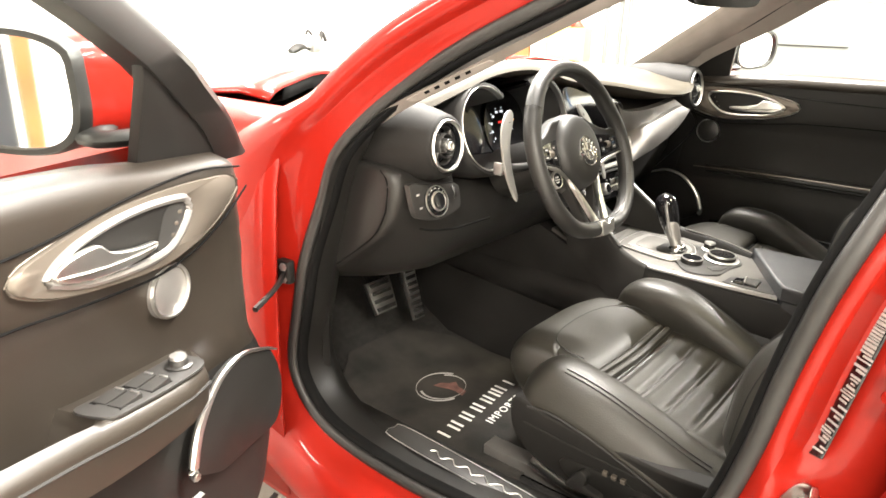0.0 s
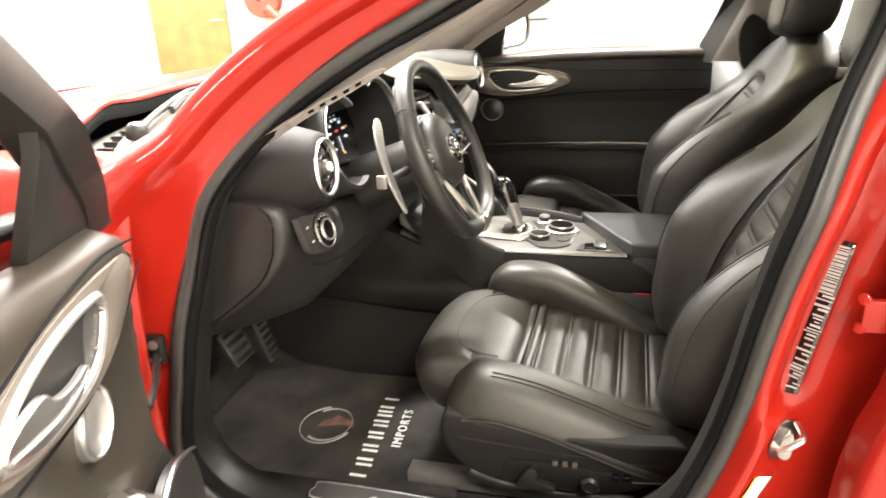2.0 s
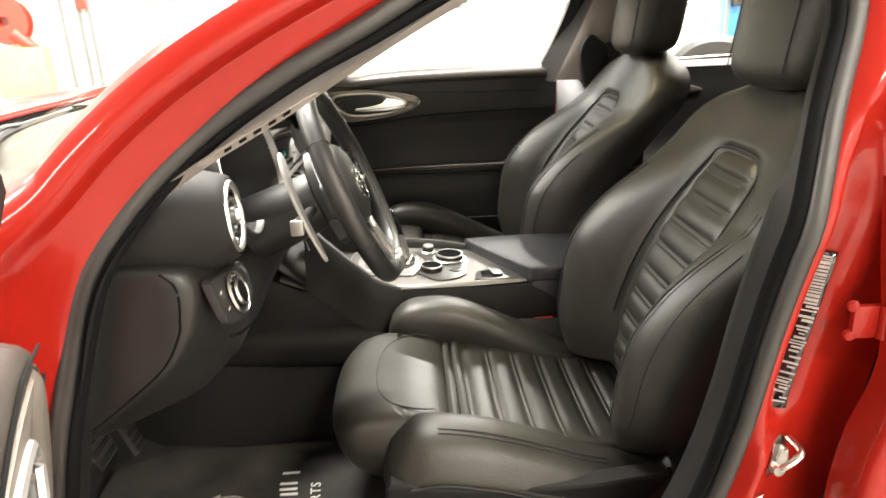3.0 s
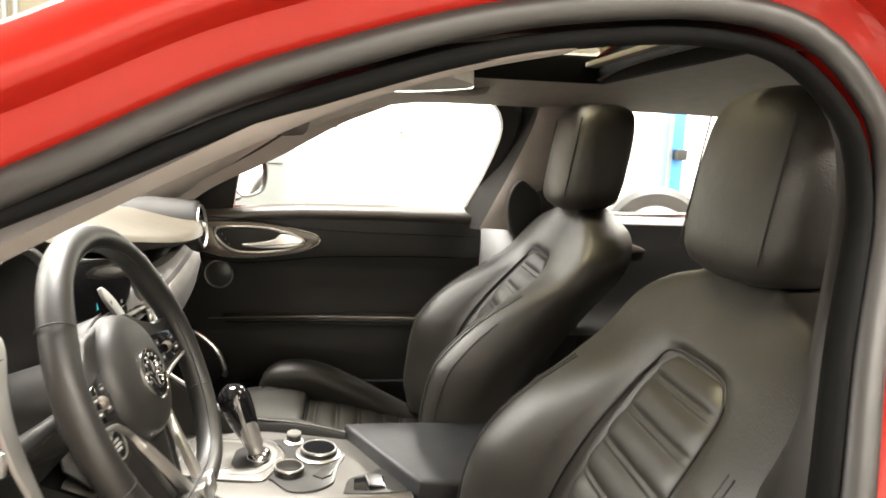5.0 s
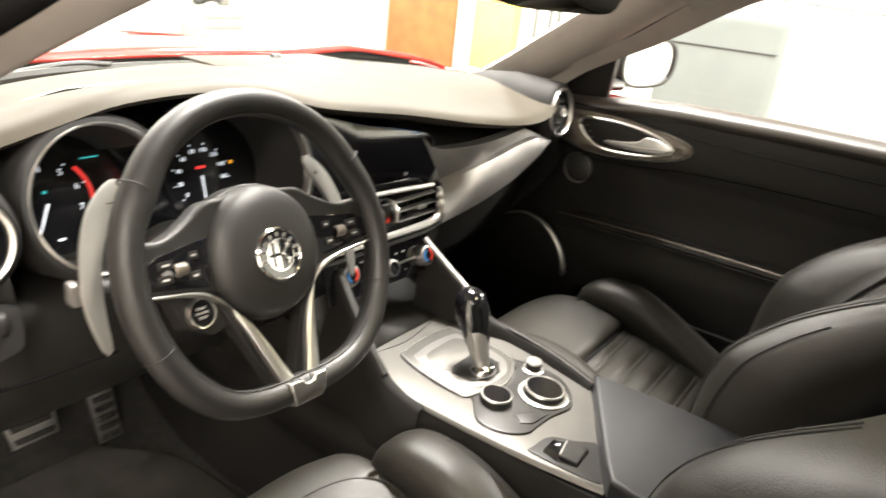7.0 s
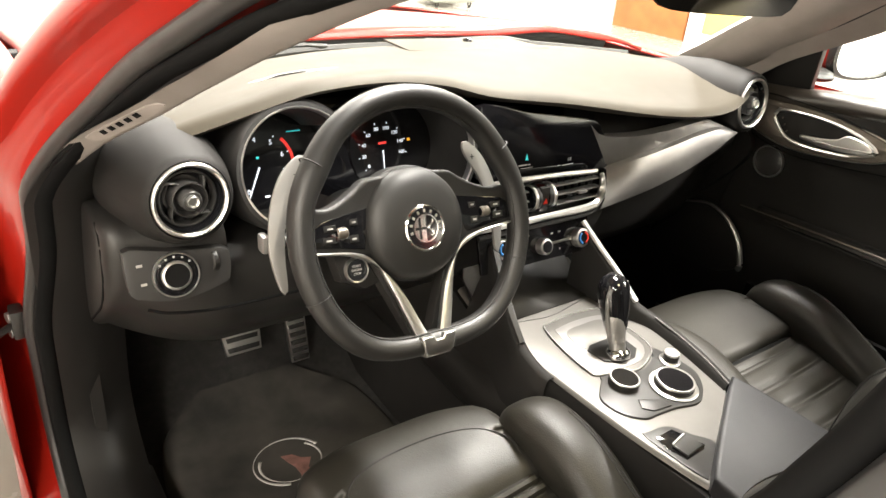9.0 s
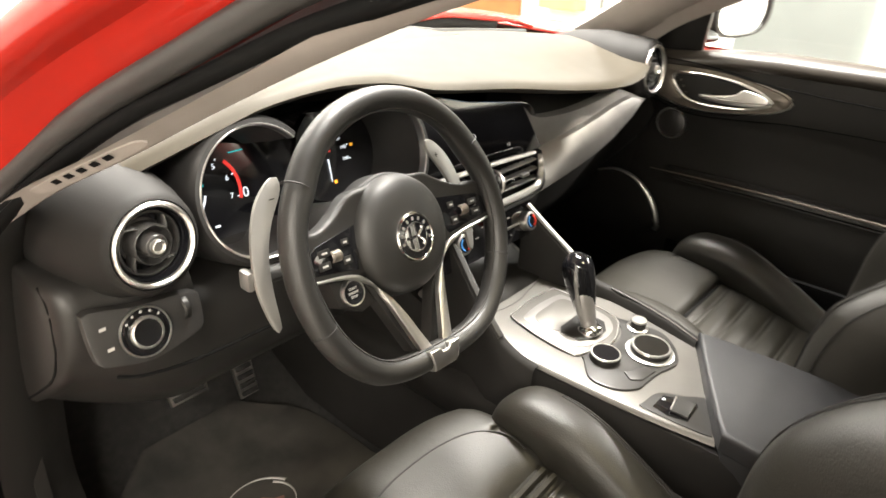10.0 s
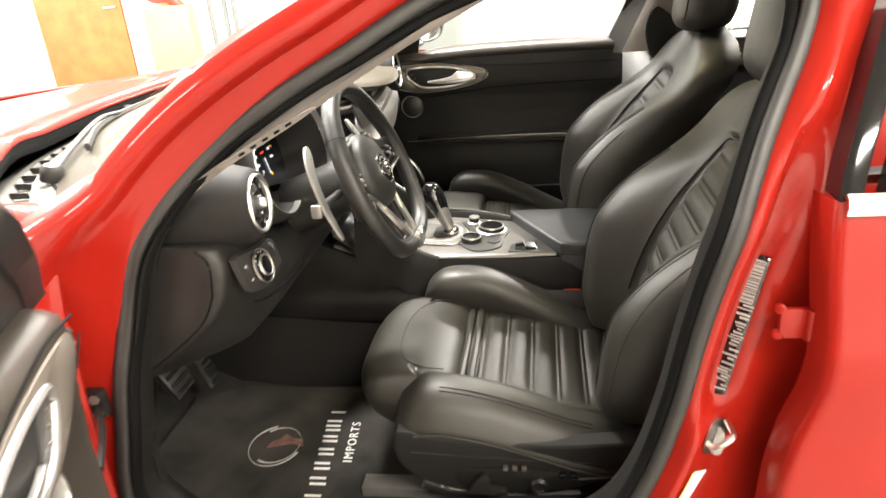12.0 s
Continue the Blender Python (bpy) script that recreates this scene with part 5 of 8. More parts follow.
hz = part("hazard_switch", rbox((0.0025, vent_at(0, 0.769, 0.008)[1], 0.769), (0.022, 0.01, 0.05), 0.003), PANELKEY, dash)
part("hazard_mark", slab([(-0.006, -0.005), (0.006, -0.005), (0, 0.006)], lambda a, b, c: (0.0035 + a, vent_at(0, 0.766, 0.0133)[1] - c, 0.766 + b), 0.001, 0), REDPLASTIC, hz, "red warning triangle")
# climate panel
cl_at = lambda a, b, c: (a, -0.006 - c - 0.35 * (0.70 - b), b)
part("climate_panel", slab([(-0.15, 0.728), (0.135, 0.722), (0.135, 0.645), (-0.15, 0.65)], lambda a, b, c: cl_at(a, b, c - 0.002), 0.006, 0.002), PIANO, dash, "gloss black climate control panel")
for x, z, r in ((-0.103, 0.690, 0.020), (0.003, 0.675, 0.0165), (0.102, 0.674, 0.020)):
    kn = part("climate_knob", lathe([(r, 0), (r, 0.012), (r * 0.93, 0.016), (r * 0.72, 0.017), (0, 0.015)], cl_at(x, z, 0.004), (0, -1, 0.35), 32), SILVER, dash, "silver-rimmed climate knob")
    m = axes((0, -1, 0.35))
    o = Vector(cl_at(x, z, 0.004))
    part("knob_face", lathe([(r * 0.72, 0.0150), (r * 0.72, 0.0176), (0, 0.0178)], o, (0, -1, 0.35), 28), PIANO, kn)
    if r > 0.018:
        for col, lo, hi in ((REDPLASTIC, -70, 70), (BLUE, 110, 250)):
            bm = sheet([[o + m @ Vector((q * math.cos(math.radians(t)), q * math.sin(math.radians(t)), 0.0184)) for q in (r * 0.45, r * 0.66)] for t in np.linspace(lo, hi, 12)])
            part("temperature_mark", bm, col, kn, thick=0.0005)
for x, z, w, h in ((0.032, 0.694, 0.006, 0.004), (0.052, 0.694, 0.006, 0.004), (0.050, 0.662, 0.003, 0.003), (-0.050, 0.686, 0.010, 0.002), (-0.030, 0.700, 0.006, 0.003), (-0.060, 0.702, 0.006, 0.003)):
    part("climate_mark", rbox(cl_at(x, z, 0.0045), (w, 0.001, h), 0.0003), GREYPRINT, dash)
part("climate_strip", rbox((0.05, cl_at(0, 0.676, 0.005)[1], 0.676), (0.07, 0.004, 0.004), 0.001), SILVER, dash)
# light switch panel by the door
lp = ngon2d([(-0.742, 0.800), (-0.735, 0.812), (-0.68, 0.803), (-0.612, 0.795), (-0.602, 0.785), (-0.606, 0.752), (-0.615, 0.745), (-0.675, 0.735), (-0.730, 0.745), (-0.741, 0.755)], 40)
lp_at = lambda a, b, c: (a, 0.013 - c + 0.3 * (b - 0.77) + 0.10 * max(0, -a - 0.69), b)
panel = part("light_panel", slab(lp, lambda a, b, c: lp_at(a, b, c), 0.012, 0.003), RUBBER, dash, "satin black light switch panel")
LK = lp_at(-0.680, 0.771, 0.011)
LA = (-0.03, -1, 0.3)
knob = part("light_knob", lathe([(0.031, 0), (0.031, 0.004), (0.029, 0.005), (0.021, 0.0045), (0.0205, 0.009), (0.018, 0.011), (0.0, 0.0105)], LK, LA, 40), PIANO, dash, "round black light switch", angle=35)
part("knob_ring", lathe([(0.0290, 0.0045), (0.0298, 0.0062), (0.0310, 0.0062), (0.0318, 0.003)], LK, LA, 40), SILVER, knob, "thin silver ring")
part("knob_ring", lathe([(0.0165, 0.0105), (0.0172, 0.0118), (0.0195, 0.0112), (0.0208, 0.008)], LK, LA, 40), SILVER, knob, "thin silver ring")
for k in range(5):
    t = radians(40 + 25 * k)
    part("switch_mark", rbox(Vector(LK) + axes(LA) @ Vector((0.0255 * math.cos(t), 0.0255 * math.sin(t), 0.0052)), (0.003, 0.001, 0.003), 0.0003), GREYPRINT, knob)
for a, b in ((-0.724, 0.790), (-0.722, 0.765)):
    part("switch_mark", rbox(lp_at(a, b, 0.0122), (0.008, 0.001, 0.004), 0.0002), GREYPRINT, panel)
part("dimmer_wheel", lathe([(0.014, -0.005), (0.016, -0.003), (0.016, 0.003), (0.014, 0.005)], lp_at(-0.624, 0.777, 0.004), (1, 0, 0), 24), PLASTIC, dash)

# column shroud and stalks
WC = Vector((-0.386, -0.155, 0.853))
WA = Vector((0, -math.cos(radians(22)), math.sin(radians(22))))
part("column_shroud", lathe([(0.055, 0.0), (0.062, -0.03), (0.066, -0.10), (0.07, -0.17)], WC - WA * 0.035, WA, 32, squash=0.85), PLASTIC, dash, "black steering column shroud")
for s in (-1, 1):
    st = [WC - WA * 0.075 + Vector((s * 0.05, 0, 0)), WC - WA * 0.085 + Vector((s * 0.12, 0, 0.002)), WC - WA * 0.082 + Vector((s * 0.195, 0, 0.012))]
    stalk = part("column_stalk", tube(st, 0.013, 16, 10, flat=0.75, taper=lambda t: 0.7 + 0.5 * t), PLASTIC, dash, "black column stalk")
    part("stalk_tip", rbox(st[2] + Vector((s * 0.004, 0, 0)), (0.011, 0.021, 0.026), 0.005), SATIN, stalk, "silver stalk tip")

# ---- steering wheel ----
wheel = thing("steering_wheel", "black leather flat-bottomed steering wheel with silver spokes", "steering wheel", WC)
TURN = radians(-2.5)
WY0 = WA.cross(Vector((1, 0, 0))).normalized()
WX = Vector((1, 0, 0)) * math.cos(TURN) + WY0 * math.sin(TURN)
WY = WY0 * math.cos(TURN) - Vector((1, 0, 0)) * math.sin(TURN)
wp = lambda a, b, c: WC + WX * (a - 0.002) + WY * b + WA * c
WM = Matrix((WX, WY, WA)).transposed()
rim = [(0, 0.178), (0.070, 0.164), (0.128, 0.123), (0.166, 0.064), (0.178, 0.0), (0.170, -0.056), (0.146, -0.108), (0.108, -0.146), (0.062, -0.162), (0, -0.165)]
rim = rim + [(-a, b) for a, b in rim[-2:0:-1]]
path = spline([wp(a, b, 0) for a, b in rim], 120, True)
fat = lambda a: 1.0 + 0.16 * math.exp(-((a - 32) / 14) ** 2) + 0.16 * math.exp(-((a - 148) / 14) ** 2)
rows = []
for p in path:
    out = (p - WC).normalized()
    ang = math.degrees(math.atan2((p - WC).dot(WY), (p - WC).dot(WX))) % 360
    k = fat(ang)
    rows.append([p + out * (0.0165 * k * math.cos(t) - 0.0025 * (k - 1) * 10) + WA * 0.0178 * math.sin(t) for t in np.linspace(0, 2 * math.pi, 16, endpoint=False)])
part("rim", sheet(rows, close_u=True, close_v=True), RIMHIDE, wheel, "black leather rim", angle=180)
for a in (33, 147, 205, 335, 262, 278):
    i = min(range(120), key=lambda q: abs((math.degrees(math.atan2((path[q] - WC).dot(WY), (path[q] - WC).dot(WX))) - a + 180) % 360 - 180))
    p, q = path[i], path[(i + 1) % 120]
    part("rim_seam", lathe([(0.0176, -0.0011), (0.0189 if a < 180 else 0.0181, 0.0), (0.0176, 0.0011)], p, q - p, 20), STITCH, wheel)
# stitched seam along the inside of the rim
part("rim_stitch", tube([p - (p - WC).normalized() * 0.0150 + WA * 0.0088 for p in path[::3]], 0.0012, 120, 5, closed=True), STITCH, wheel)
# domed round airbag hub
HUBR = 0.0805
hub_rows = [[wp(HUBR * k * math.cos(t), HUBR * k * math.sin(t) + 0.003, c) for t in np.linspace(0, 2 * math.pi, 56, endpoint=False)] for k, c in ((0.93, -0.060), (1.0, -0.050), (1.0, -0.024), (0.985, -0.013), (0.94, -0.004), (0.85, 0.003), (0.70, 0.008), (0.5, 0.011), (0.3, 0.0123), (0.02, 0.0125))]
part("hub", sheet(hub_rows, close_v=True, caps=True), HUBSKIN, wheel, "black padded round airbag hub", angle=180)
part("hub_groove", sheet([[wp(HUBR * k * math.cos(t), HUBR * k * math.sin(t) + 0.003, c) for t in np.linspace(0, 2 * math.pi, 56, endpoint=False)] for k, c in ((0.99, -0.020), (1.018, -0.021), (1.03, -0.028), (1.02, -0.055))], close_v=True), PLASTIC, wheel, angle=180)
badge = part("badge", lathe([(0.0325, 0.0), (0.0325, 0.0035), (0.0305, 0.0052), (0.0290, 0.0046), (0.0284, 0.0036), (0, 0.0036)], wp(0, -0.003, 0.0105), WA, 48), CHROME, wheel, "round chrome and black emblem")
part("emblem_field", lathe([(0.0283, 0.0034), (0.0280, 0.0046), (0.0195, 0.0046), (0.0193, 0.0034)], wp(0, -0.003, 0.0105), WA, 48), PIANO, badge, "black outer emblem ring")
part("emblem_edge", lathe([(0.0193, 0.0036), (0.0198, 0.0056), (0.0183, 0.0056), (0.0180, 0.0036)], wp(0, -0.003, 0.0105), WA, 48), CHROME, badge)
half = [(0.0175 * math.cos(radians(t)), 0.0175 * math.sin(radians(t))) for t in range(-88, 89, 11)]
part("emblem_half", slab([(a + 0.0008, b - 0.003) for a, b in half], lambda a, b, c: wp(a, b, 0.0141 + c), 0.0012, 0), PIANO, badge, "dark half of the emblem")
part("emblem_wave", tube([wp(0.0085 + 0.0045 * math.sin(k * 1.5), -0.0155 + 0.0042 * k, 0.0158) for k in range(7)], 0.0019, 40, 6), CHROME, badge, "bright wavy emblem bar")
part("emblem_bar", rbox(wp(-0.0088, -0.003, 0.0146), (0.0035, 0.030, 0.0012), 0.0004, WM), PIANO, badge)
part("emblem_bar", rbox(wp(-0.0085, -0.003, 0.0148), (0.0165, 0.0035, 0.0012), 0.0004, WM), PIANO, badge)
for k in range(9):
    t = radians(192 - 25.5 * k)
    part("ring_mark", rbox(wp(0.0240 * math.cos(t), -0.003 + 0.0240 * math.sin(t), 0.0153), (0.0046, 0.0036, 0.0008), 0.0003, WM @ Matrix.Rotation(t, 3, "Z")), SILVER, badge)
# side spokes with their switch pads
for s in (-1, 1):
    sp = ngon2d([(s * 0.160, 0.040), (s * 0.135, 0.040), (s * 0.110, 0.048), (s * 0.088, 0.060), (s * 0.068, 0.072), (s * 0.045, 0.074), (s * 0.02, 0.070), (s * 0.03, -0.030), (s * 0.08, -0.031), (s * 0.12, -0.024), (s * 0.166, -0.016), (s * 0.172, 0.01)], 60)
    spoke = part("spoke", slab(sp, lambda a, b, c: wp(a, b, -0.037 + c + 0.012 * min(1, max(0, (abs(a) - 0.08) / 0.07))), 0.024, 0.007, 3), RIMHIDE, wheel, "black side spoke")
    pad = [(s * 0.074, 0.034), (s * 0.146, 0.024), (s * 0.158, 0.016), (s * 0.162, -0.008), (s * 0.12, -0.0145), (s * 0.083, -0.021)]
    pad_c = lambda a: -0.0155 + 0.012 * min(1, max(0, (abs(a) - 0.08) / 0.07))
    part("switch_pad", slab(pad, lambda a, b, c: wp(a, b, pad_c(a) + c), 0.005, 0.0015), PIANO, spoke, "gloss black switch pad")
    for dx, dy, w, h in ((0.098, 0.018, 0.012, 0.009), (0.100, -0.004, 0.014, 0.010), (0.136, 0.014, 0.018, 0.009), (0.139, -0.001, 0.018, 0.009)):
        key = part("wheel_switch", rbox(wp(s * dx, dy, pad_c(dx) + 0.0055), (w, h, 0.002), 0.0008, WM), PLASTIC, spoke)
        part("key_mark", rbox(wp(s * dx, dy, pad_c(dx) + 0.0068), (w * 0.45, h * 0.26, 0.0006), 0.0001, WM), GREYPRINT, key)
    part("scroll_wheel", lathe([(0.006, -0.008), (0.0078, -0.006), (0.0078, 0.006), (0.006, 0.008)], wp(s * 0.118, 0.006, pad_c(0.118) + 0.004), WX, 18), BEZEL, spoke, "grey scroll roller")
    # thin bright line under the pad, widening into the flat V leg
    top = [(0.172, -0.0125), (0.120, -0.0190), (0.096, -0.0240), (0.080, -0.0310), (0.066, -0.0460), (0.052, -0.0800), (0.039, -0.1200), (0.0265, -0.1600)]
    low = [(0.172, -0.0155), (0.120, -0.0240), (0.092, -0.0330), (0.067, -0.0480), (0.047, -0.0680), (0.032, -0.0970), (0.019, -0.1300), (0.0065, -0.1600)]
    tq, lq = spline([(a, b, 0) for a, b in top], 36), spline([(a, b, 0) for a, b in low], 36)
    rows = []
    for k, (u, v) in enumerate(zip(tq, lq)):
        c = pad_c(u.x) + 0.004 + 0.020 * min(1.0, max(0.0, (-0.05 - u.y) / 0.11))
        m = (u + v) / 2
        rows.append([wp(s * u.x, u.y, c - 0.008), wp(s * u.x, u.y, c), wp(s * (u.x * 0.8 + v.x * 0.2), u.y * 0.8 + v.y * 0.2, c + 0.0018), wp(s * m.x, m.y, c + 0.0022), wp(s * (u.x * 0.2 + v.x * 0.8), u.y * 0.2 + v.y * 0.8, c + 0.0018), wp(s * v.x, v.y, c), wp(s * v.x, v.y, c - 0.008)])
    part("spoke_trim", sheet(rows, caps=True), SILVER, wheel, "matt silver spoke trim", angle=50)
    part("leg_backing", slab([(s * 0.083, -0.030), (s * 0.060, -0.078), (s * 0.024, -0.155), (s * 0.008, -0.155), (s * 0.040, -0.075)], lambda a, b, c: wp(a, b, -0.036 + c), 0.020, 0.004), PLASTIC, wheel)
    pd = [(s * 0.132, 0.112), (s * 0.146, 0.110), (s * 0.170, 0.086), (s * 0.188, 0.045), (s * 0.196, -0.005), (s * 0.193, -0.040), (s * 0.186, -0.066), (s * 0.178, -0.064), (s * 0.176, -0.02), (s * 0.170, 0.022), (s * 0.156, 0.058), (s * 0.133, 0.094)]
    part("shift_paddle", slab(ngon2d(pd, 50), lambda a, b, c: wp(a, b, -0.066 + c - 0.05 * (abs(a) - 0.17)), 0.005, 0.0015), PADDLE, wheel, "satin aluminium shift paddle")
    part("paddle_mark", rbox(wp(s * 0.147, 0.088, -0.0595), (0.007, 0.0012, 0.0006), 0.0001, WM), PLASTIC, wheel)
    part("paddle_mark", rbox(wp(s * 0.147, 0.088, -0.0595), (0.0012, 0.007 if s > 0 else 0.0012, 0.0006), 0.0001, WM), PLASTIC, wheel)
clamp = [(-0.0285, -0.152), (-0.0095, -0.152), (-0.0050, -0.1585), (0.0050, -0.1585), (0.0095, -0.152), (0.0285, -0.152), (0.0235, -0.176), (0.020, -0.183), (-0.020, -0.183), (-0.0235, -0.176)]
part("lower_spoke", slab(clamp, lambda a, b, c: wp(a, b, -0.006 + c - 0.7 * max(0, -0.172 - b)), 0.0275, 0.003, 3), SILVER, wheel, "matt silver lower spoke clamp")
start = part("start_button", lathe([(0.0155, -0.01), (0.0155, 0.006), (0.0145, 0.008), (0.0125, 0.008), (0.0120, 0.006), (0, 0.006)], wp(-0.097, -0.047, -0.022), WA, 32), PIANO, wheel, "round engine start button")
part("button_ring", lathe([(0.0150, 0.004), (0.0150, 0.0085), (0.0165, 0.009), (0.0175, 0.007), (0.0175, 0.0)], wp(-0.097, -0.047, -0.022), WA, 32), SILVER, start)
part("start_bracket", slab([(-0.128, -0.022), (-0.07, -0.032), (-0.062, -0.070), (-0.085, -0.076), (-0.118, -0.060)], lambda a, b, c: wp(a, b, -0.045 + c), 0.025, 0.004), PLASTIC, wheel)


def writing(name, text, size, place, material, parent, depth=0.0006, spacing=1.0):
    """Text as a mesh; place maps (a, b, c) of the text's plane to the world."""
    cu = bpy.data.curves.new(name, "FONT")
    cu.body, cu.size, cu.align_x, cu.align_y, cu.extrude, cu.resolution_u, cu.space_character = text, size, "CENTER", "CENTER", depth, 3, spacing
    ob = bpy.data.objects.new(name, cu)
    scene.collection.objects.link(ob)
    bpy.context.view_layer.update()
    me = bpy.data.meshes.new_from_object(ob.evaluated_get(bpy.context.evaluated_depsgraph_get()))
    bpy.data.objects.remove(ob)
    bm = bmesh.new()
    bm.from_mesh(me)
    bpy.data.meshes.remove(me)
    for v in bm.verts:
        v.co = Vector(place(*v.co))
    return part(name, bm, material, parent, flat=True)


for k, word in enumerate(("START", "ENGINE", "STOP")):
    writing("marking", word, 0.0046, lambda a, b, c: wp(-0.097 + a, -0.047 + 0.0052 - 0.0052 * k + b, -0.0152 + c), GREYPRINT, start)



# ---- centre console ----
con = thing("centre_console", "centre console with satin trim, gear lever and armrest", "console", (0.02, -0.4, 0.18))
rows = []
for y, wl, wr, z in ((0.60, -0.17, 0.18, 0.60), (0.10, -0.155, 0.165, 0.60), (0.0, -0.148, 0.165, 0.553), (-0.10, -0.142, 0.165, 0.540), (-0.22, -0.136, 0.158, 0.536), (-0.40, -0.124, 0.134, 0.530), (-0.55, -0.113, 0.130, 0.523), (-0.95, -0.11, 0.13, 0.50), (-0.97, -0.11, 0.13, 0.3)):
    rows.append([Vector((wl - 0.02, y, 0.17)), Vector((wl - 0.012, y, 0.36)), Vector((wl - 0.006, y, z - 0.055)), Vector((wl, y, z - 0.018)), Vector((wl + 0.006, y, z - 0.004)), Vector((wl + 0.05, y, z - 0.006)), Vector((wr - 0.05, y, z - 0.006)), Vector((wr - 0.006, y, z - 0.004)), Vector((wr, y, z - 0.018)), Vector((wr + 0.01, y, 0.36)), Vector((wr + 0.02, y, 0.17))])
part("console_body", sheet(rows), SIDEPLASTIC, con, "black console sides", angle=35)
top_z = lin_of([(-0.75, 0.520), (-0.55, 0.526), (-0.40, 0.533), (-0.22, 0.538), (-0.10, 0.542), (0.0, 0.557), (0.12, 0.61)])
con_at = lambda a, b, c: (a, b, top_z(b) + c)
plate_l = smooth_of([(-0.53, -0.098), (-0.43, -0.116), (-0.35, -0.124), (-0.20, -0.131), (0.05, -0.140)])
plate_r = smooth_of([(-0.53, 0.095), (-0.40, 0.128), (-0.29, 0.150), (-0.20, 0.160), (0.05, 0.163)])
rear_cut = lambda x: -0.392 - 0.56 * (0.128 - x)
ys = np.linspace(0.05, -0.36, 24)
rows = [[Vector(con_at(plate_l(y) + (plate_r(y) - plate_l(y)) * f, y, 0.004 - (0.007 if f == 0 else 0.0015 if f == 0.015 else 0))) for f in (0, 0.015, 0.04, 0.2, 0.4, 0.6, 0.8, 0.98, 1)] for y in ys]
for g in (0.33, 0.66, 1.0):
    row = []
    for f in (0, 0.015, 0.04, 0.2, 0.4, 0.6, 0.8, 0.98, 1):
        x = plate_l(-0.36) + (plate_r(-0.36) - plate_l(-0.36)) * f
        for k in range(3):
            y = -0.36 + (rear_cut(x) + 0.36) * g
            x = plate_l(y) + (plate_r(y) - plate_l(y)) * f
        row.append(Vector(con_at(x, y, 0.004 - (0.007 if f == 0 else 0.0015 if f == 0.015 else 0))))
    rows.append(row)
part("console_plate", sheet(rows), PLATE, con, "satin aluminium console plate", angle=50)
# seam of the front storage lid
part("lid_seam", tube([Vector(con_at(x, -0.078 + 0.02 * abs(x) / 0.14, 0.0042)) for x in (-0.13, -0.07, 0.0, 0.08, 0.158)], 0.0009, 20, 5), DARKPANEL, con)
shift = [(-0.046, -0.108), (-0.030, -0.099), (0.03, -0.094), (0.094, -0.100), (0.106, -0.112), (0.107, -0.19), (0.098, -0.244), (0.070, -0.266), (0.018, -0.281), (-0.046, -0.262), (-0.064, -0.248), (-0.062, -0.18)]
part("shift_surround", slab(ngon2d(shift, 60), lambda a, b, c: con_at(a, b, 0.004 + c), 0.004, 0.002), PLATE, con, "satin gear lever surround")
part("surround_edge", tube([Vector(con_at(a, b, 0.0075)) for a, b in ngon2d(shift, 60)], 0.0015, 60, 6, closed=True, smooth=False), SILVER, con, "bright surround edge")
frame_ = [(-0.034, -0.126), (-0.022, -0.119), (0.03, -0.115), (0.086, -0.123), (0.094, -0.14), (0.091, -0.215), (0.080, -0.245), (0.046, -0.266), (-0.004, -0.264), (-0.040, -0.240), (-0.043, -0.18)]
part("shift_frame", slab(ngon2d(frame_, 60), lambda a, b, c: con_at(a, b, 0.0075 + c), 0.002, 0.001), DARKSATIN, con, "dark satin gate frame")
part("shift_tray", slab(ngon2d([(-0.020, -0.140), (0.03, -0.133), (0.078, -0.140), (0.080, -0.19), (0.062, -0.205), (0.0, -0.200), (-0.026, -0.190)], 40), lambda a, b, c: con_at(a, b, 0.0098 + c), 0.0012, 0.0006), PLATE, con)
part("shift_gate", slab([(-0.026, -0.200), (-0.010, -0.190), (0.045, -0.190), (0.066, -0.206), (0.064, -0.240), (0.040, -0.257), (0.002, -0.256), (-0.022, -0.238)], lambda a, b, c: con_at(a, b, 0.0098 + c), 0.002, 0.001), PLASTIC, con, "black gear gate")
knobs = [(-0.062, -0.270), (-0.050, -0.264), (0.016, -0.287), (0.070, -0.272), (0.098, -0.250), (0.110, -0.285), (0.114, -0.330), (0.098, -0.360), (0.070, -0.384), (0.040, -0.395), (-0.005, -0.384), (-0.044, -0.380), (-0.070, -0.377), (-0.094, -0.354), (-0.103, -0.325), (-0.098, -0.300)]
part("knob_panel", slab(ngon2d(knobs, 70), lambda a, b, c: con_at(a, b, 0.004 + c), 0.0042, 0.002), DARKPANEL, con, "dark grey control panel")
part("panel_key", slab([(-0.048, -0.340), (-0.010, -0.360), (-0.008, -0.378), (-0.046, -0.373), (-0.060, -0.358)], lambda a, b, c: con_at(a, b, 0.0083 + c), 0.0022, 0.0008), DARKPANEL, con, "flat menu key")


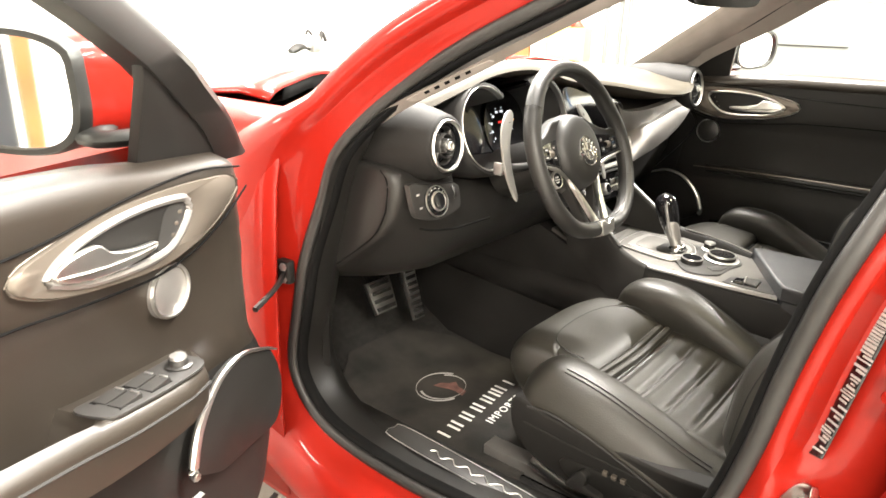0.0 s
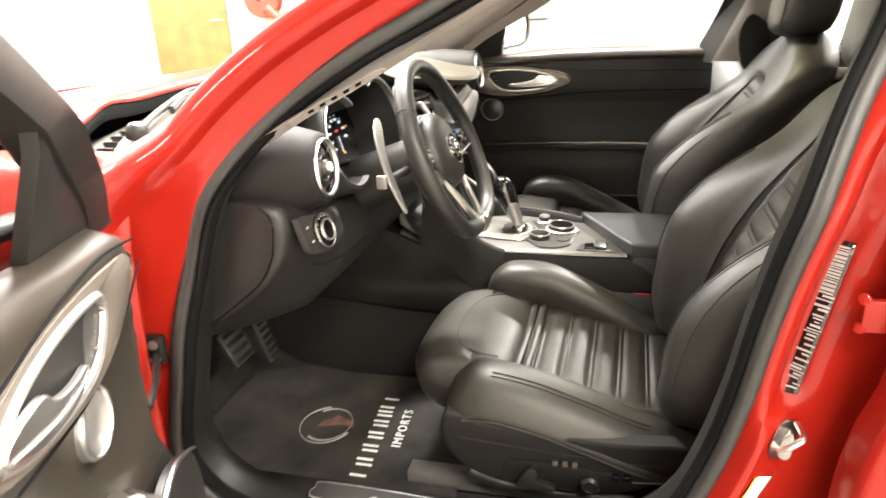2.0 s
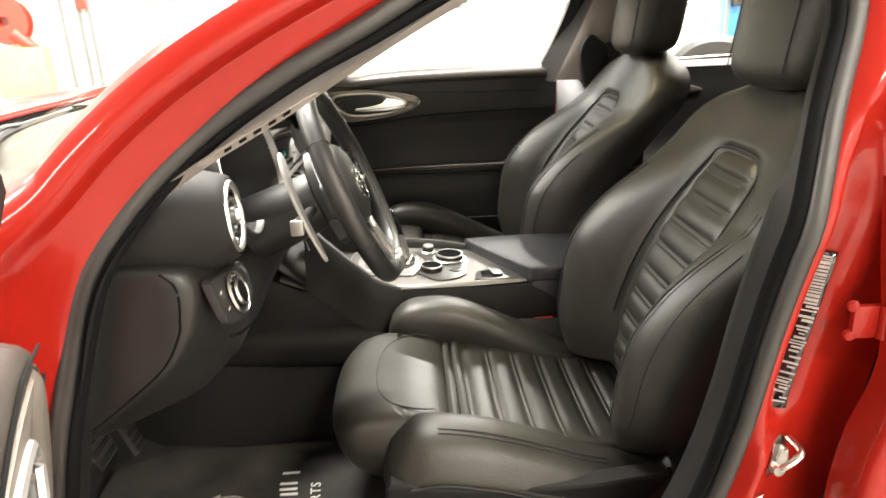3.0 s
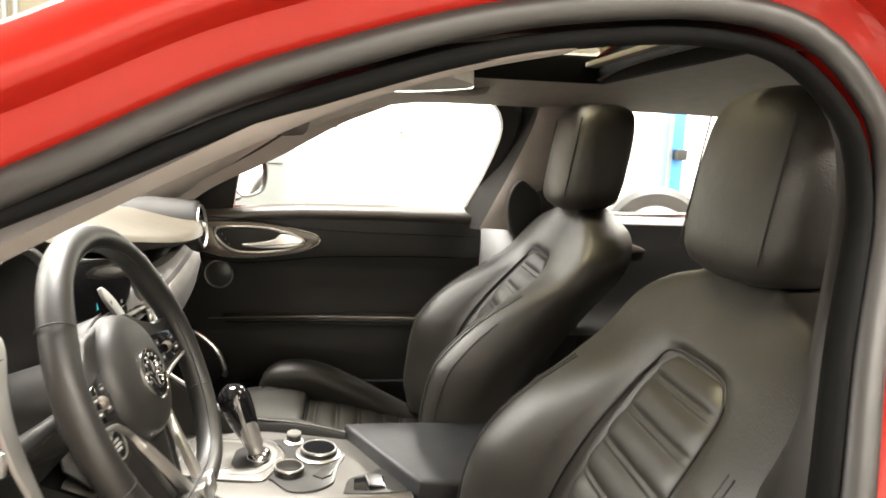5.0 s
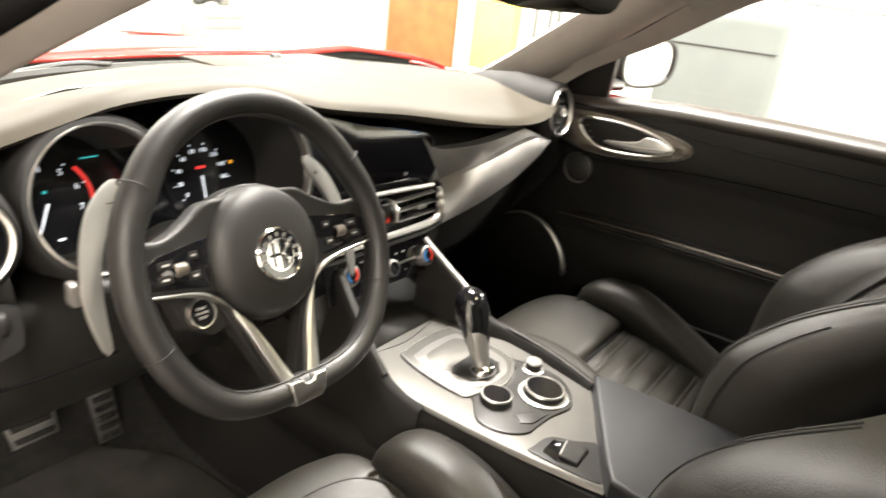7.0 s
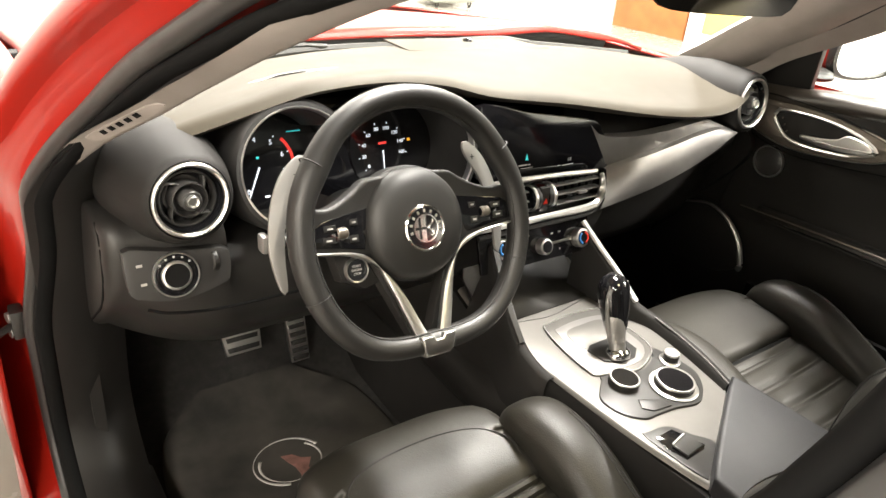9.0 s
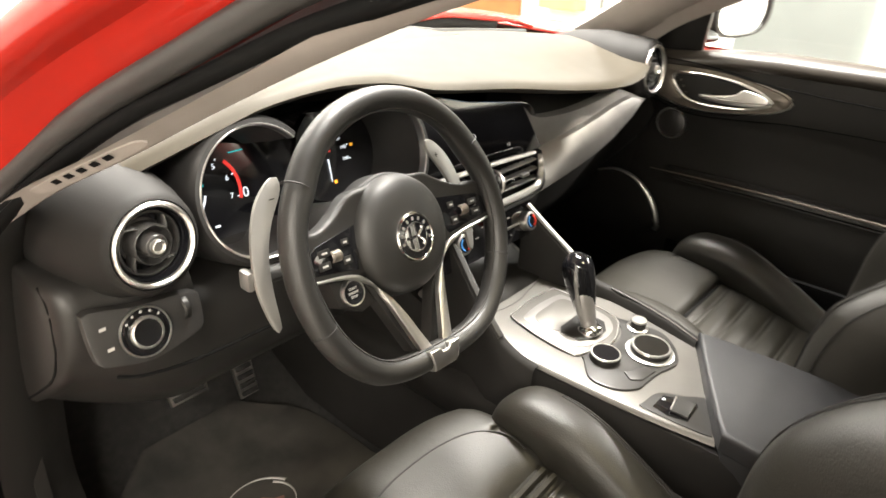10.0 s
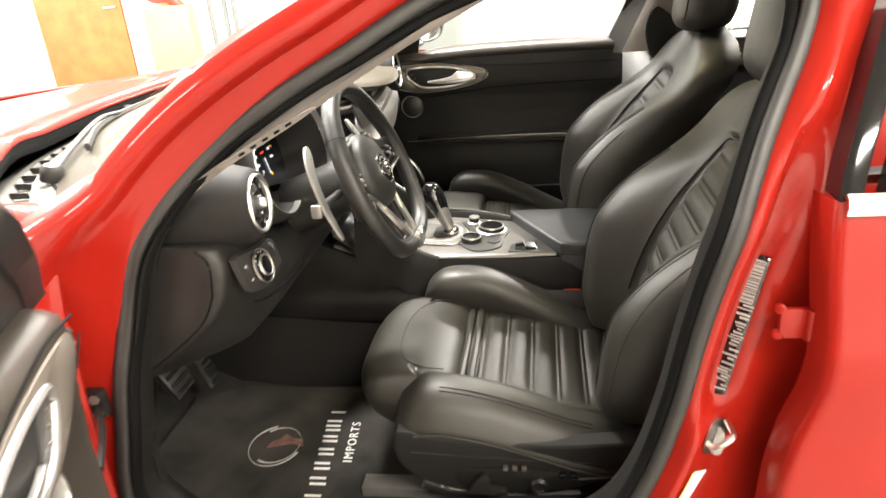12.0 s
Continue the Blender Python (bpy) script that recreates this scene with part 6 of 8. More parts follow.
def dial(name, x, y, r, h, label, face=PIANO, ring=SILVER):
    o = con_at(x, y, 0.008)
    k = part(name, lathe([(r, 0), (r, h * 0.8), (r * 0.96, h), (r * 0.8, h), (0, h * 0.96)], o, (0, -0.06, 1), 40), PLASTIC, con, label)
    part("dial_ring", lathe([(r * 0.88, h * 0.98), (r * 0.90, h * 1.06), (r * 0.98, h * 1.05), (r * 1.01, h * 0.86)], o, (0, -0.06, 1), 40), ring, k, "silver dial ring")
    part("dial_cap", lathe([(r * 0.88, h * 0.98), (r * 0.86, h * 1.03), (0, h * 1.0)], o, (0, -0.06, 1), 36), face, k)
    return k


dial("drive_mode_dial", -0.036, -0.296, 0.0265, 0.0135, "round drive mode dial")
dial("media_dial", 0.038, -0.345, 0.0345, 0.0155, "large black rotary dial")
dial("volume_dial", 0.094, -0.293, 0.0140, 0.019, "small silver volume dial", SILVER)
part("dial_collar", lathe([(0.041, 0), (0.043, 0.003), (0.039, 0.005), (0.034, 0.004)], con_at(0.038, -0.345, 0.0085), (0, -0.06, 1), 40), SILVER, con)
part("dial_collar", lathe([(0.019, 0), (0.020, 0.003), (0.016, 0.005), (0.014, 0.004)], con_at(0.094, -0.293, 0.0080), (0, -0.06, 1), 30), SILVER, con)
stem = lambda t: Vector((0.014 + 0.010 * t, -0.238 + 0.050 * t, 0.548 + 0.128 * t))
lever = part("gear_lever", tube([stem(t) for t in (0.0, 0.2, 0.4, 0.6, 0.72)], 0.0155, 20, 20, taper=lambda t: 1.0 - 0.12 * math.sin(3 * t) + 0.16 * t * t), SATIN, con, "satin silver gear lever stem")
part("lever_grip", tube([stem(t) + Vector((0, 0.003 * t, 0)) for t in (0.24, 0.5, 0.75, 0.95, 1.10)], 0.0255, 34, 22, taper=lambda t: (0.60 + 0.55 * math.sin(math.pi * min(t, 0.8) * 0.66)) * math.sqrt(max(0.03, 1 - max(0.0, (t - 0.74) / 0.26) ** 2))), PIANO, lever, "gloss black lever grip")
part("grip_shell", tube([stem(t) + Vector((-0.004, -0.004 + 0.006 * t, 0)) for t in (0.20, 0.34, 0.48, 0.60, 0.70)], 0.0235, 30, 22, taper=lambda t: 0.66 + 0.34 * t - 0.30 * max(0.0, t - 0.6)), SATIN, lever, "satin silver grip shell")
for q in (-1, 1):
    part("grip_fork", tube([stem(0.30) + Vector((q * 0.0185, 0, 0)), stem(0.55) + Vector((q * 0.0260, -0.004, 0)), stem(0.80) + Vector((q * 0.0275, -0.007, 0)), stem(1.0) + Vector((q * 0.021, -0.010, 0))], 0.0030, 24, 8, flat=1.4), SATIN, lever, "satin silver edge of the grip")
part("lever_collar", lathe([(0.0225, 0), (0.0235, 0.006), (0.021, 0.013), (0.0165, 0.016)], con_at(0.014, -0.238, 0.009), (0.05, 0.3, 1), 32), CHROME, lever, "bright collar")
part("rear_panel", slab(ngon2d([(-0.104, -0.404), (-0.090, -0.399), (-0.052, -0.406), (-0.030, -0.440), (-0.014, -0.470), (-0.078, -0.506), (-0.094, -0.500)], 40), lambda a, b, c: con_at(a, b, 0.0042 + c), 0.0018, 0.0008), DARKPANEL, con, "dark panel round the parking brake switch")
epb = part("parking_switch", slab([(-0.092, -0.414), (-0.054, -0.414), (-0.034, -0.463), (-0.042, -0.468), (-0.086, -0.470), (-0.096, -0.440)], lambda a, b, c: con_at(a, b, 0.006 + c), 0.0012, 0.0005), PIANO, con, "black parking brake recess")
part("switch_key", slab([(-0.052, -0.434), (-0.040, -0.464), (-0.082, -0.467), (-0.087, -0.441)], lambda a, b, c: con_at(a, b, 0.0072 + c + 0.10 * max(0, b + 0.467)), 0.0035, 0.0012), DARKPANEL, epb, "grey parking brake key")
part("key_edge", tube([Vector(con_at(-0.053, -0.435, 0.0145)), Vector(con_at(-0.070, -0.438, 0.0148)), Vector(con_at(-0.087, -0.441, 0.0142))], 0.0016, 12, 6), SILVER, epb, "bright key edge")
arm = [(0.134, -0.392), (0.10, -0.408), (0.0, -0.462), (-0.08, -0.507), (-0.112, -0.528), (-0.120, -0.60), (-0.120, -0.92), (-0.09, -0.95), (0.10, -0.95), (0.138, -0.92), (0.142, -0.55), (0.140, -0.43)]
part("armrest", slab(arm, lambda a, b, c: (a, b, 0.532 + c - 0.015 * max(0, -b - 0.75)), 0.032, 0.009, 4), ARMSKIN, con, "dark blue-grey leather armrest lid")
part("armrest_base", slab([(a * 0.985, b) for a, b in arm], lambda a, b, c: (a, b - 0.005, 0.47 + c), 0.059, 0.003), ARMSKIN, con, "dark armrest box")
for s in (1, -1):
    line = [(s * 0.118, -0.012, 0.704), (s * 0.130, -0.055, 0.665), (s * 0.144, -0.105, 0.622), (s * 0.152, -0.155, 0.580)] + ([(0.166, -0.20, 0.566), (0.158, -0.27, 0.562), (0.146, -0.33, 0.558), (0.131, -0.395, 0.549)] if s > 0 else [(-0.146, -0.195, 0.556), (-0.136, -0.222, 0.542)])
    # near strut is drawn black: its shade is put into the colour
    part("console_strut", tube(line[:4] if s > 0 else line[:4], 0.0075, 30, 8, flat=0.7), SATIN if s > 0 else PLASTIC, con, "satin silver console strut" if s > 0 else "satin console strut darkened to black for its shaded side")
    # upright side wall under the strut and, on the far side, the padded rail beside the plate
    top = spline(line, 30)
    rows = []
    for q in top:
        low = max(0.36, q.z - 0.14) if s < 0 else 0.36
        rows.append([Vector((q.x - s * 0.016, q.y, top_z(min(q.y, 0.1)) + 0.001)), Vector((q.x - s * 0.012, q.y, q.z - 0.006)), Vector((q.x - s * 0.006, q.y, q.z)), Vector((q.x + s * 0.004, q.y, q.z)), Vector((q.x + s * 0.010, q.y, q.z - 0.006)), Vector((q.x + s * 0.014, q.y, q.z - 0.05)), Vector((s * 0.168, q.y, low))])
    part("console_rail" if s > 0 else "console_cheek", sheet(rows), SIDEPLASTIC, con, "black padded console rail" if s > 0 else "black console cheek", angle=60)
# bright tube draws the highlight along the rail's top edge
part("rail_highlight", tube([Vector(p) + Vector((-0.006, 0, 0.0005)) for p in ((0.166, -0.20, 0.566), (0.158, -0.27, 0.562), (0.146, -0.33, 0.558), (0.131, -0.395, 0.549))], 0.0014, 20, 6), DARKSATIN, con)
for s in (-1, 1):
    part("console_ledge", sheet([[Vector((s * a, y, z + dz)) for a, z in ((0.150, 0.470), (0.172, 0.455), (0.182, 0.43), (0.180, 0.395), (0.165, 0.372), (0.148, 0.365))] for y, dz in ((0.55, 0.03), (0.30, 0.015), (0.05, 0.0), (-0.25, -0.012), (-0.55, -0.02), (-0.80, -0.03))]), SIDEPLASTIC, con, "black side ledge of the console", angle=50)
part("storage_tray", sheet([[Vector((x, y, z)) for x in (-0.13, 0.0, 0.14)] for y, z in ((0.06, 0.68), (0.05, 0.60), (0.0, 0.565), (-0.06, 0.552))]), PLASTIC, con, "dark storage tray", thick=0.006)


# ---- front seats ----
def pleats(d, step):
    """Relief of the stitched cross ribs at d metres along the cover: soft pads parted by twin grooves."""
    q = abs((d / step) % 1.0 - 0.5)
    m = (0.5 - q) * step
    return 0.009 * (1 - math.exp(-(m / 0.011) ** 2)) + 0.0045 * math.exp(-(m / 0.0032) ** 2) - 0.006


def seat(cx, name, label, driver):
    s = thing(name, label, "car seat", (cx, -0.5, 0.18), "front seats")
    # the passenger's seat stands a little further forward
    ahead = lambda z: 0.0 if driver else 0.033 * min(1.0, max(0.0, (0.86 - z) / 0.2))
    P = lambda x, y, z: Vector((cx + x, y + ahead(z), z + (0.0 if driver else 0.013)))
    outer = -1 if driver else 0
    # insert of the cushion with cross ribs
    prof = spline([(-0.300, 0.430, 0), (-0.38, 0.426, 0), (-0.48, 0.405, 0), (-0.60, 0.378, 0), (-0.70, 0.362, 0)], 260)
    rows = []
    for q in prof:
        d = -0.31 - q.x
        rib = pleats(d + 0.02, 0.056)
        rows.append([P(x, q.x, q.y + rib * (1 - min(1.0, abs(x) / 0.165) ** 6) + 0.006 * (abs(x) / 0.16) ** 4) for x in np.linspace(-0.178, 0.178, 19)])
    part("cushion_insert", sheet(rows), PERF, s, "ribbed perforated leather seat insert", angle=180, thick=0.02, even=-1)
    # thigh extension at the front: one closed pad
    rows = []
    loop = [(-0.310, 0.415), (-0.300, 0.436), (-0.275, 0.452), (-0.22, 0.464), (-0.16, 0.464), (-0.12, 0.452), (-0.098, 0.425), (-0.098, 0.390), (-0.115, 0.355), (-0.155, 0.335), (-0.25, 0.335), (-0.305, 0.36)]
    if not driver:
        loop = [(-0.318, 0.400), (-0.316, 0.440), (-0.304, 0.455), (-0.26, 0.463), (-0.20, 0.468), (-0.15, 0.464), (-0.115, 0.450), (-0.097, 0.425), (-0.098, 0.390), (-0.115, 0.355), (-0.155, 0.335), (-0.25, 0.335), (-0.312, 0.36)]
    loop = ngon2d(loop, 48)
    for i in range(33):
        f = i / 32 * 2 - 1
        e = abs(f)
        k = math.sqrt(max(0.0, 1 - max(0.0, (e - 0.80) / 0.20) ** 2.2))
        k = max(k, 0.04)
        w = 0.198 * f
        rows.append([P(w, -0.225 + (a + 0.225) * (1.12 if a > -0.225 else 1.0) * (0.55 + 0.45 * k) - 0.055 * e ** 3.2 * (1 if a > -0.2 else 0.2), 0.395 + (b - 0.395) * k + 0.010 * e ** 2) for a, b in loop])
    part("thigh_support", sheet(rows, close_v=True, caps=True), LEATHER, s, "smooth leather front of the cushion", angle=180)
    top = lambda x, y: 0.4655 + 0.010 * (abs(x) / 0.198) ** 2 - 0.9 * max(0, -0.235 - y) ** 1.6
    arc = [(-0.148, -0.278), (-0.150, -0.24), (-0.118, -0.195), (-0.05, -0.172), (0.05, -0.172), (0.118, -0.195), (0.150, -0.24), (0.148, -0.278)]
    part("panel_seam", tube([P(x, y, top(x, y)) for x, y in arc], 0.0016, 60, 6), STITCH, s)
    if not driver:
        # matt black tube fills in the shade of the gap behind the pad
        part("pad_gap_shade", tube([P(-0.172, -0.322, 0.432), P(0, -0.322, 0.428), P(0.172, -0.322, 0.432)], 0.006, 16, 8), VOID, s)
    for y in (-0.312, -0.332) if driver else ():
        part("cover_fold", tube([P(-0.15, y, 0.440), P(0, y, 0.431), P(0.15, y, 0.440)], 0.009, 16, 8), LEATHER, s)
    # side bolsters of the cushion
    for k in (-1, 1):
        low = k == outer
        ctr = spline([(0.203, -0.185, 0.432), (0.212, -0.205, 0.457), (0.216, -0.26, 0.471), (0.216, -0.35, 0.462), (0.214, -0.46, 0.412), (0.21, -0.58, 0.350), (0.205, -0.70, 0.310)], 44)
        if low:
            ctr = spline([(0.200, -0.180, 0.380), (0.208, -0.203, 0.404), (0.213, -0.26, 0.424), (0.214, -0.36, 0.409), (0.213, -0.46, 0.376), (0.211, -0.56, 0.340), (0.205, -0.70, 0.310)], 44)
        rows = []
        for i, c in enumerate(ctr):
            t = i / 43
            g = math.sqrt(max(0.0, 1 - (1 - min(t / 0.18, 1)) ** 2.4)) * (1 - 0.35 * max(0, (t - 0.8) / 0.2))
            w, h = (0.056 if low else 0.060) * max(g, 0.06), (0.060 if low else 0.070) * max(g, 0.06)
            row = []
            for a in np.linspace(0, 2 * math.pi, 26, endpoint=False):
                ca, sa = math.cos(a), math.sin(a)
                ex = abs(ca) ** (0.85 if sa > 0 else 0.55) * (1 if ca > 0 else -1)
                ez = abs(sa) ** 0.85 * (1 if sa > 0 else -1)
                row.append(P(k * (c.x + w * ex - (0.022 if low else 0.014) * ez), c.y, c.z + h * ez * (0.85 if ez > 0 else 0.62 if low else 1.3)))
            rows.append(row)
        if low:
            part("side_piping", tube([P(k * (c.x + 0.066), c.y, c.z - 0.024) for c in ctr[5:43:4]], 0.0024, 40, 6), STITCH, s)
        part("cushion_bolster", sheet(rows, close_v=True, caps=True), LEATHER, s, "padded leather cushion bolster", angle=180)
        for deg in (66, 57):
            ca, sa = math.cos(radians(deg)) ** 0.85, math.sin(radians(deg)) ** 0.85
            w, h, tip = (0.056, 0.060, 0.022) if low else (0.060, 0.070, 0.014)
            line = [P(k * (c.x + w * ca - tip * sa), c.y, c.z + h * sa * 0.85 + 0.0006) for c in ctr[9:36:3]]
            part("bolster_seam", tube(line, 0.0014, 50, 6), STITCH, s)
    # side valance with controls
    for k in (-1, 1):
        val = ngon2d([(-0.196, 0.402), (-0.28, 0.393), (-0.36, 0.385), (-0.51, 0.378), (-0.63, 0.388), (-0.668, 0.384), (-0.644, 0.350), (-0.60, 0.308), (-0.545, 0.268), (-0.464, 0.248), (-0.36, 0.250), (-0.295, 0.258), (-0.223, 0.284), (-0.188, 0.335)], 70)
        lean_in = lambda a, b: 0.10 * (b - 0.33) - 0.05 * max(0, a + 0.26)
        v = part("seat_valance", slab(val, lambda a, b, c: P(k * (0.236 + c + lean_in(a, b)), a, b), 0.036, 0.009, 3), SIDEPLASTIC, s, "black plastic seat valance")
        edge = [P(k * (0.255 + 0.10 * (b - 0.3)), a, b) for a, b in ((-0.235, 0.262), (-0.30, 0.238), (-0.40, 0.228), (-0.55, 0.235))]
        part("valance_edge", tube(edge, 0.010, 20, 8, flat=1.3), SILVER, v, "grey lower edge")
        if driver and k < 0:
            face = 0.272
            part("valance_crease", tube([P(-(face + lean_in(a, b) - 0.001), a, b) for a, b in ((-0.22, 0.352), (-0.36, 0.344), (-0.50, 0.338), (-0.60, 0.336))], 0.0022, 30, 6), SIDEPLASTIC, v)
            pn = ngon2d([(-0.315, 0.312), (-0.40, 0.318), (-0.50, 0.312), (-0.60, 0.312), (-0.575, 0.292), (-0.52, 0.268), (-0.44, 0.262), (-0.34, 0.270), (-0.312, 0.285)], 40)
            part("control_panel", slab(pn, lambda a, b, c: P(-(face + lean_in(a, b) + c), a, b), 0.003, 0.001), PLASTIC, v, "satin black seat control panel")
            part("seat_slider", slab(ngon2d([(-0.348, 0.300), (-0.362, 0.312), (-0.376, 0.300), (-0.372, 0.282), (-0.402, 0.274), (-0.402, 0.264), (-0.335, 0.266), (-0.335, 0.276)], 30), lambda a, b, c: P(-(face + c), a, b), 0.016, 0.004), PLASTIC, v, "black seat slide switch")
            part("lumbar_switch", lathe([(0.018, 0), (0.018, 0.008), (0.013, 0.013), (0.011, 0.008), (0, 0.008)], P(-face, -0.470, 0.283), (-1, 0, 0), 28), PLASTIC, v, "round lumbar switch")
            for q in (-0.405, -0.423, -0.441):
                part("memory_button", rbox(P(-face - 0.003, q, 0.322), (0.008, 0.010, 0.010), 0.002), BEZEL, v, "grey memory button")
            for q in (-0.515, -0.535):
                part("lumbar_rocker", rbox(P(-face - 0.003, q, 0.308), (0.010, 0.015, 0.012), 0.004), PIANO, v)
            part("panel_strip", tube([P(-face - 0.004, -0.545, 0.300), P(-face - 0.004, -0.60, 0.306)], 0.0018, 6, 6), BEZEL, v)
        part("seat_rail", rbox(P(k * 0.2, -0.42, 0.200), (0.045, 0.66, 0.03), 0.004), DARKSATIN, s, "steel seat rail")
    part("seat_base", rbox(P(0, -0.47, 0.30), (0.44, 0.46, 0.12), 0.02), PLASTIC, s)
    # backrest: cross-sections up the back with wrapped bolsters
    lean = spline([(-0.640, 0.40, 0), (-0.658, 0.50, 0), (-0.700, 0.62, 0), (-0.760, 0.74, 0), (-0.838, 0.86, 0), (-0.900, 0.955, 0), (-0.925, 0.992, 0)], 110)
    hw = smooth_of([(0.38, 0.225), (0.46, 0.262), (0.60, 0.272), (0.72, 0.272), (0.80, 0.270), (0.86, 0.276), (0.90, 0.270), (0.93, 0.242), (0.955, 0.194), (0.975, 0.130), (0.986, 0.100), (0.992, 0.080)])
    ex = smooth_of([(0.38, 0.040), (0.46, 0.070), (0.54, 0.086), (0.60, 0.100), (0.66, 0.107), (0.71, 0.099), (0.755, 0.080), (0.805, 0.044), (0.845, 0.012), (0.89, 0.0), (0.992, 0.0)])
    dp_ = smooth_of([(0.38, 0.09), (0.6, 0.125), (0.85, 0.140), (0.95, 0.120), (0.992, 0.075)])
    inn = smooth_of([(0.38, 0.120), (0.60, 0.124), (0.72, 0.116), (0.80, 0.104), (0.845, 0.092), (0.872, 0.064), (0.90, 0.05), (0.992, 0.05)])
    sink = lin_of([(0.38, 0.034), (0.80, 0.024), (0.872, 0.018), (0.890, 0.005), (0.992, 0.004)])
    lean_y = lin_of([(q.y, q.x) for q in lean])
    aside = 0.022 if driver else 0.0
    rows = []
    for q in lean:
        z, y = q.y, q.x
        W, E, D, I, K = hw(z), ex(z), dp_(z), inn(z) - aside, sink(z)
        half = [(0.0, -K), (I * 0.8, -K), (I, -K * 0.85), (I + (W - I) * 0.10, -K * 0.4 + E * 0.30), (I + (W - I) * 0.28, E * 0.74), (I + (W - I) * 0.46, E * 0.95), (I + (W - I) * 0.60, E), (I + (W - I) * 0.78, E * 0.92 - 0.003), (I + (W - I) * 0.92, E * 0.66 - 0.008), (W, E * 0.15 - 0.02), (W * 0.99, -D * 0.5), (W * 0.92, -D * 0.88), (W * 0.6, -D), (0.0, -D * 1.02)]
        other = half
        if driver:
            # the door-side bolster ends lower
            I += 2 * aside
            E = max(0.0, min(E, ex(min(z + 0.04, 0.99)) + lean_y(min(z + 0.04, 0.99)) - y))
            other = [(0.0, -K), (I * 0.8, -K), (I, -K * 0.85), (I + (W - I) * 0.10, -K * 0.4 + E * 0.30), (I + (W - I) * 0.28, E * 0.74), (I + (W - I) * 0.46, E * 0.95), (I + (W - I) * 0.60, E), (I + (W - I) * 0.78, E * 0.92 - 0.003), (I + (W - I) * 0.92, E * 0.66 - 0.008)] + half[9:]
        rows.append([P(a, y + b, z) for a, b in half] + [P(-a, y + b, z) for a, b in other[-2:0:-1]])
    part("backrest", sheet(rows, close_v=True, caps=True), LEATHER, s, "black leather backrest with deep bolsters", angle=180)
    fine = spline([(q.x, q.y, 0) for q in lean], 330)
    rows = []
    z1 = 0.872
    for q in fine:
        if not 0.42 < q.y < z1:
            continue
        rib = pleats(q.y - 0.43, 0.050) * min(1.0, max(0.0, (z1 - 0.012 - q.y) / 0.012))
        w = inn(q.y) * 0.98
        t = max(0.0, (q.y - (z1 - 0.016)) / 0.016)
        rows.append([P(x * w - aside, q.x - min(sink(q.y), 0.036) + 0.008 + rib * (1 - abs(x) ** 8) - 0.012 * abs(x) ** 10 - 0.020 * t ** 3, q.y) for x in np.linspace(-1, 1, 17)])
    part("back_insert", sheet(rows), PERF, s, "ribbed perforated leather back insert", angle=180)
    welt = [P(k * (inn(z) + 0.004) - aside, y - sink(z) * 0.75 + ex(z) * 0.12 + 0.002, z) for k, span in ((-1, lean[20:88:6]), (1, lean[20:88:6][::-1])) for y, z in [(q.x, q.y) for q in span]]
    part("insert_welt", tube(welt, 0.0022, 90, 6), STITCH, s)
    for k in (-1, 1):
        for f_ in (0.60, 0.67):
            ridge = (lambda z: max(0.0, min(ex(z), ex(min(z + 0.04, 0.99)) + lean_y(min(z + 0.04, 0.99)) - lean_y(z)))) if driver and k < 0 else ex
            line = [P(k * (inn(z) + (hw(z) - inn(z)) * f_), y + ridge(z) * (1 if f_ < 0.65 else 0.975) + 0.0004, z) for y, z in [(q.x, q.y) for q in lean[8:76:6]]]
            part("back_seam", tube(line, 0.0012, 60, 6), STITCH, s)
        line = [P(k * (inn(z) + (hw(z) - inn(z)) * 0.88), y + ridge(z) * 0.75 - 0.004, z) for y, z in [(q.x, q.y) for q in lean[10:70:6]]]
        part("back_seam", tube(line, 0.0012, 60, 6), STITCH, s)
    # headrest
    HY, HZ = -0.935, 1.110
    oval = ngon2d([(-0.126, 0.02), (-0.124, 0.10), (-0.106, 0.160), (-0.055, 0.184), (0.055, 0.184), (0.106, 0.160), (0.124, 0.10), (0.126, 0.02), (0.118, -0.040), (0.07, -0.062), (-0.07, -0.062), (-0.118, -0.040)], 44)
    hr = []
    front_side = [(k, -0.010 + 0.052 * (1 - k ** 7) ** 0.5) for k in (0.02, 0.25, 0.45, 0.62, 0.75, 0.85, 0.92, 0.97, 0.995)]
    for k, d in front_side + [(1.0, -0.025), (0.995, -0.045), (0.96, -0.068), (0.90, -0.082), (0.75, -0.092), (0.5, -0.096), (0.25, -0.097), (0.02, -0.097)]:
        hr.append([P(a * k, HY + d - 0.16 * (b - 0.07) * k + 0.014 * (1 - (a * k / 0.126) ** 2) * (1 if d > -0.02 else 0), HZ + (b - 0.07) * k + 0.01) for a, b in oval])
    part("headrest", sheet(hr, close_v=True, caps=True), LEATHER, s, "padded black leather headrest", angle=180)
    for k in (-1, 1):
        part("headrest_seam", tube([P(k * 0.099, HY + 0.0435 - 0.16 * (z - HZ - 0.01), z) for z in (HZ - 0.09, HZ - 0.03, HZ + 0.03, HZ + 0.09)], 0.0014, 24, 6), STITCH, s)
        part("headrest_post", tube([P(k * 0.065, HY - 0.022, 0.96), P(k * 0.065, HY - 0.030, HZ - 0.06)], 0.006, 8, 10), CHROME, s, "chrome headrest post")
        part("post_sleeve", lathe([(0.018, 0), (0.018, 0.008), (0.009, 0.012)], P(k * 0.065, HY - 0.02, 0.985), (0, -0.1, 1), 16), PLASTIC, s)
    return s


seat(-0.387, "driver_seat", "black leather driver's seat with ribbed insert", True)
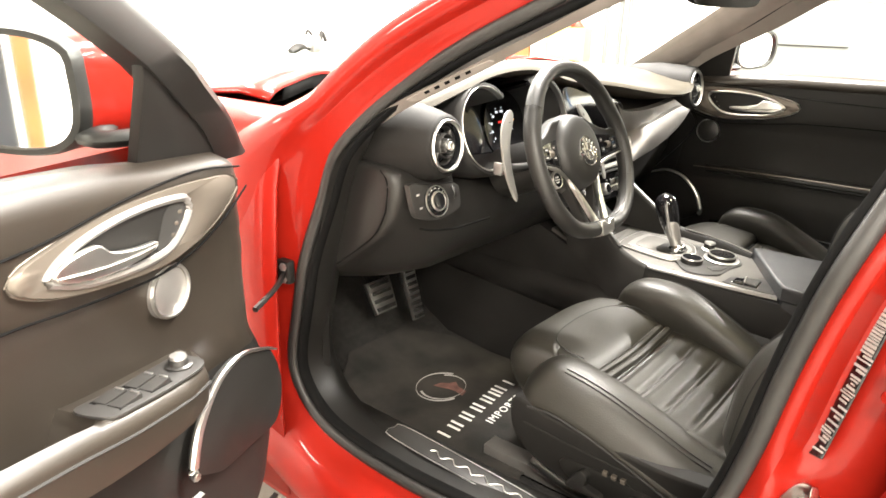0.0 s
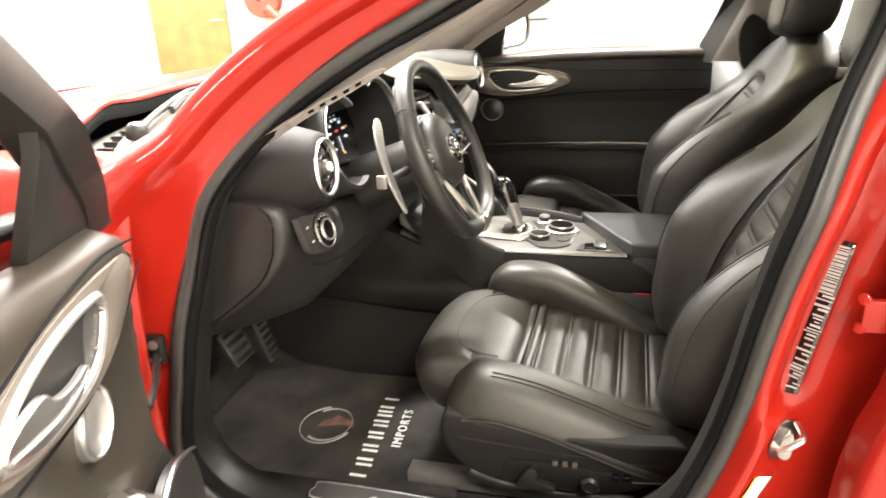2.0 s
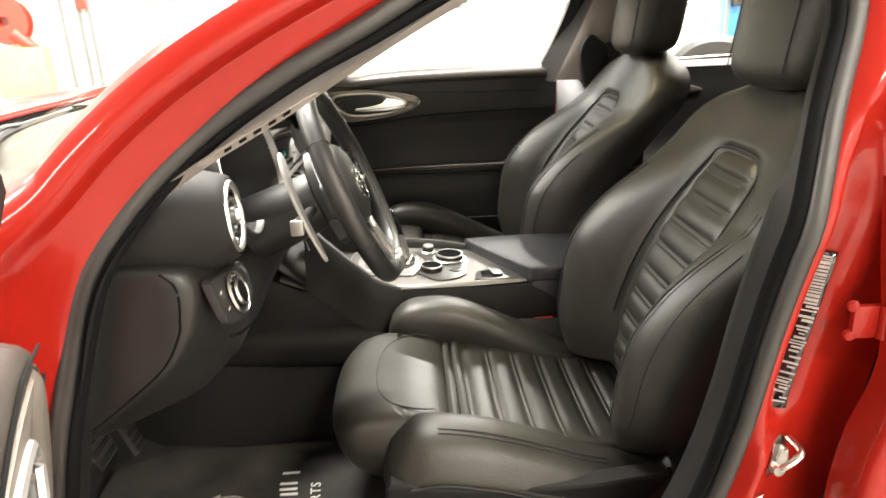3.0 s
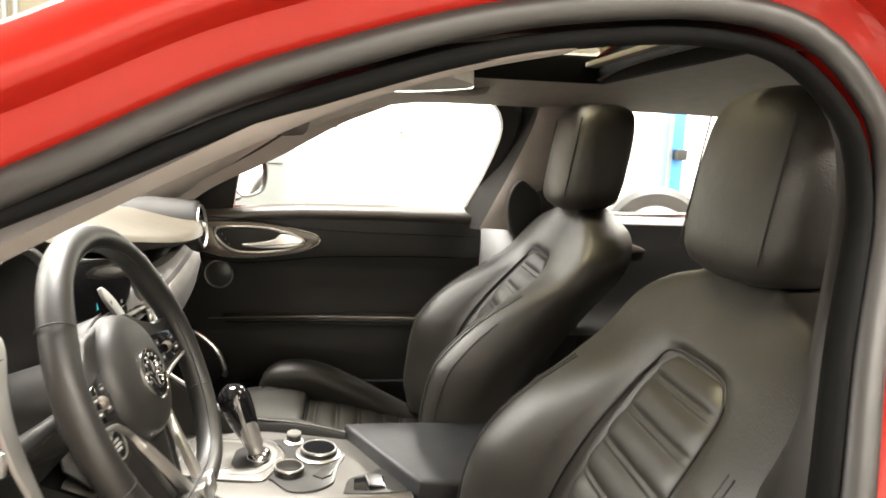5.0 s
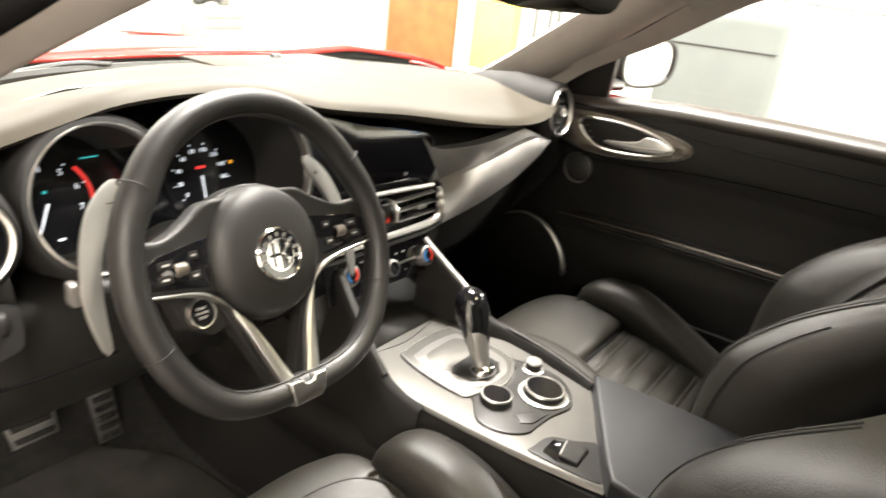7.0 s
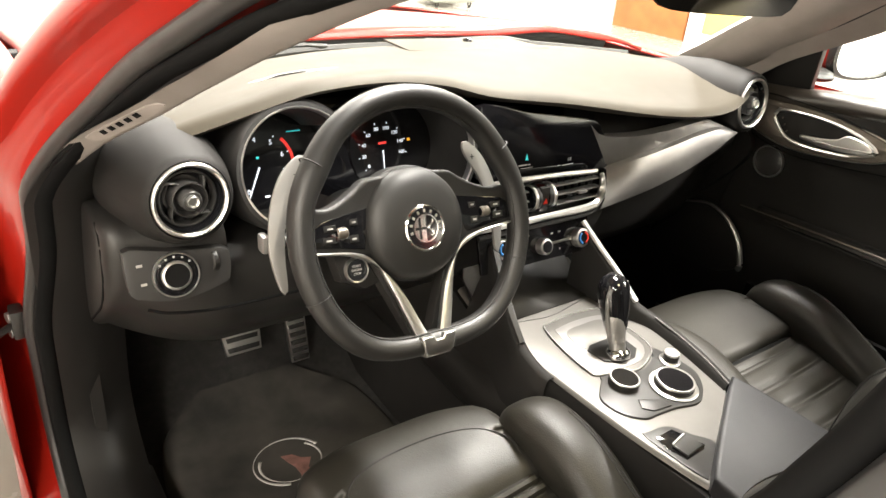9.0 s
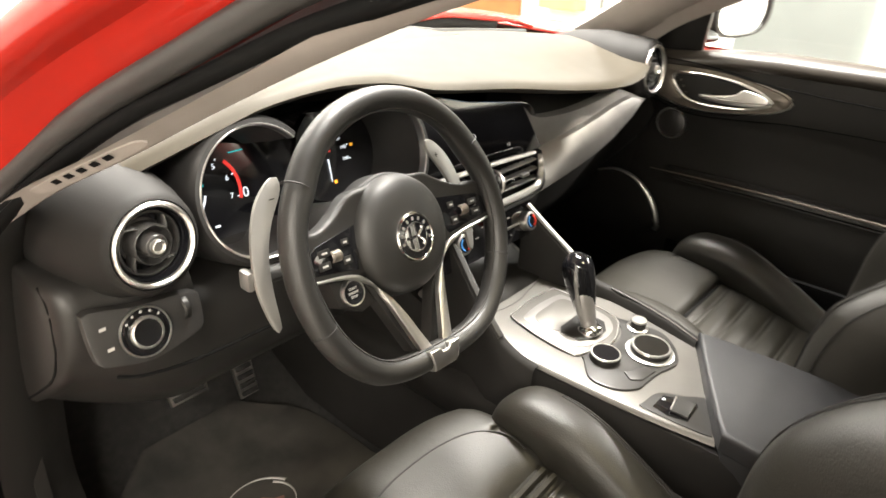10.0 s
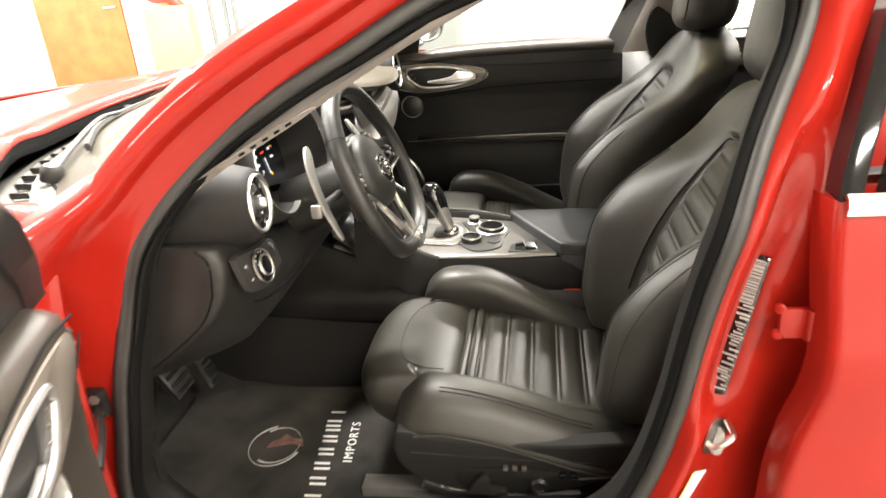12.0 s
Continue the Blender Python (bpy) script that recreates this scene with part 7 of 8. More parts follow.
seat(0.400, "passenger_seat", "black leather passenger seat with ribbed insert", False)
bk = thing("belt_buckle", "red and black seat belt buckle beside the driver's seat", "seat belt", (-0.13, -0.57, 0.36))
part("buckle_body", rbox((-0.124, -0.562, 0.392), (0.026, 0.036, 0.07), 0.006), PLASTIC, bk)
part("release_button", rbox((-0.120, -0.556, 0.430), (0.026, 0.046, 0.018), 0.004), REDPLASTIC, bk, "red release button")
# rear bench behind the front seats
bench = thing("rear_bench", "black leather rear bench seat", "car seat", (0, -1.5, 0.2))
part("bench_cushion", rbox((0, -1.50, 0.36), (1.30, 0.50, 0.22), 0.06, seg=4), LEATHER, bench)
part("bench_back", rbox((0, -1.76, 0.66), (1.30, 0.16, 0.56), 0.06, Matrix.Rotation(radians(-18), 3, "X"), 4), LEATHER, bench)

# ---- floor mat, pedals ----
fm = thing("floor_mat", "black carpet floor mat printed with a pale emblem and lettering bars", "floor mat", (-0.45, 0.1, 0.17))
mat_z = lambda x, y: 0.182 + 0.05 * max(0, (y - 0.18) / 0.2) ** 2
mat_l = smooth_of([(-0.20, -0.63), (-0.14, -0.675), (0.10, -0.69), (0.32, -0.66), (0.40, -0.56)])
mat_r = smooth_of([(-0.20, -0.28), (-0.14, -0.215), (0.10, -0.20), (0.30, -0.22), (0.40, -0.34)])
rows = []
for y in np.linspace(-0.20, 0.40, 31):
    rows.append([Vector((mat_l(y) + (mat_r(y) - mat_l(y)) * f, y, mat_z(0, y) + (0.010 if 0 < f < 1 else 0.003))) for f in (0, 0.015, 0.25, 0.5, 0.75, 0.985, 1)])
part("mat_carpet", sheet(rows), MATPILE, fm, "black carpet pile", angle=60)
mat_at = lambda a, b, c: (a, b, mat_z(a, b) + 0.0105 + c)
x = -0.618
for w in (0.050, 0.044, 0.044, 0.042, 0.036, 0.014, 0.050):
    y0 = 0.001 + 0.085 * (x + 0.618)
    for x0 in ((x, x + w * 0.86 - 0.0065) if w > 0.02 else (x,)):
        part("lettering_bar", slab([(x0, y0), (x0 + 0.0065, y0), (x0 + 0.0065, y0 + 0.037), (x0, y0 + 0.037)], mat_at, 0.0012, 0), WHITEPRINT, fm)
    x += w + 0.005
for r0, r1, lo, hi in ((0.066, 0.0735, 20, 250), (0.057, 0.0635, 150, 400)):
    o = (-0.450, 0.160)
    bm = sheet([[Vector(mat_at(o[0] + r * 1.05 * math.cos(radians(t)), o[1] + r * 0.9 * math.sin(radians(t)), 0.001)) for r in (r0 + 0.006 * math.sin(radians(t - lo) * 180 / (hi - lo)), r1)] for t in np.linspace(lo, hi, 40)])
    part("emblem_ring", bm, GREYPRINT, fm, "pale grey emblem ring", thick=0.001)
part("emblem_shape", slab([(-0.452, 0.095), (-0.428, 0.100), (-0.424, 0.128), (-0.408, 0.150), (-0.426, 0.158), (-0.440, 0.176), (-0.462, 0.182), (-0.456, 0.160), (-0.448, 0.140), (-0.446, 0.118)], mat_at, 0.0012, 0), mat("faded_red_print", (0.13, 0.062, 0.052), 0.9, vary=0.5, scale=40), fm, "faded red emblem shape")


def pedal(cx, cy, cz, w, h, tilt, name, label):
    p = thing(name, label, "pedal", (cx, cy, cz))
    m = Matrix.Rotation(radians(tilt), 3, "X")
    at = lambda a, b, c: Vector((cx, cy, cz)) + m @ Vector((a, -c, b))
    part("pedal_plate", slab([(-w * 0.42, -h / 2), (w * 0.42, -h / 2), (w / 2, h / 2), (-w / 2, h / 2)], at, 0.010, 0.003), SILVER, p, "brushed aluminium plate")
    n = max(3, int(h / 0.018))
    for k in range(n):
        b = -h / 2 + h * (k + 0.5) / n
        part("rubber_strip", slab([(-w * 0.36, b - 0.005), (w * 0.36, b - 0.005), (w * 0.38, b + 0.005), (-w * 0.38, b + 0.005)], lambda a, b2, c: at(a, b2, 0.010 + c), 0.003, 0.001), RUBBER, p)
    part("pedal_arm", tube([at(0, 0, -0.005), at(0, 0.12, -0.05), at(0, 0.25, -0.06)], 0.010, 10, 8), PLASTIC, p)
    return p


pedal(-0.470, 0.368, 0.398, 0.092, 0.088, -25, "brake_pedal", "aluminium brake pedal with rubber strips")
pedal(-0.340, 0.372, 0.365, 0.050, 0.15, -18, "accelerator_pedal", "long aluminium accelerator pedal")

# ---- overhead fittings ----
rm = thing("rear_view_mirror", "black interior rear-view mirror under the windscreen header", "mirror", (0.02, -0.22, 1.24))
mo = ngon2d([(-0.115, 0.02), (-0.10, 0.038), (0.0, 0.042), (0.10, 0.036), (0.12, 0.015), (0.112, -0.024), (0.09, -0.036), (0.0, -0.038), (-0.09, -0.034), (-0.115, -0.015)], 40)
mt = Matrix.Rotation(radians(-22), 3, "Z") @ Matrix.Rotation(radians(8), 3, "X")
mo_at = lambda a, b, c: Vector((0.03, -0.265, 1.185)) + mt @ Vector((a, -c, b))
part("mirror_case", sheet([[mo_at(a * k, b * k, c) for a, b in mo] for k, c in ((0.98, 0.008), (1.0, 0.0), (0.97, -0.018), (0.8, -0.032), (0.4, -0.040), (0.02, -0.041))], close_v=True), VOID, rm, angle=180)
part("mirror_glass", slab([(a * 0.97, b * 0.97) for a, b in mo], lambda a, b, c: mo_at(a, b, 0.006 + c), 0.002, 0), MIRROR, rm, "mirror glass", flat=True)
part("mirror_stem", tube([mo_at(0, 0, -0.03), mo_at(0, 0.03, -0.07), Vector((0.0, -0.20, 1.285))], 0.013, 12, 10), FARTRIM, rm)
part("sensor_cover", rbox((0.0, -0.18, 1.272), (0.10, 0.14, 0.05), 0.018, Matrix.Rotation(radians(-22), 3, "X"), 3), FARTRIM, rm)

writing("lettering", "IMPORTS", 0.031, lambda a, b, c: mat_at(-0.432 + a, -0.024 + b + 0.085 * a, c + 0.0006), WHITEPRINT, fm, 0.0006, 1.25)


# ---- hardware on the near doorway ----
REAR_TABLES = (J_TOP, J_FRONT, J_REAR, J_SILL)
REAR_SIDE = sorted((i for i in range(len(RING)) if RING[i][0] < -0.55 and 0.40 < RING[i][1] < 1.05), key=lambda i: RING[i][1])
REAR_LINES = [[jamb_point(i, 0, 0, k, REAR_TABLES) for k in range(1, 9)] for i in REAR_SIDE]


def jamb_x(y, z):
    """How far out the rear jamb lies at (y, z)."""
    found = []
    for line in REAR_LINES:
        for p, q in zip(line, line[1:]):
            if q.y <= y <= p.y:
                m = p.lerp(q, (p.y - y) / max(p.y - q.y, 1e-6))
                found.append((m.z, m.x))
                break
    return lin_of(found)(z)


stk = thing("door_striker", "bright steel door striker bolted to the red pillar", "door hardware", (-0.84, -0.74, 0.53))
SX = jamb_x(-0.742, 0.54)
part("striker_plate", slab(ngon2d([(-0.762, 0.552), (-0.748, 0.570), (-0.736, 0.568), (-0.722, 0.548), (-0.722, 0.520), (-0.736, 0.506), (-0.752, 0.510), (-0.762, 0.526)], 30), lambda a, b, c: (jamb_x(a, b) - 0.002 - c, a, b), 0.003, 0.001), SILVER, stk, "bright steel base plate")
part("striker_loop", tube([(SX - 0.002, -0.757, 0.566), (SX - 0.030, -0.760, 0.563), (SX - 0.037, -0.752, 0.556), (SX - 0.037, -0.738, 0.545), (SX - 0.030, -0.730, 0.540), (SX - 0.002, -0.727, 0.538)], 0.0048, 30, 8), SILVER, stk, "bright steel loop")
part("striker_shell", slab(ngon2d([(-0.752, 0.556), (-0.740, 0.550), (-0.734, 0.522), (-0.742, 0.512), (-0.752, 0.520)], 20), lambda a, b, c: (SX - 0.005 - c, a, b), 0.012, 0.003), SATIN, stk, "steel striker shell")
lab = thing("data_label", "black and white printed data label on the red pillar", "label", (-0.868, -0.757, 0.74))
lab_y = lambda a, b: -0.758 - 0.19 * (b - 0.602) + a
lab_at = lambda a, b, c: (jamb_x(lab_y(a, b), b) - 0.0030 - 0.65 * c, lab_y(a, b) + 0.0030 + 0.76 * c, b)
part("label_backing", sheet([[Vector(lab_at(a, b, 0.0)) for a in (0.000, 0.007, 0.014, 0.0205)] for b in np.linspace(0.605, 0.83, 14)]), PIANO, lab, thick=0.0006)
rnd = random.Random(4)
z = 0.612
while z < 0.822:
    code = z > 0.755
    h = rnd.choice((0.0016, 0.003, 0.0045)) if code else rnd.choice((0.002, 0.003, 0.0035))
    w0, w1 = (0.003, 0.018) if code else (rnd.uniform(0.000, 0.005), rnd.uniform(0.008, 0.019))
    part("print_bar", slab([(w0, z), (w1, z), (w1, z + h), (w0, z + h)], lambda a, b, c: lab_at(a, b, 0.0009 + c), 0.0004, 0), GREYPRINT, lab)
    z += h + (0.0014 if code else rnd.choice((0.002, 0.003, 0.006)))
stc = thing("warning_sticker", "yellow and white sticker on the red pillar foot", "label", (-0.87, -0.68, 0.43))
st_at = lambda a, b, c: (jamb_x(a, b) - 0.004 - c, a, b)
part("sticker_sheet", slab([(-0.735, 0.470), (-0.712, 0.482), (-0.690, 0.436), (-0.678, 0.412), (-0.700, 0.404), (-0.715, 0.432)], st_at, 0.0006, 0), WHITEPRINT, stc)
part("sticker_band", slab([(-0.7135, 0.4815), (-0.707, 0.4845), (-0.684, 0.436), (-0.672, 0.412), (-0.678, 0.411), (-0.691, 0.437)], st_at, 0.0010, 0), YELLOW, stc, "yellow edge band")
hin = thing("rear_door_hinge", "red painted rear door hinge with two bolts", "door hardware", (-0.86, -0.81, 0.745))
part("hinge_plate", rbox((-0.846, -0.828, 0.745), (0.010, 0.040, 0.045), 0.003), RED, hin)
for dz in (0.022, -0.018):
    part("hinge_bolt", lathe([(0.008, 0), (0.008, 0.002), (0.006, 0.0035), (0.006, 0.005), (0, 0.006)], (-0.846, -0.808, 0.745 + dz), (-0.9, 0.4, 0.1), 12), RED, hin)
part("hinge_knuckle", tube([(-0.852, -0.847, 0.722), (-0.852, -0.847, 0.768)], 0.007, 8, 10), RED, hin)

# tread plate on the sill
tp = thing("tread_plate", "dark metal sill tread plate with a bright outline", "tread plate", (-0.77, -0.15, 0.27))
tp_at = lambda a, b, c: (a, b, 0.2695 + c)
out = ngon2d([(-0.755, 0.045), (-0.738, 0.03), (-0.742, -0.15), (-0.752, -0.335), (-0.772, -0.345), (-0.792, -0.32), (-0.792, -0.10), (-0.785, 0.03), (-0.772, 0.05)], 60)
part("plate_body", slab(out, tp_at, 0.0015, 0.0006), DARKPANEL, tp)
part("plate_outline", tube([Vector(tp_at(a, b, 0.0018)) for a, b in out], 0.0011, 60, 6, closed=True, smooth=False), SILVER, tp)
part("script_mark", tube([Vector(tp_at(-0.768 + 0.007 * math.sin(k * 1.7), -0.07 - 0.011 * k, 0.002)) for k in range(22)], 0.0009, 120, 5), SILVER, tp, "bright wavy script mark")

# ---- overhead: visors, grab handle, lamp console ----
vz = thing("sun_visor", "grey cloth sun visor folded against the headliner", "sun visor", (0.32, -0.36, 1.27))
vo = ngon2d([(0.10, -0.30), (0.30, -0.295), (0.50, -0.33), (0.53, -0.36), (0.52, -0.42), (0.48, -0.455), (0.15, -0.445), (0.10, -0.42)], 50)
part("visor_pad", slab(vo, lambda a, b, c: (a, b, roof_z(a, b) - 0.072 + c), 0.014, 0.004, 3), HEADLINER, vz, "grey cloth visor")
part("visor_pivot", tube([(0.53, -0.32, 1.235), (0.42, -0.30, 1.245), (0.30, -0.295, 1.25)], 0.005, 10, 8), HEADLINER, vz)
vz = thing("sun_visor", "grey cloth sun visor hanging slightly open with a bright mirror edge", "sun visor", (-0.42, -0.40, 1.25))
free = [(-0.15, -0.355), (-0.24, -0.405), (-0.33, -0.456), (-0.41, -0.490), (-0.49, -0.519)]
vo = free + [(-0.55, -0.520), (-0.585, -0.490), (-0.54, -0.435), (-0.43, -0.368), (-0.30, -0.315), (-0.19, -0.300), (-0.145, -0.320)]
part("visor_pad", slab(ngon2d(vo, 60), lambda a, b, c: (a, b, 1.213 + 0.10 * (b + 0.45) + c), 0.016, 0.005, 3), HEADLINER, vz, "grey cloth visor")
part("visor_edge", tube([(a + 0.004, b - 0.008, 1.216 + 0.10 * (b + 0.45)) for a, b in free], 0.0085, 24, 8, flat=0.6, taper=lambda t: 0.55 + 0.6 * math.sin(math.pi * t)), CHROME, vz, "bright vanity mirror edge")
gh = thing("grab_handle", "grey folding grab handle above the passenger window", "grab handle", (0.56, -0.62, 1.25))
part("handle_bar", tube([(0.480, -0.520, 1.286), (0.474, -0.530, 1.272), (0.470, -0.575, 1.266), (0.470, -0.66, 1.266), (0.474, -0.705, 1.272), (0.480, -0.715, 1.286)], 0.0095, 40, 10), HEADLINER, gh)
for y in (-0.530, -0.705):
    part("handle_mount", rbox((0.482, y, 1.282), (0.022, 0.034, 0.02), 0.006), HEADLINER, gh)
part("handle_recess", rbox((0.496, -0.6175, 1.279), (0.03, 0.15, 0.012), 0.004), RUBBER, gh, "dark recess behind the handle")
oc = thing("overhead_console", "grey overhead lamp console behind the mirror", "lamp console", (0, -0.40, 1.29))
part("console_shell", rbox((0, -0.41, 1.283), (0.20, 0.24, 0.035), 0.015, Matrix.Rotation(radians(-7), 3, "X"), 3), HEADLINER, oc)
for x in (-0.05, 0.05):
    part("map_lamp", rbox((x, -0.42, 1.264), (0.05, 0.06, 0.008), 0.003, Matrix.Rotation(radians(-7), 3, "X")), WHITEPRINT, oc, "white lamp lens")

# ---- dial markings ----
def dial_print(cx, cz, r, first, last, step, a0, a1, size, redfrom=None):
    aim = (0, -1, 0.25)
    o = Vector((cx, 0.03, cz)) + axes(aim) @ Vector((0, 0, -0.110))
    up = Vector((0, 0.25, 1)).normalized()
    n = Vector(aim).normalized()
    at = lambda a, b, c: o + Vector((a, 0, 0)) + up * b + n * c
    marks = thing("dial_markings", "lit white figures and pointer of an instrument dial", "instrument dial", o)
    vals = list(range(first, last + 1, step))
    for i, v in enumerate(vals):
        t = radians(a0 + (a1 - a0) * i / (len(vals) - 1))
        red = redfrom is not None and v >= redfrom
        writing("numeral", str(v), size, lambda a, b, c: at(r * 0.78 * math.sin(t) + a, r * 0.78 * math.cos(t) + b, 0.001 + c), LITRED if red and v > redfrom + 5 else LITWHITE, marks, 0.0003)
        part("tick", slab([(-0.0007, r * 0.94), (0.0007, r * 0.94), (0.0007, r), (-0.0007, r)], lambda a, b, c: at(a * math.cos(t) + b * math.sin(t), b * math.cos(t) - a * math.sin(t), 0.001 + c), 0.0004, 0), LITWHITE, marks)
    return marks, at


mk, at = dial_print(-0.503, 0.883, 0.056, 0, 7, 1, -150, 105, 0.0115)
bm = sheet([[at(q * math.sin(radians(t)), q * math.cos(radians(t)), 0.0015) for q in (0.056, 0.061)] for t in np.linspace(45, 108, 14)])
part("red_zone", bm, LITRED, mk, "red warning arc", thick=0.0005)
part("pointer", slab([(-0.0015, 0), (0.0015, 0), (0.0008, 0.055), (-0.0008, 0.055)], lambda a, b, c: at(a * math.cos(radians(205)) + b * math.sin(radians(205)), b * math.cos(radians(205)) - a * math.sin(radians(205)), 0.002 + c), 0.0005, 0), LITWHITE, mk)
part("readout", slab([(0.004, -0.050), (0.012, -0.050), (0.012, -0.047), (0.004, -0.047)], lambda a, b, c: at(a, b, 0.001 + c), 0.0004, 0), LITWHITE, mk)
part("readout", slab([(-0.0035, 0.013), (0.0015, 0.013), (0.0015, 0.017), (-0.0035, 0.017)], lambda a, b, c: at(a, b, 0.001 + c), 0.0004, 0), LITCYAN, mk)
part("readout", slab([(0.052, 0.050), (0.076, 0.050), (0.076, 0.052), (0.052, 0.052)], lambda a, b, c: at(a, b, 0.001 + c), 0.0004, 0), LITCYAN, mk)
writing("numeral", "0", 0.022, lambda a, b, c: at(0.066 + a, -0.012 + b, 0.001 + c), LITWHITE, mk, 0.0003)
mk, at = dial_print(-0.274, 0.883, 0.050, 0, 160, 20, -130, 100, 0.0090)
part("pointer", slab([(-0.0012, 0), (0.0012, 0), (0.0008, 0.038), (-0.0008, 0.038)], lambda a, b, c: at(a * -1, b * -1, 0.002 + c), 0.0005, 0), LITWHITE, mk)
part("readout", slab([(-0.008, 0.011), (0.008, 0.011), (0.008, 0.015), (-0.008, 0.015)], lambda a, b, c: at(a, b, 0.001 + c), 0.0004, 0), LITRED, mk)
part("readout", slab([(0.052, 0.011), (0.058, 0.011), (0.058, 0.016), (0.052, 0.016)], lambda a, b, c: at(a, b, 0.001 + c), 0.0004, 0), LITAMBER, mk)
part("readout", slab([(0.005, -0.043), (0.011, -0.043), (0.011, -0.037), (0.005, -0.037)], lambda a, b, c: at(a, b, 0.001 + c), 0.0004, 0), LITAMBER, mk)
sm = thing("screen_markings", "small lit marks on the centre screen", "display", (0.07, 0.03, 0.82))
screen_at = lambda a, b, c: (a, 0.0285 - c + 0.12 * (b - 0.87), b)
part("screen_arrow", slab([(-0.0305, 0.8405), (-0.027, 0.8430), (-0.0235, 0.8405), (-0.027, 0.8535)], screen_at, 0.0004, 0), LITCYAN, sm, "small cyan arrow")
for x, z, w, h in ((-0.036, 0.8325, 0.022, 0.0022), (-0.020, 0.8320, 0.005, 0.0022), (-0.026, 0.8265, 0.030, 0.0010), (0.058, 0.8200, 0.008, 0.0014), (0.082, 0.8190, 0.030, 0.0014)):
    part("screen_mark", slab([(x - w / 2, z - h / 2), (x + w / 2, z - h / 2), (x + w / 2, z + h / 2), (x - w / 2, z + h / 2)], screen_at, 0.0004, 0), GREYPRINT, sm)
writing("screen_figure", "HI", 0.010, lambda a, b, c: screen_at(0.0865 + a, 0.8285 + b, c), GREYPRINT, sm, 0.0003)


# ---- things in the hall ----
dr = thing("wooden_door", "brown wooden door with a steel lever in the white wall", "door", (XR, 5.55, GROUND))
part("door_leaf", rbox((XR - 0.03, 5.55, GROUND + 1.06), (0.05, 1.22, 2.12), 0.004), WOOD, dr)
part("door_frame", rbox((XR - 0.02, 6.24, GROUND + 1.1), (0.06, 0.10, 2.2), 0.006), mat_white, dr)
part("door_frame", rbox((XR - 0.02, 4.86, GROUND + 1.1), (0.06, 0.10, 2.2), 0.006), mat_white, dr)
part("door_frame", rbox((XR - 0.02, 5.55, GROUND + 2.19), (0.06, 1.48, 0.10), 0.006), mat_white, dr)
part("door_lever", tube([(XR - 0.06, 5.02, GROUND + 1.05), (XR - 0.10, 5.02, GROUND + 1.05), (XR - 0.10, 5.16, GROUND + 1.05)], 0.011, 12, 8), SILVER, dr, "steel door lever")
hr_ = thing("hose_reel", "red hose reel with its yellow box on the wall", "hose reel", (XR, 4.2, 1.1))
part("reel", lathe([(0.10, -0.10), (0.26, -0.10), (0.26, -0.08), (0.12, -0.07), (0.12, 0.03), (0.26, 0.04), (0.26, 0.06), (0.06, 0.06)], (XR - 0.14, 4.32, 1.22), (-1, 0, 0), 32), REDPLASTIC, hr_, "red reel")
part("nozzle", tube([(XR - 0.16, 4.25, 1.08), (XR - 0.16, 4.10, 0.95), (XR - 0.18, 3.98, 0.88)], 0.09, 14, 10, taper=lambda t: 1 - 0.5 * t), REDPLASTIC, hr_)
part("box", rbox((XR - 0.12, 4.25, 0.50), (0.22, 0.62, 0.85), 0.02), YELLOW, hr_, "pale yellow box")
ps = thing("wall_pipes", "grey service pipes on the white wall", "pipe", (XR, 3.4, 1.0))
for y in (3.72, 3.52, 3.40):
    part("pipe", tube([(XR - 0.05, y, GROUND + 0.2), (XR - 0.05, y, 2.6)], 0.03, 6, 10), GREYBOX, ps)
part("valve", rbox((XR - 0.08, 3.46, 1.42), (0.08, 0.12, 0.20), 0.02), REDPLASTIC, ps, "red valve box")
gb_ = thing("steel_cabinet", "grey enamelled cabinet with rounded corners on short feet", "cabinet", (3.6, 0.4, GROUND))
part("cabinet_body", rbox((3.75, 0.42, 0.62), (0.62, 0.72, 1.12), 0.09, seg=5), GREYBOX, gb_)
for x in (3.52, 3.98):
    for y in (0.14, 0.70):
        part("cabinet_foot", rbox((x, y, GROUND + 0.08), (0.06, 0.06, 0.16), 0.01), PLASTIC, gb_)
part("cabinet_seam", rbox((3.438, 0.42, 0.95), (0.006, 0.66, 0.008), 0.001), PLASTIC, gb_)
lf = thing("car_lift", "blue two-post car lift column by the wall", "car lift", (5.0, -3.32, GROUND))
part("column", rbox((5.06, -3.32, GROUND + 1.5), (0.18, 0.16, 3.0), 0.012), BLUE, lf)
part("column_edge", rbox((4.955, -3.255, GROUND + 1.5), (0.03, 0.03, 3.0), 0.005), GREYBOX, lf)
part("lift_arm", rbox((4.90, -3.33, 1.10), (0.12, 0.10, 0.10), 0.02), PLASTIC, lf)
ty = thing("spare_tyre", "dark tyre standing in the hall", "tyre", (3.0, -2.3, GROUND))
part("tread", lathe([(0.22, -0.10), (0.30, -0.11), (0.335, -0.08), (0.34, 0.0), (0.335, 0.08), (0.30, 0.11), (0.22, 0.10)], (3.05, -2.32, GROUND + 0.66), (-1, 0.3, 0), 40), RUBBER, ty)
part("wheel_rim", lathe([(0.22, 0.10), (0.21, 0.06), (0.06, 0.03), (0.0, 0.03)], (3.05, -2.32, GROUND + 0.66), (-1, 0.3, 0), 32), SILVER, ty, "silver rim")
part("tyre_stand", rbox((3.08, -2.32, GROUND + 0.15), (0.3, 0.4, 0.36), 0.02), GREYBOX, ty)
cd = thing("wall_conduit", "thin grey conduit along the white wall", "conduit", (XR, -0.4, 1.25))
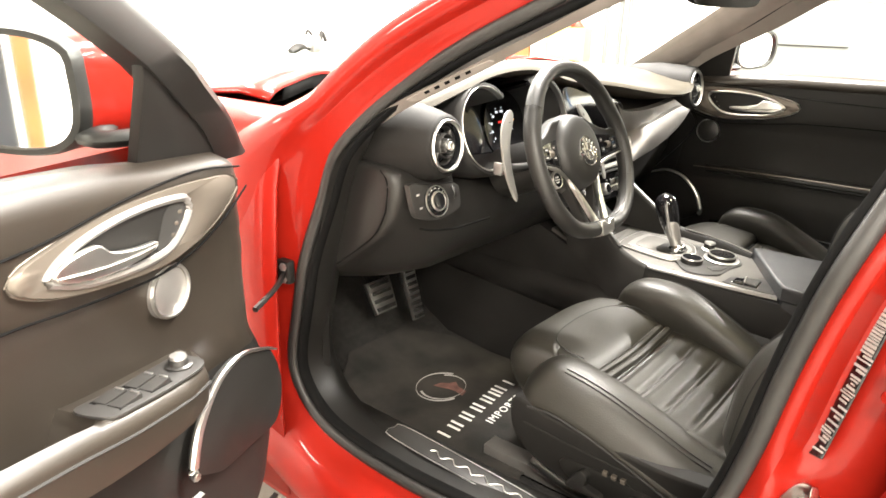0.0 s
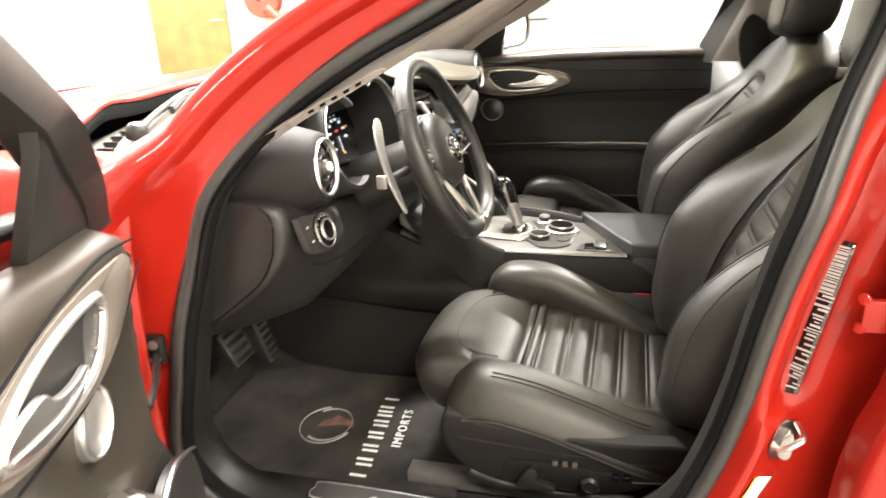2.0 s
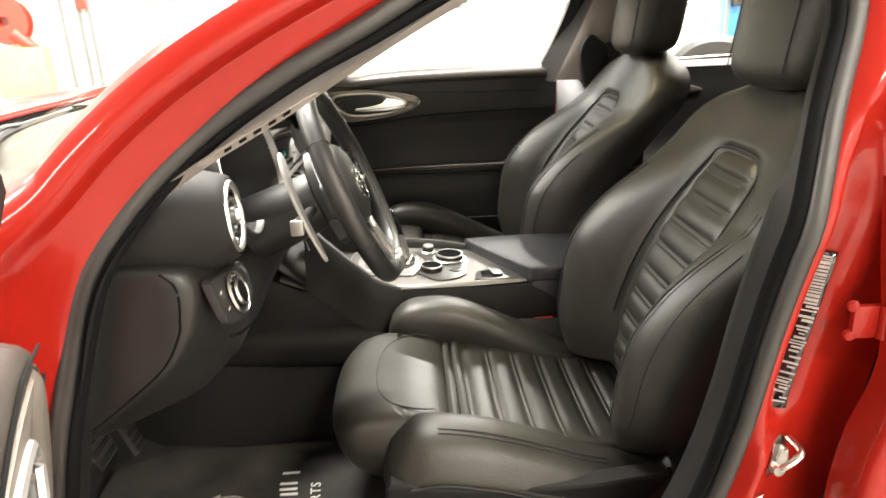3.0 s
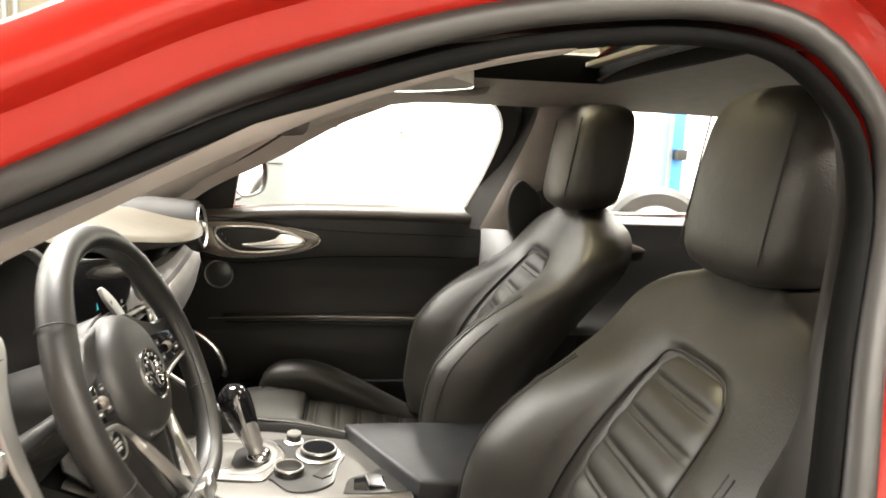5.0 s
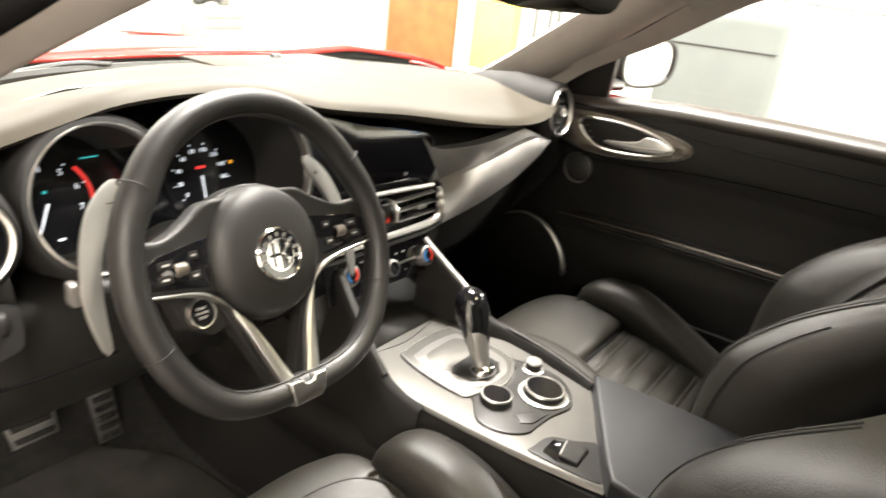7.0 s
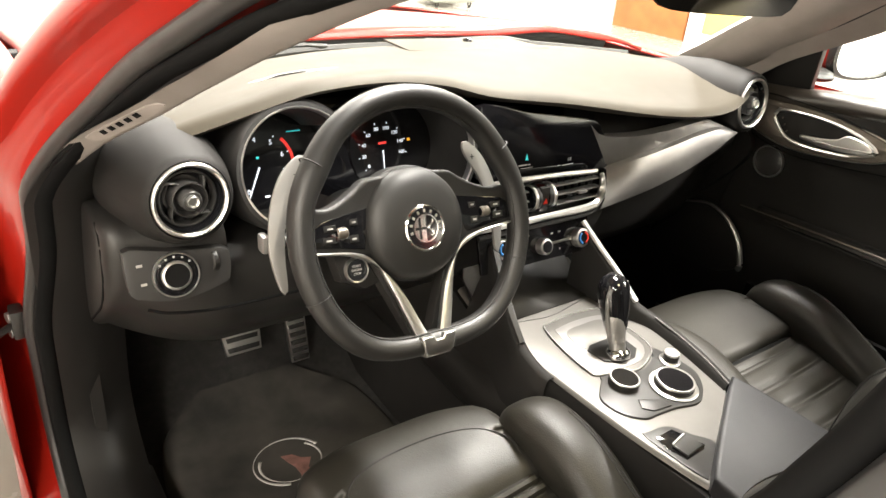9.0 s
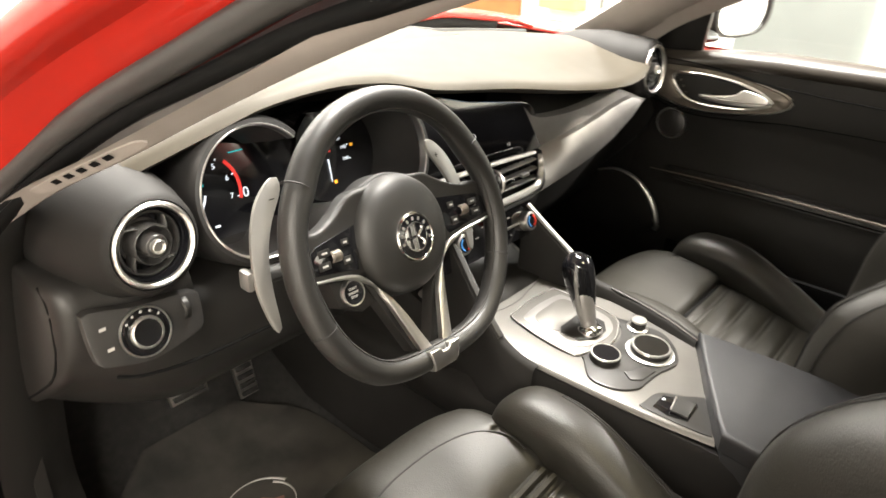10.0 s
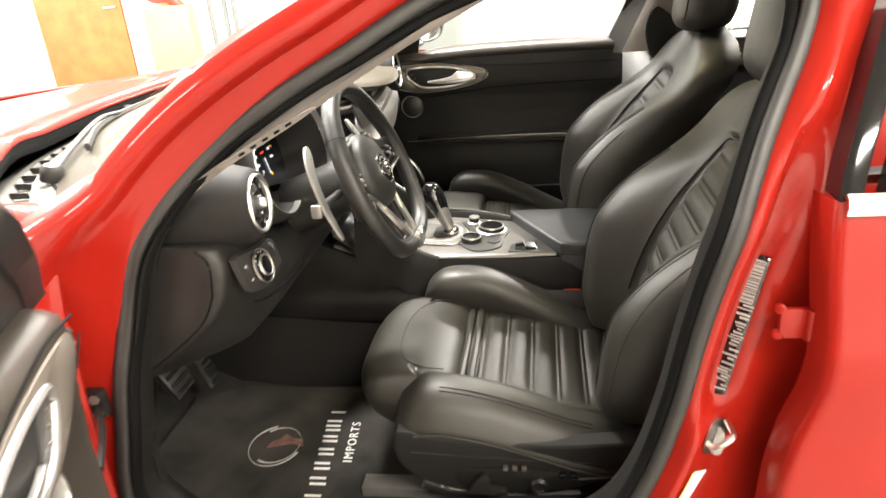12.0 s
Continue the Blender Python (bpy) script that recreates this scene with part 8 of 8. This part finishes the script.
part("conduit_pipe", tube([(XR - 0.03, 3.0, 1.40), (XR - 0.03, -4.0, 1.06)], 0.012, 6, 8), GREYBOX, cd)
part("conduit_box", rbox((XR - 0.04, -0.95, 1.20), (0.06, 0.10, 0.12), 0.01), GREYBOX, cd)

pd_ = thing("panel_door", "dark grey folding panel door with pale posts and a brown frame", "door", (XL, 0.6, GROUND))
for k in range(3):
    part("door_panel", rbox((XL + 0.04, 0.62 + 0.34 * k, GROUND + 1.25), (0.05, 0.29, 2.5), 0.006), SLATE, pd_)
    part("door_post", rbox((XL + 0.05, 0.45 + 0.34 * k, GROUND + 1.25), (0.07, 0.04, 2.5), 0.006), mat_white, pd_)
part("frame_post", rbox((XL + 0.05, 0.37, GROUND + 1.25), (0.08, 0.10, 2.5), 0.006), WOOD, pd_, "brown wooden frame post")

tt = thing("tool_trolley", "pale green-grey tool trolley with dark tools piled on top", "tool trolley", (5.6, 8.0, GROUND))
part("trolley_body", rbox((5.62, 8.02, GROUND + 0.30), (0.78, 0.46, 0.46), 0.03, seg=3), PALEGREY, tt)
for k in range(3):
    part("drawer_front", rbox((5.62, 7.785, GROUND + 0.16 + 0.14 * k), (0.70, 0.02, 0.12), 0.008), PALEGREY, tt)
for x in (5.32, 5.92):
    part("castor", lathe([(0.035, -0.015), (0.045, -0.01), (0.045, 0.01), (0.035, 0.015)], (x, 7.86, GROUND + 0.045), (1, 0, 0), 18), RUBBER, tt)
part("tool_bag", tube([(5.30, 8.0, GROUND + 0.56), (5.50, 8.0, GROUND + 0.62), (5.68, 8.0, GROUND + 0.58)], 0.085, 20, 10, flat=0.7, taper=lambda t: 0.35 + 0.7 * math.sin(math.pi * min(1, t + 0.15))), RUBBER, tt, "dark tool bag")
part("vise", rbox((5.78, 8.0, GROUND + 0.66), (0.16, 0.16, 0.24), 0.03), SATIN, tt, "grey bench vise")
part("vise_arm", tube([(5.70, 7.95, GROUND + 0.80), (5.62, 7.95, GROUND + 0.86), (5.58, 7.95, GROUND + 0.80)], 0.02, 12, 8), RUBBER, tt)
part("vise_arm", tube([(5.86, 7.95, GROUND + 0.70), (5.90, 7.95, GROUND + 0.84), (5.98, 7.95, GROUND + 0.70)], 0.03, 12, 8), RUBBER, tt)
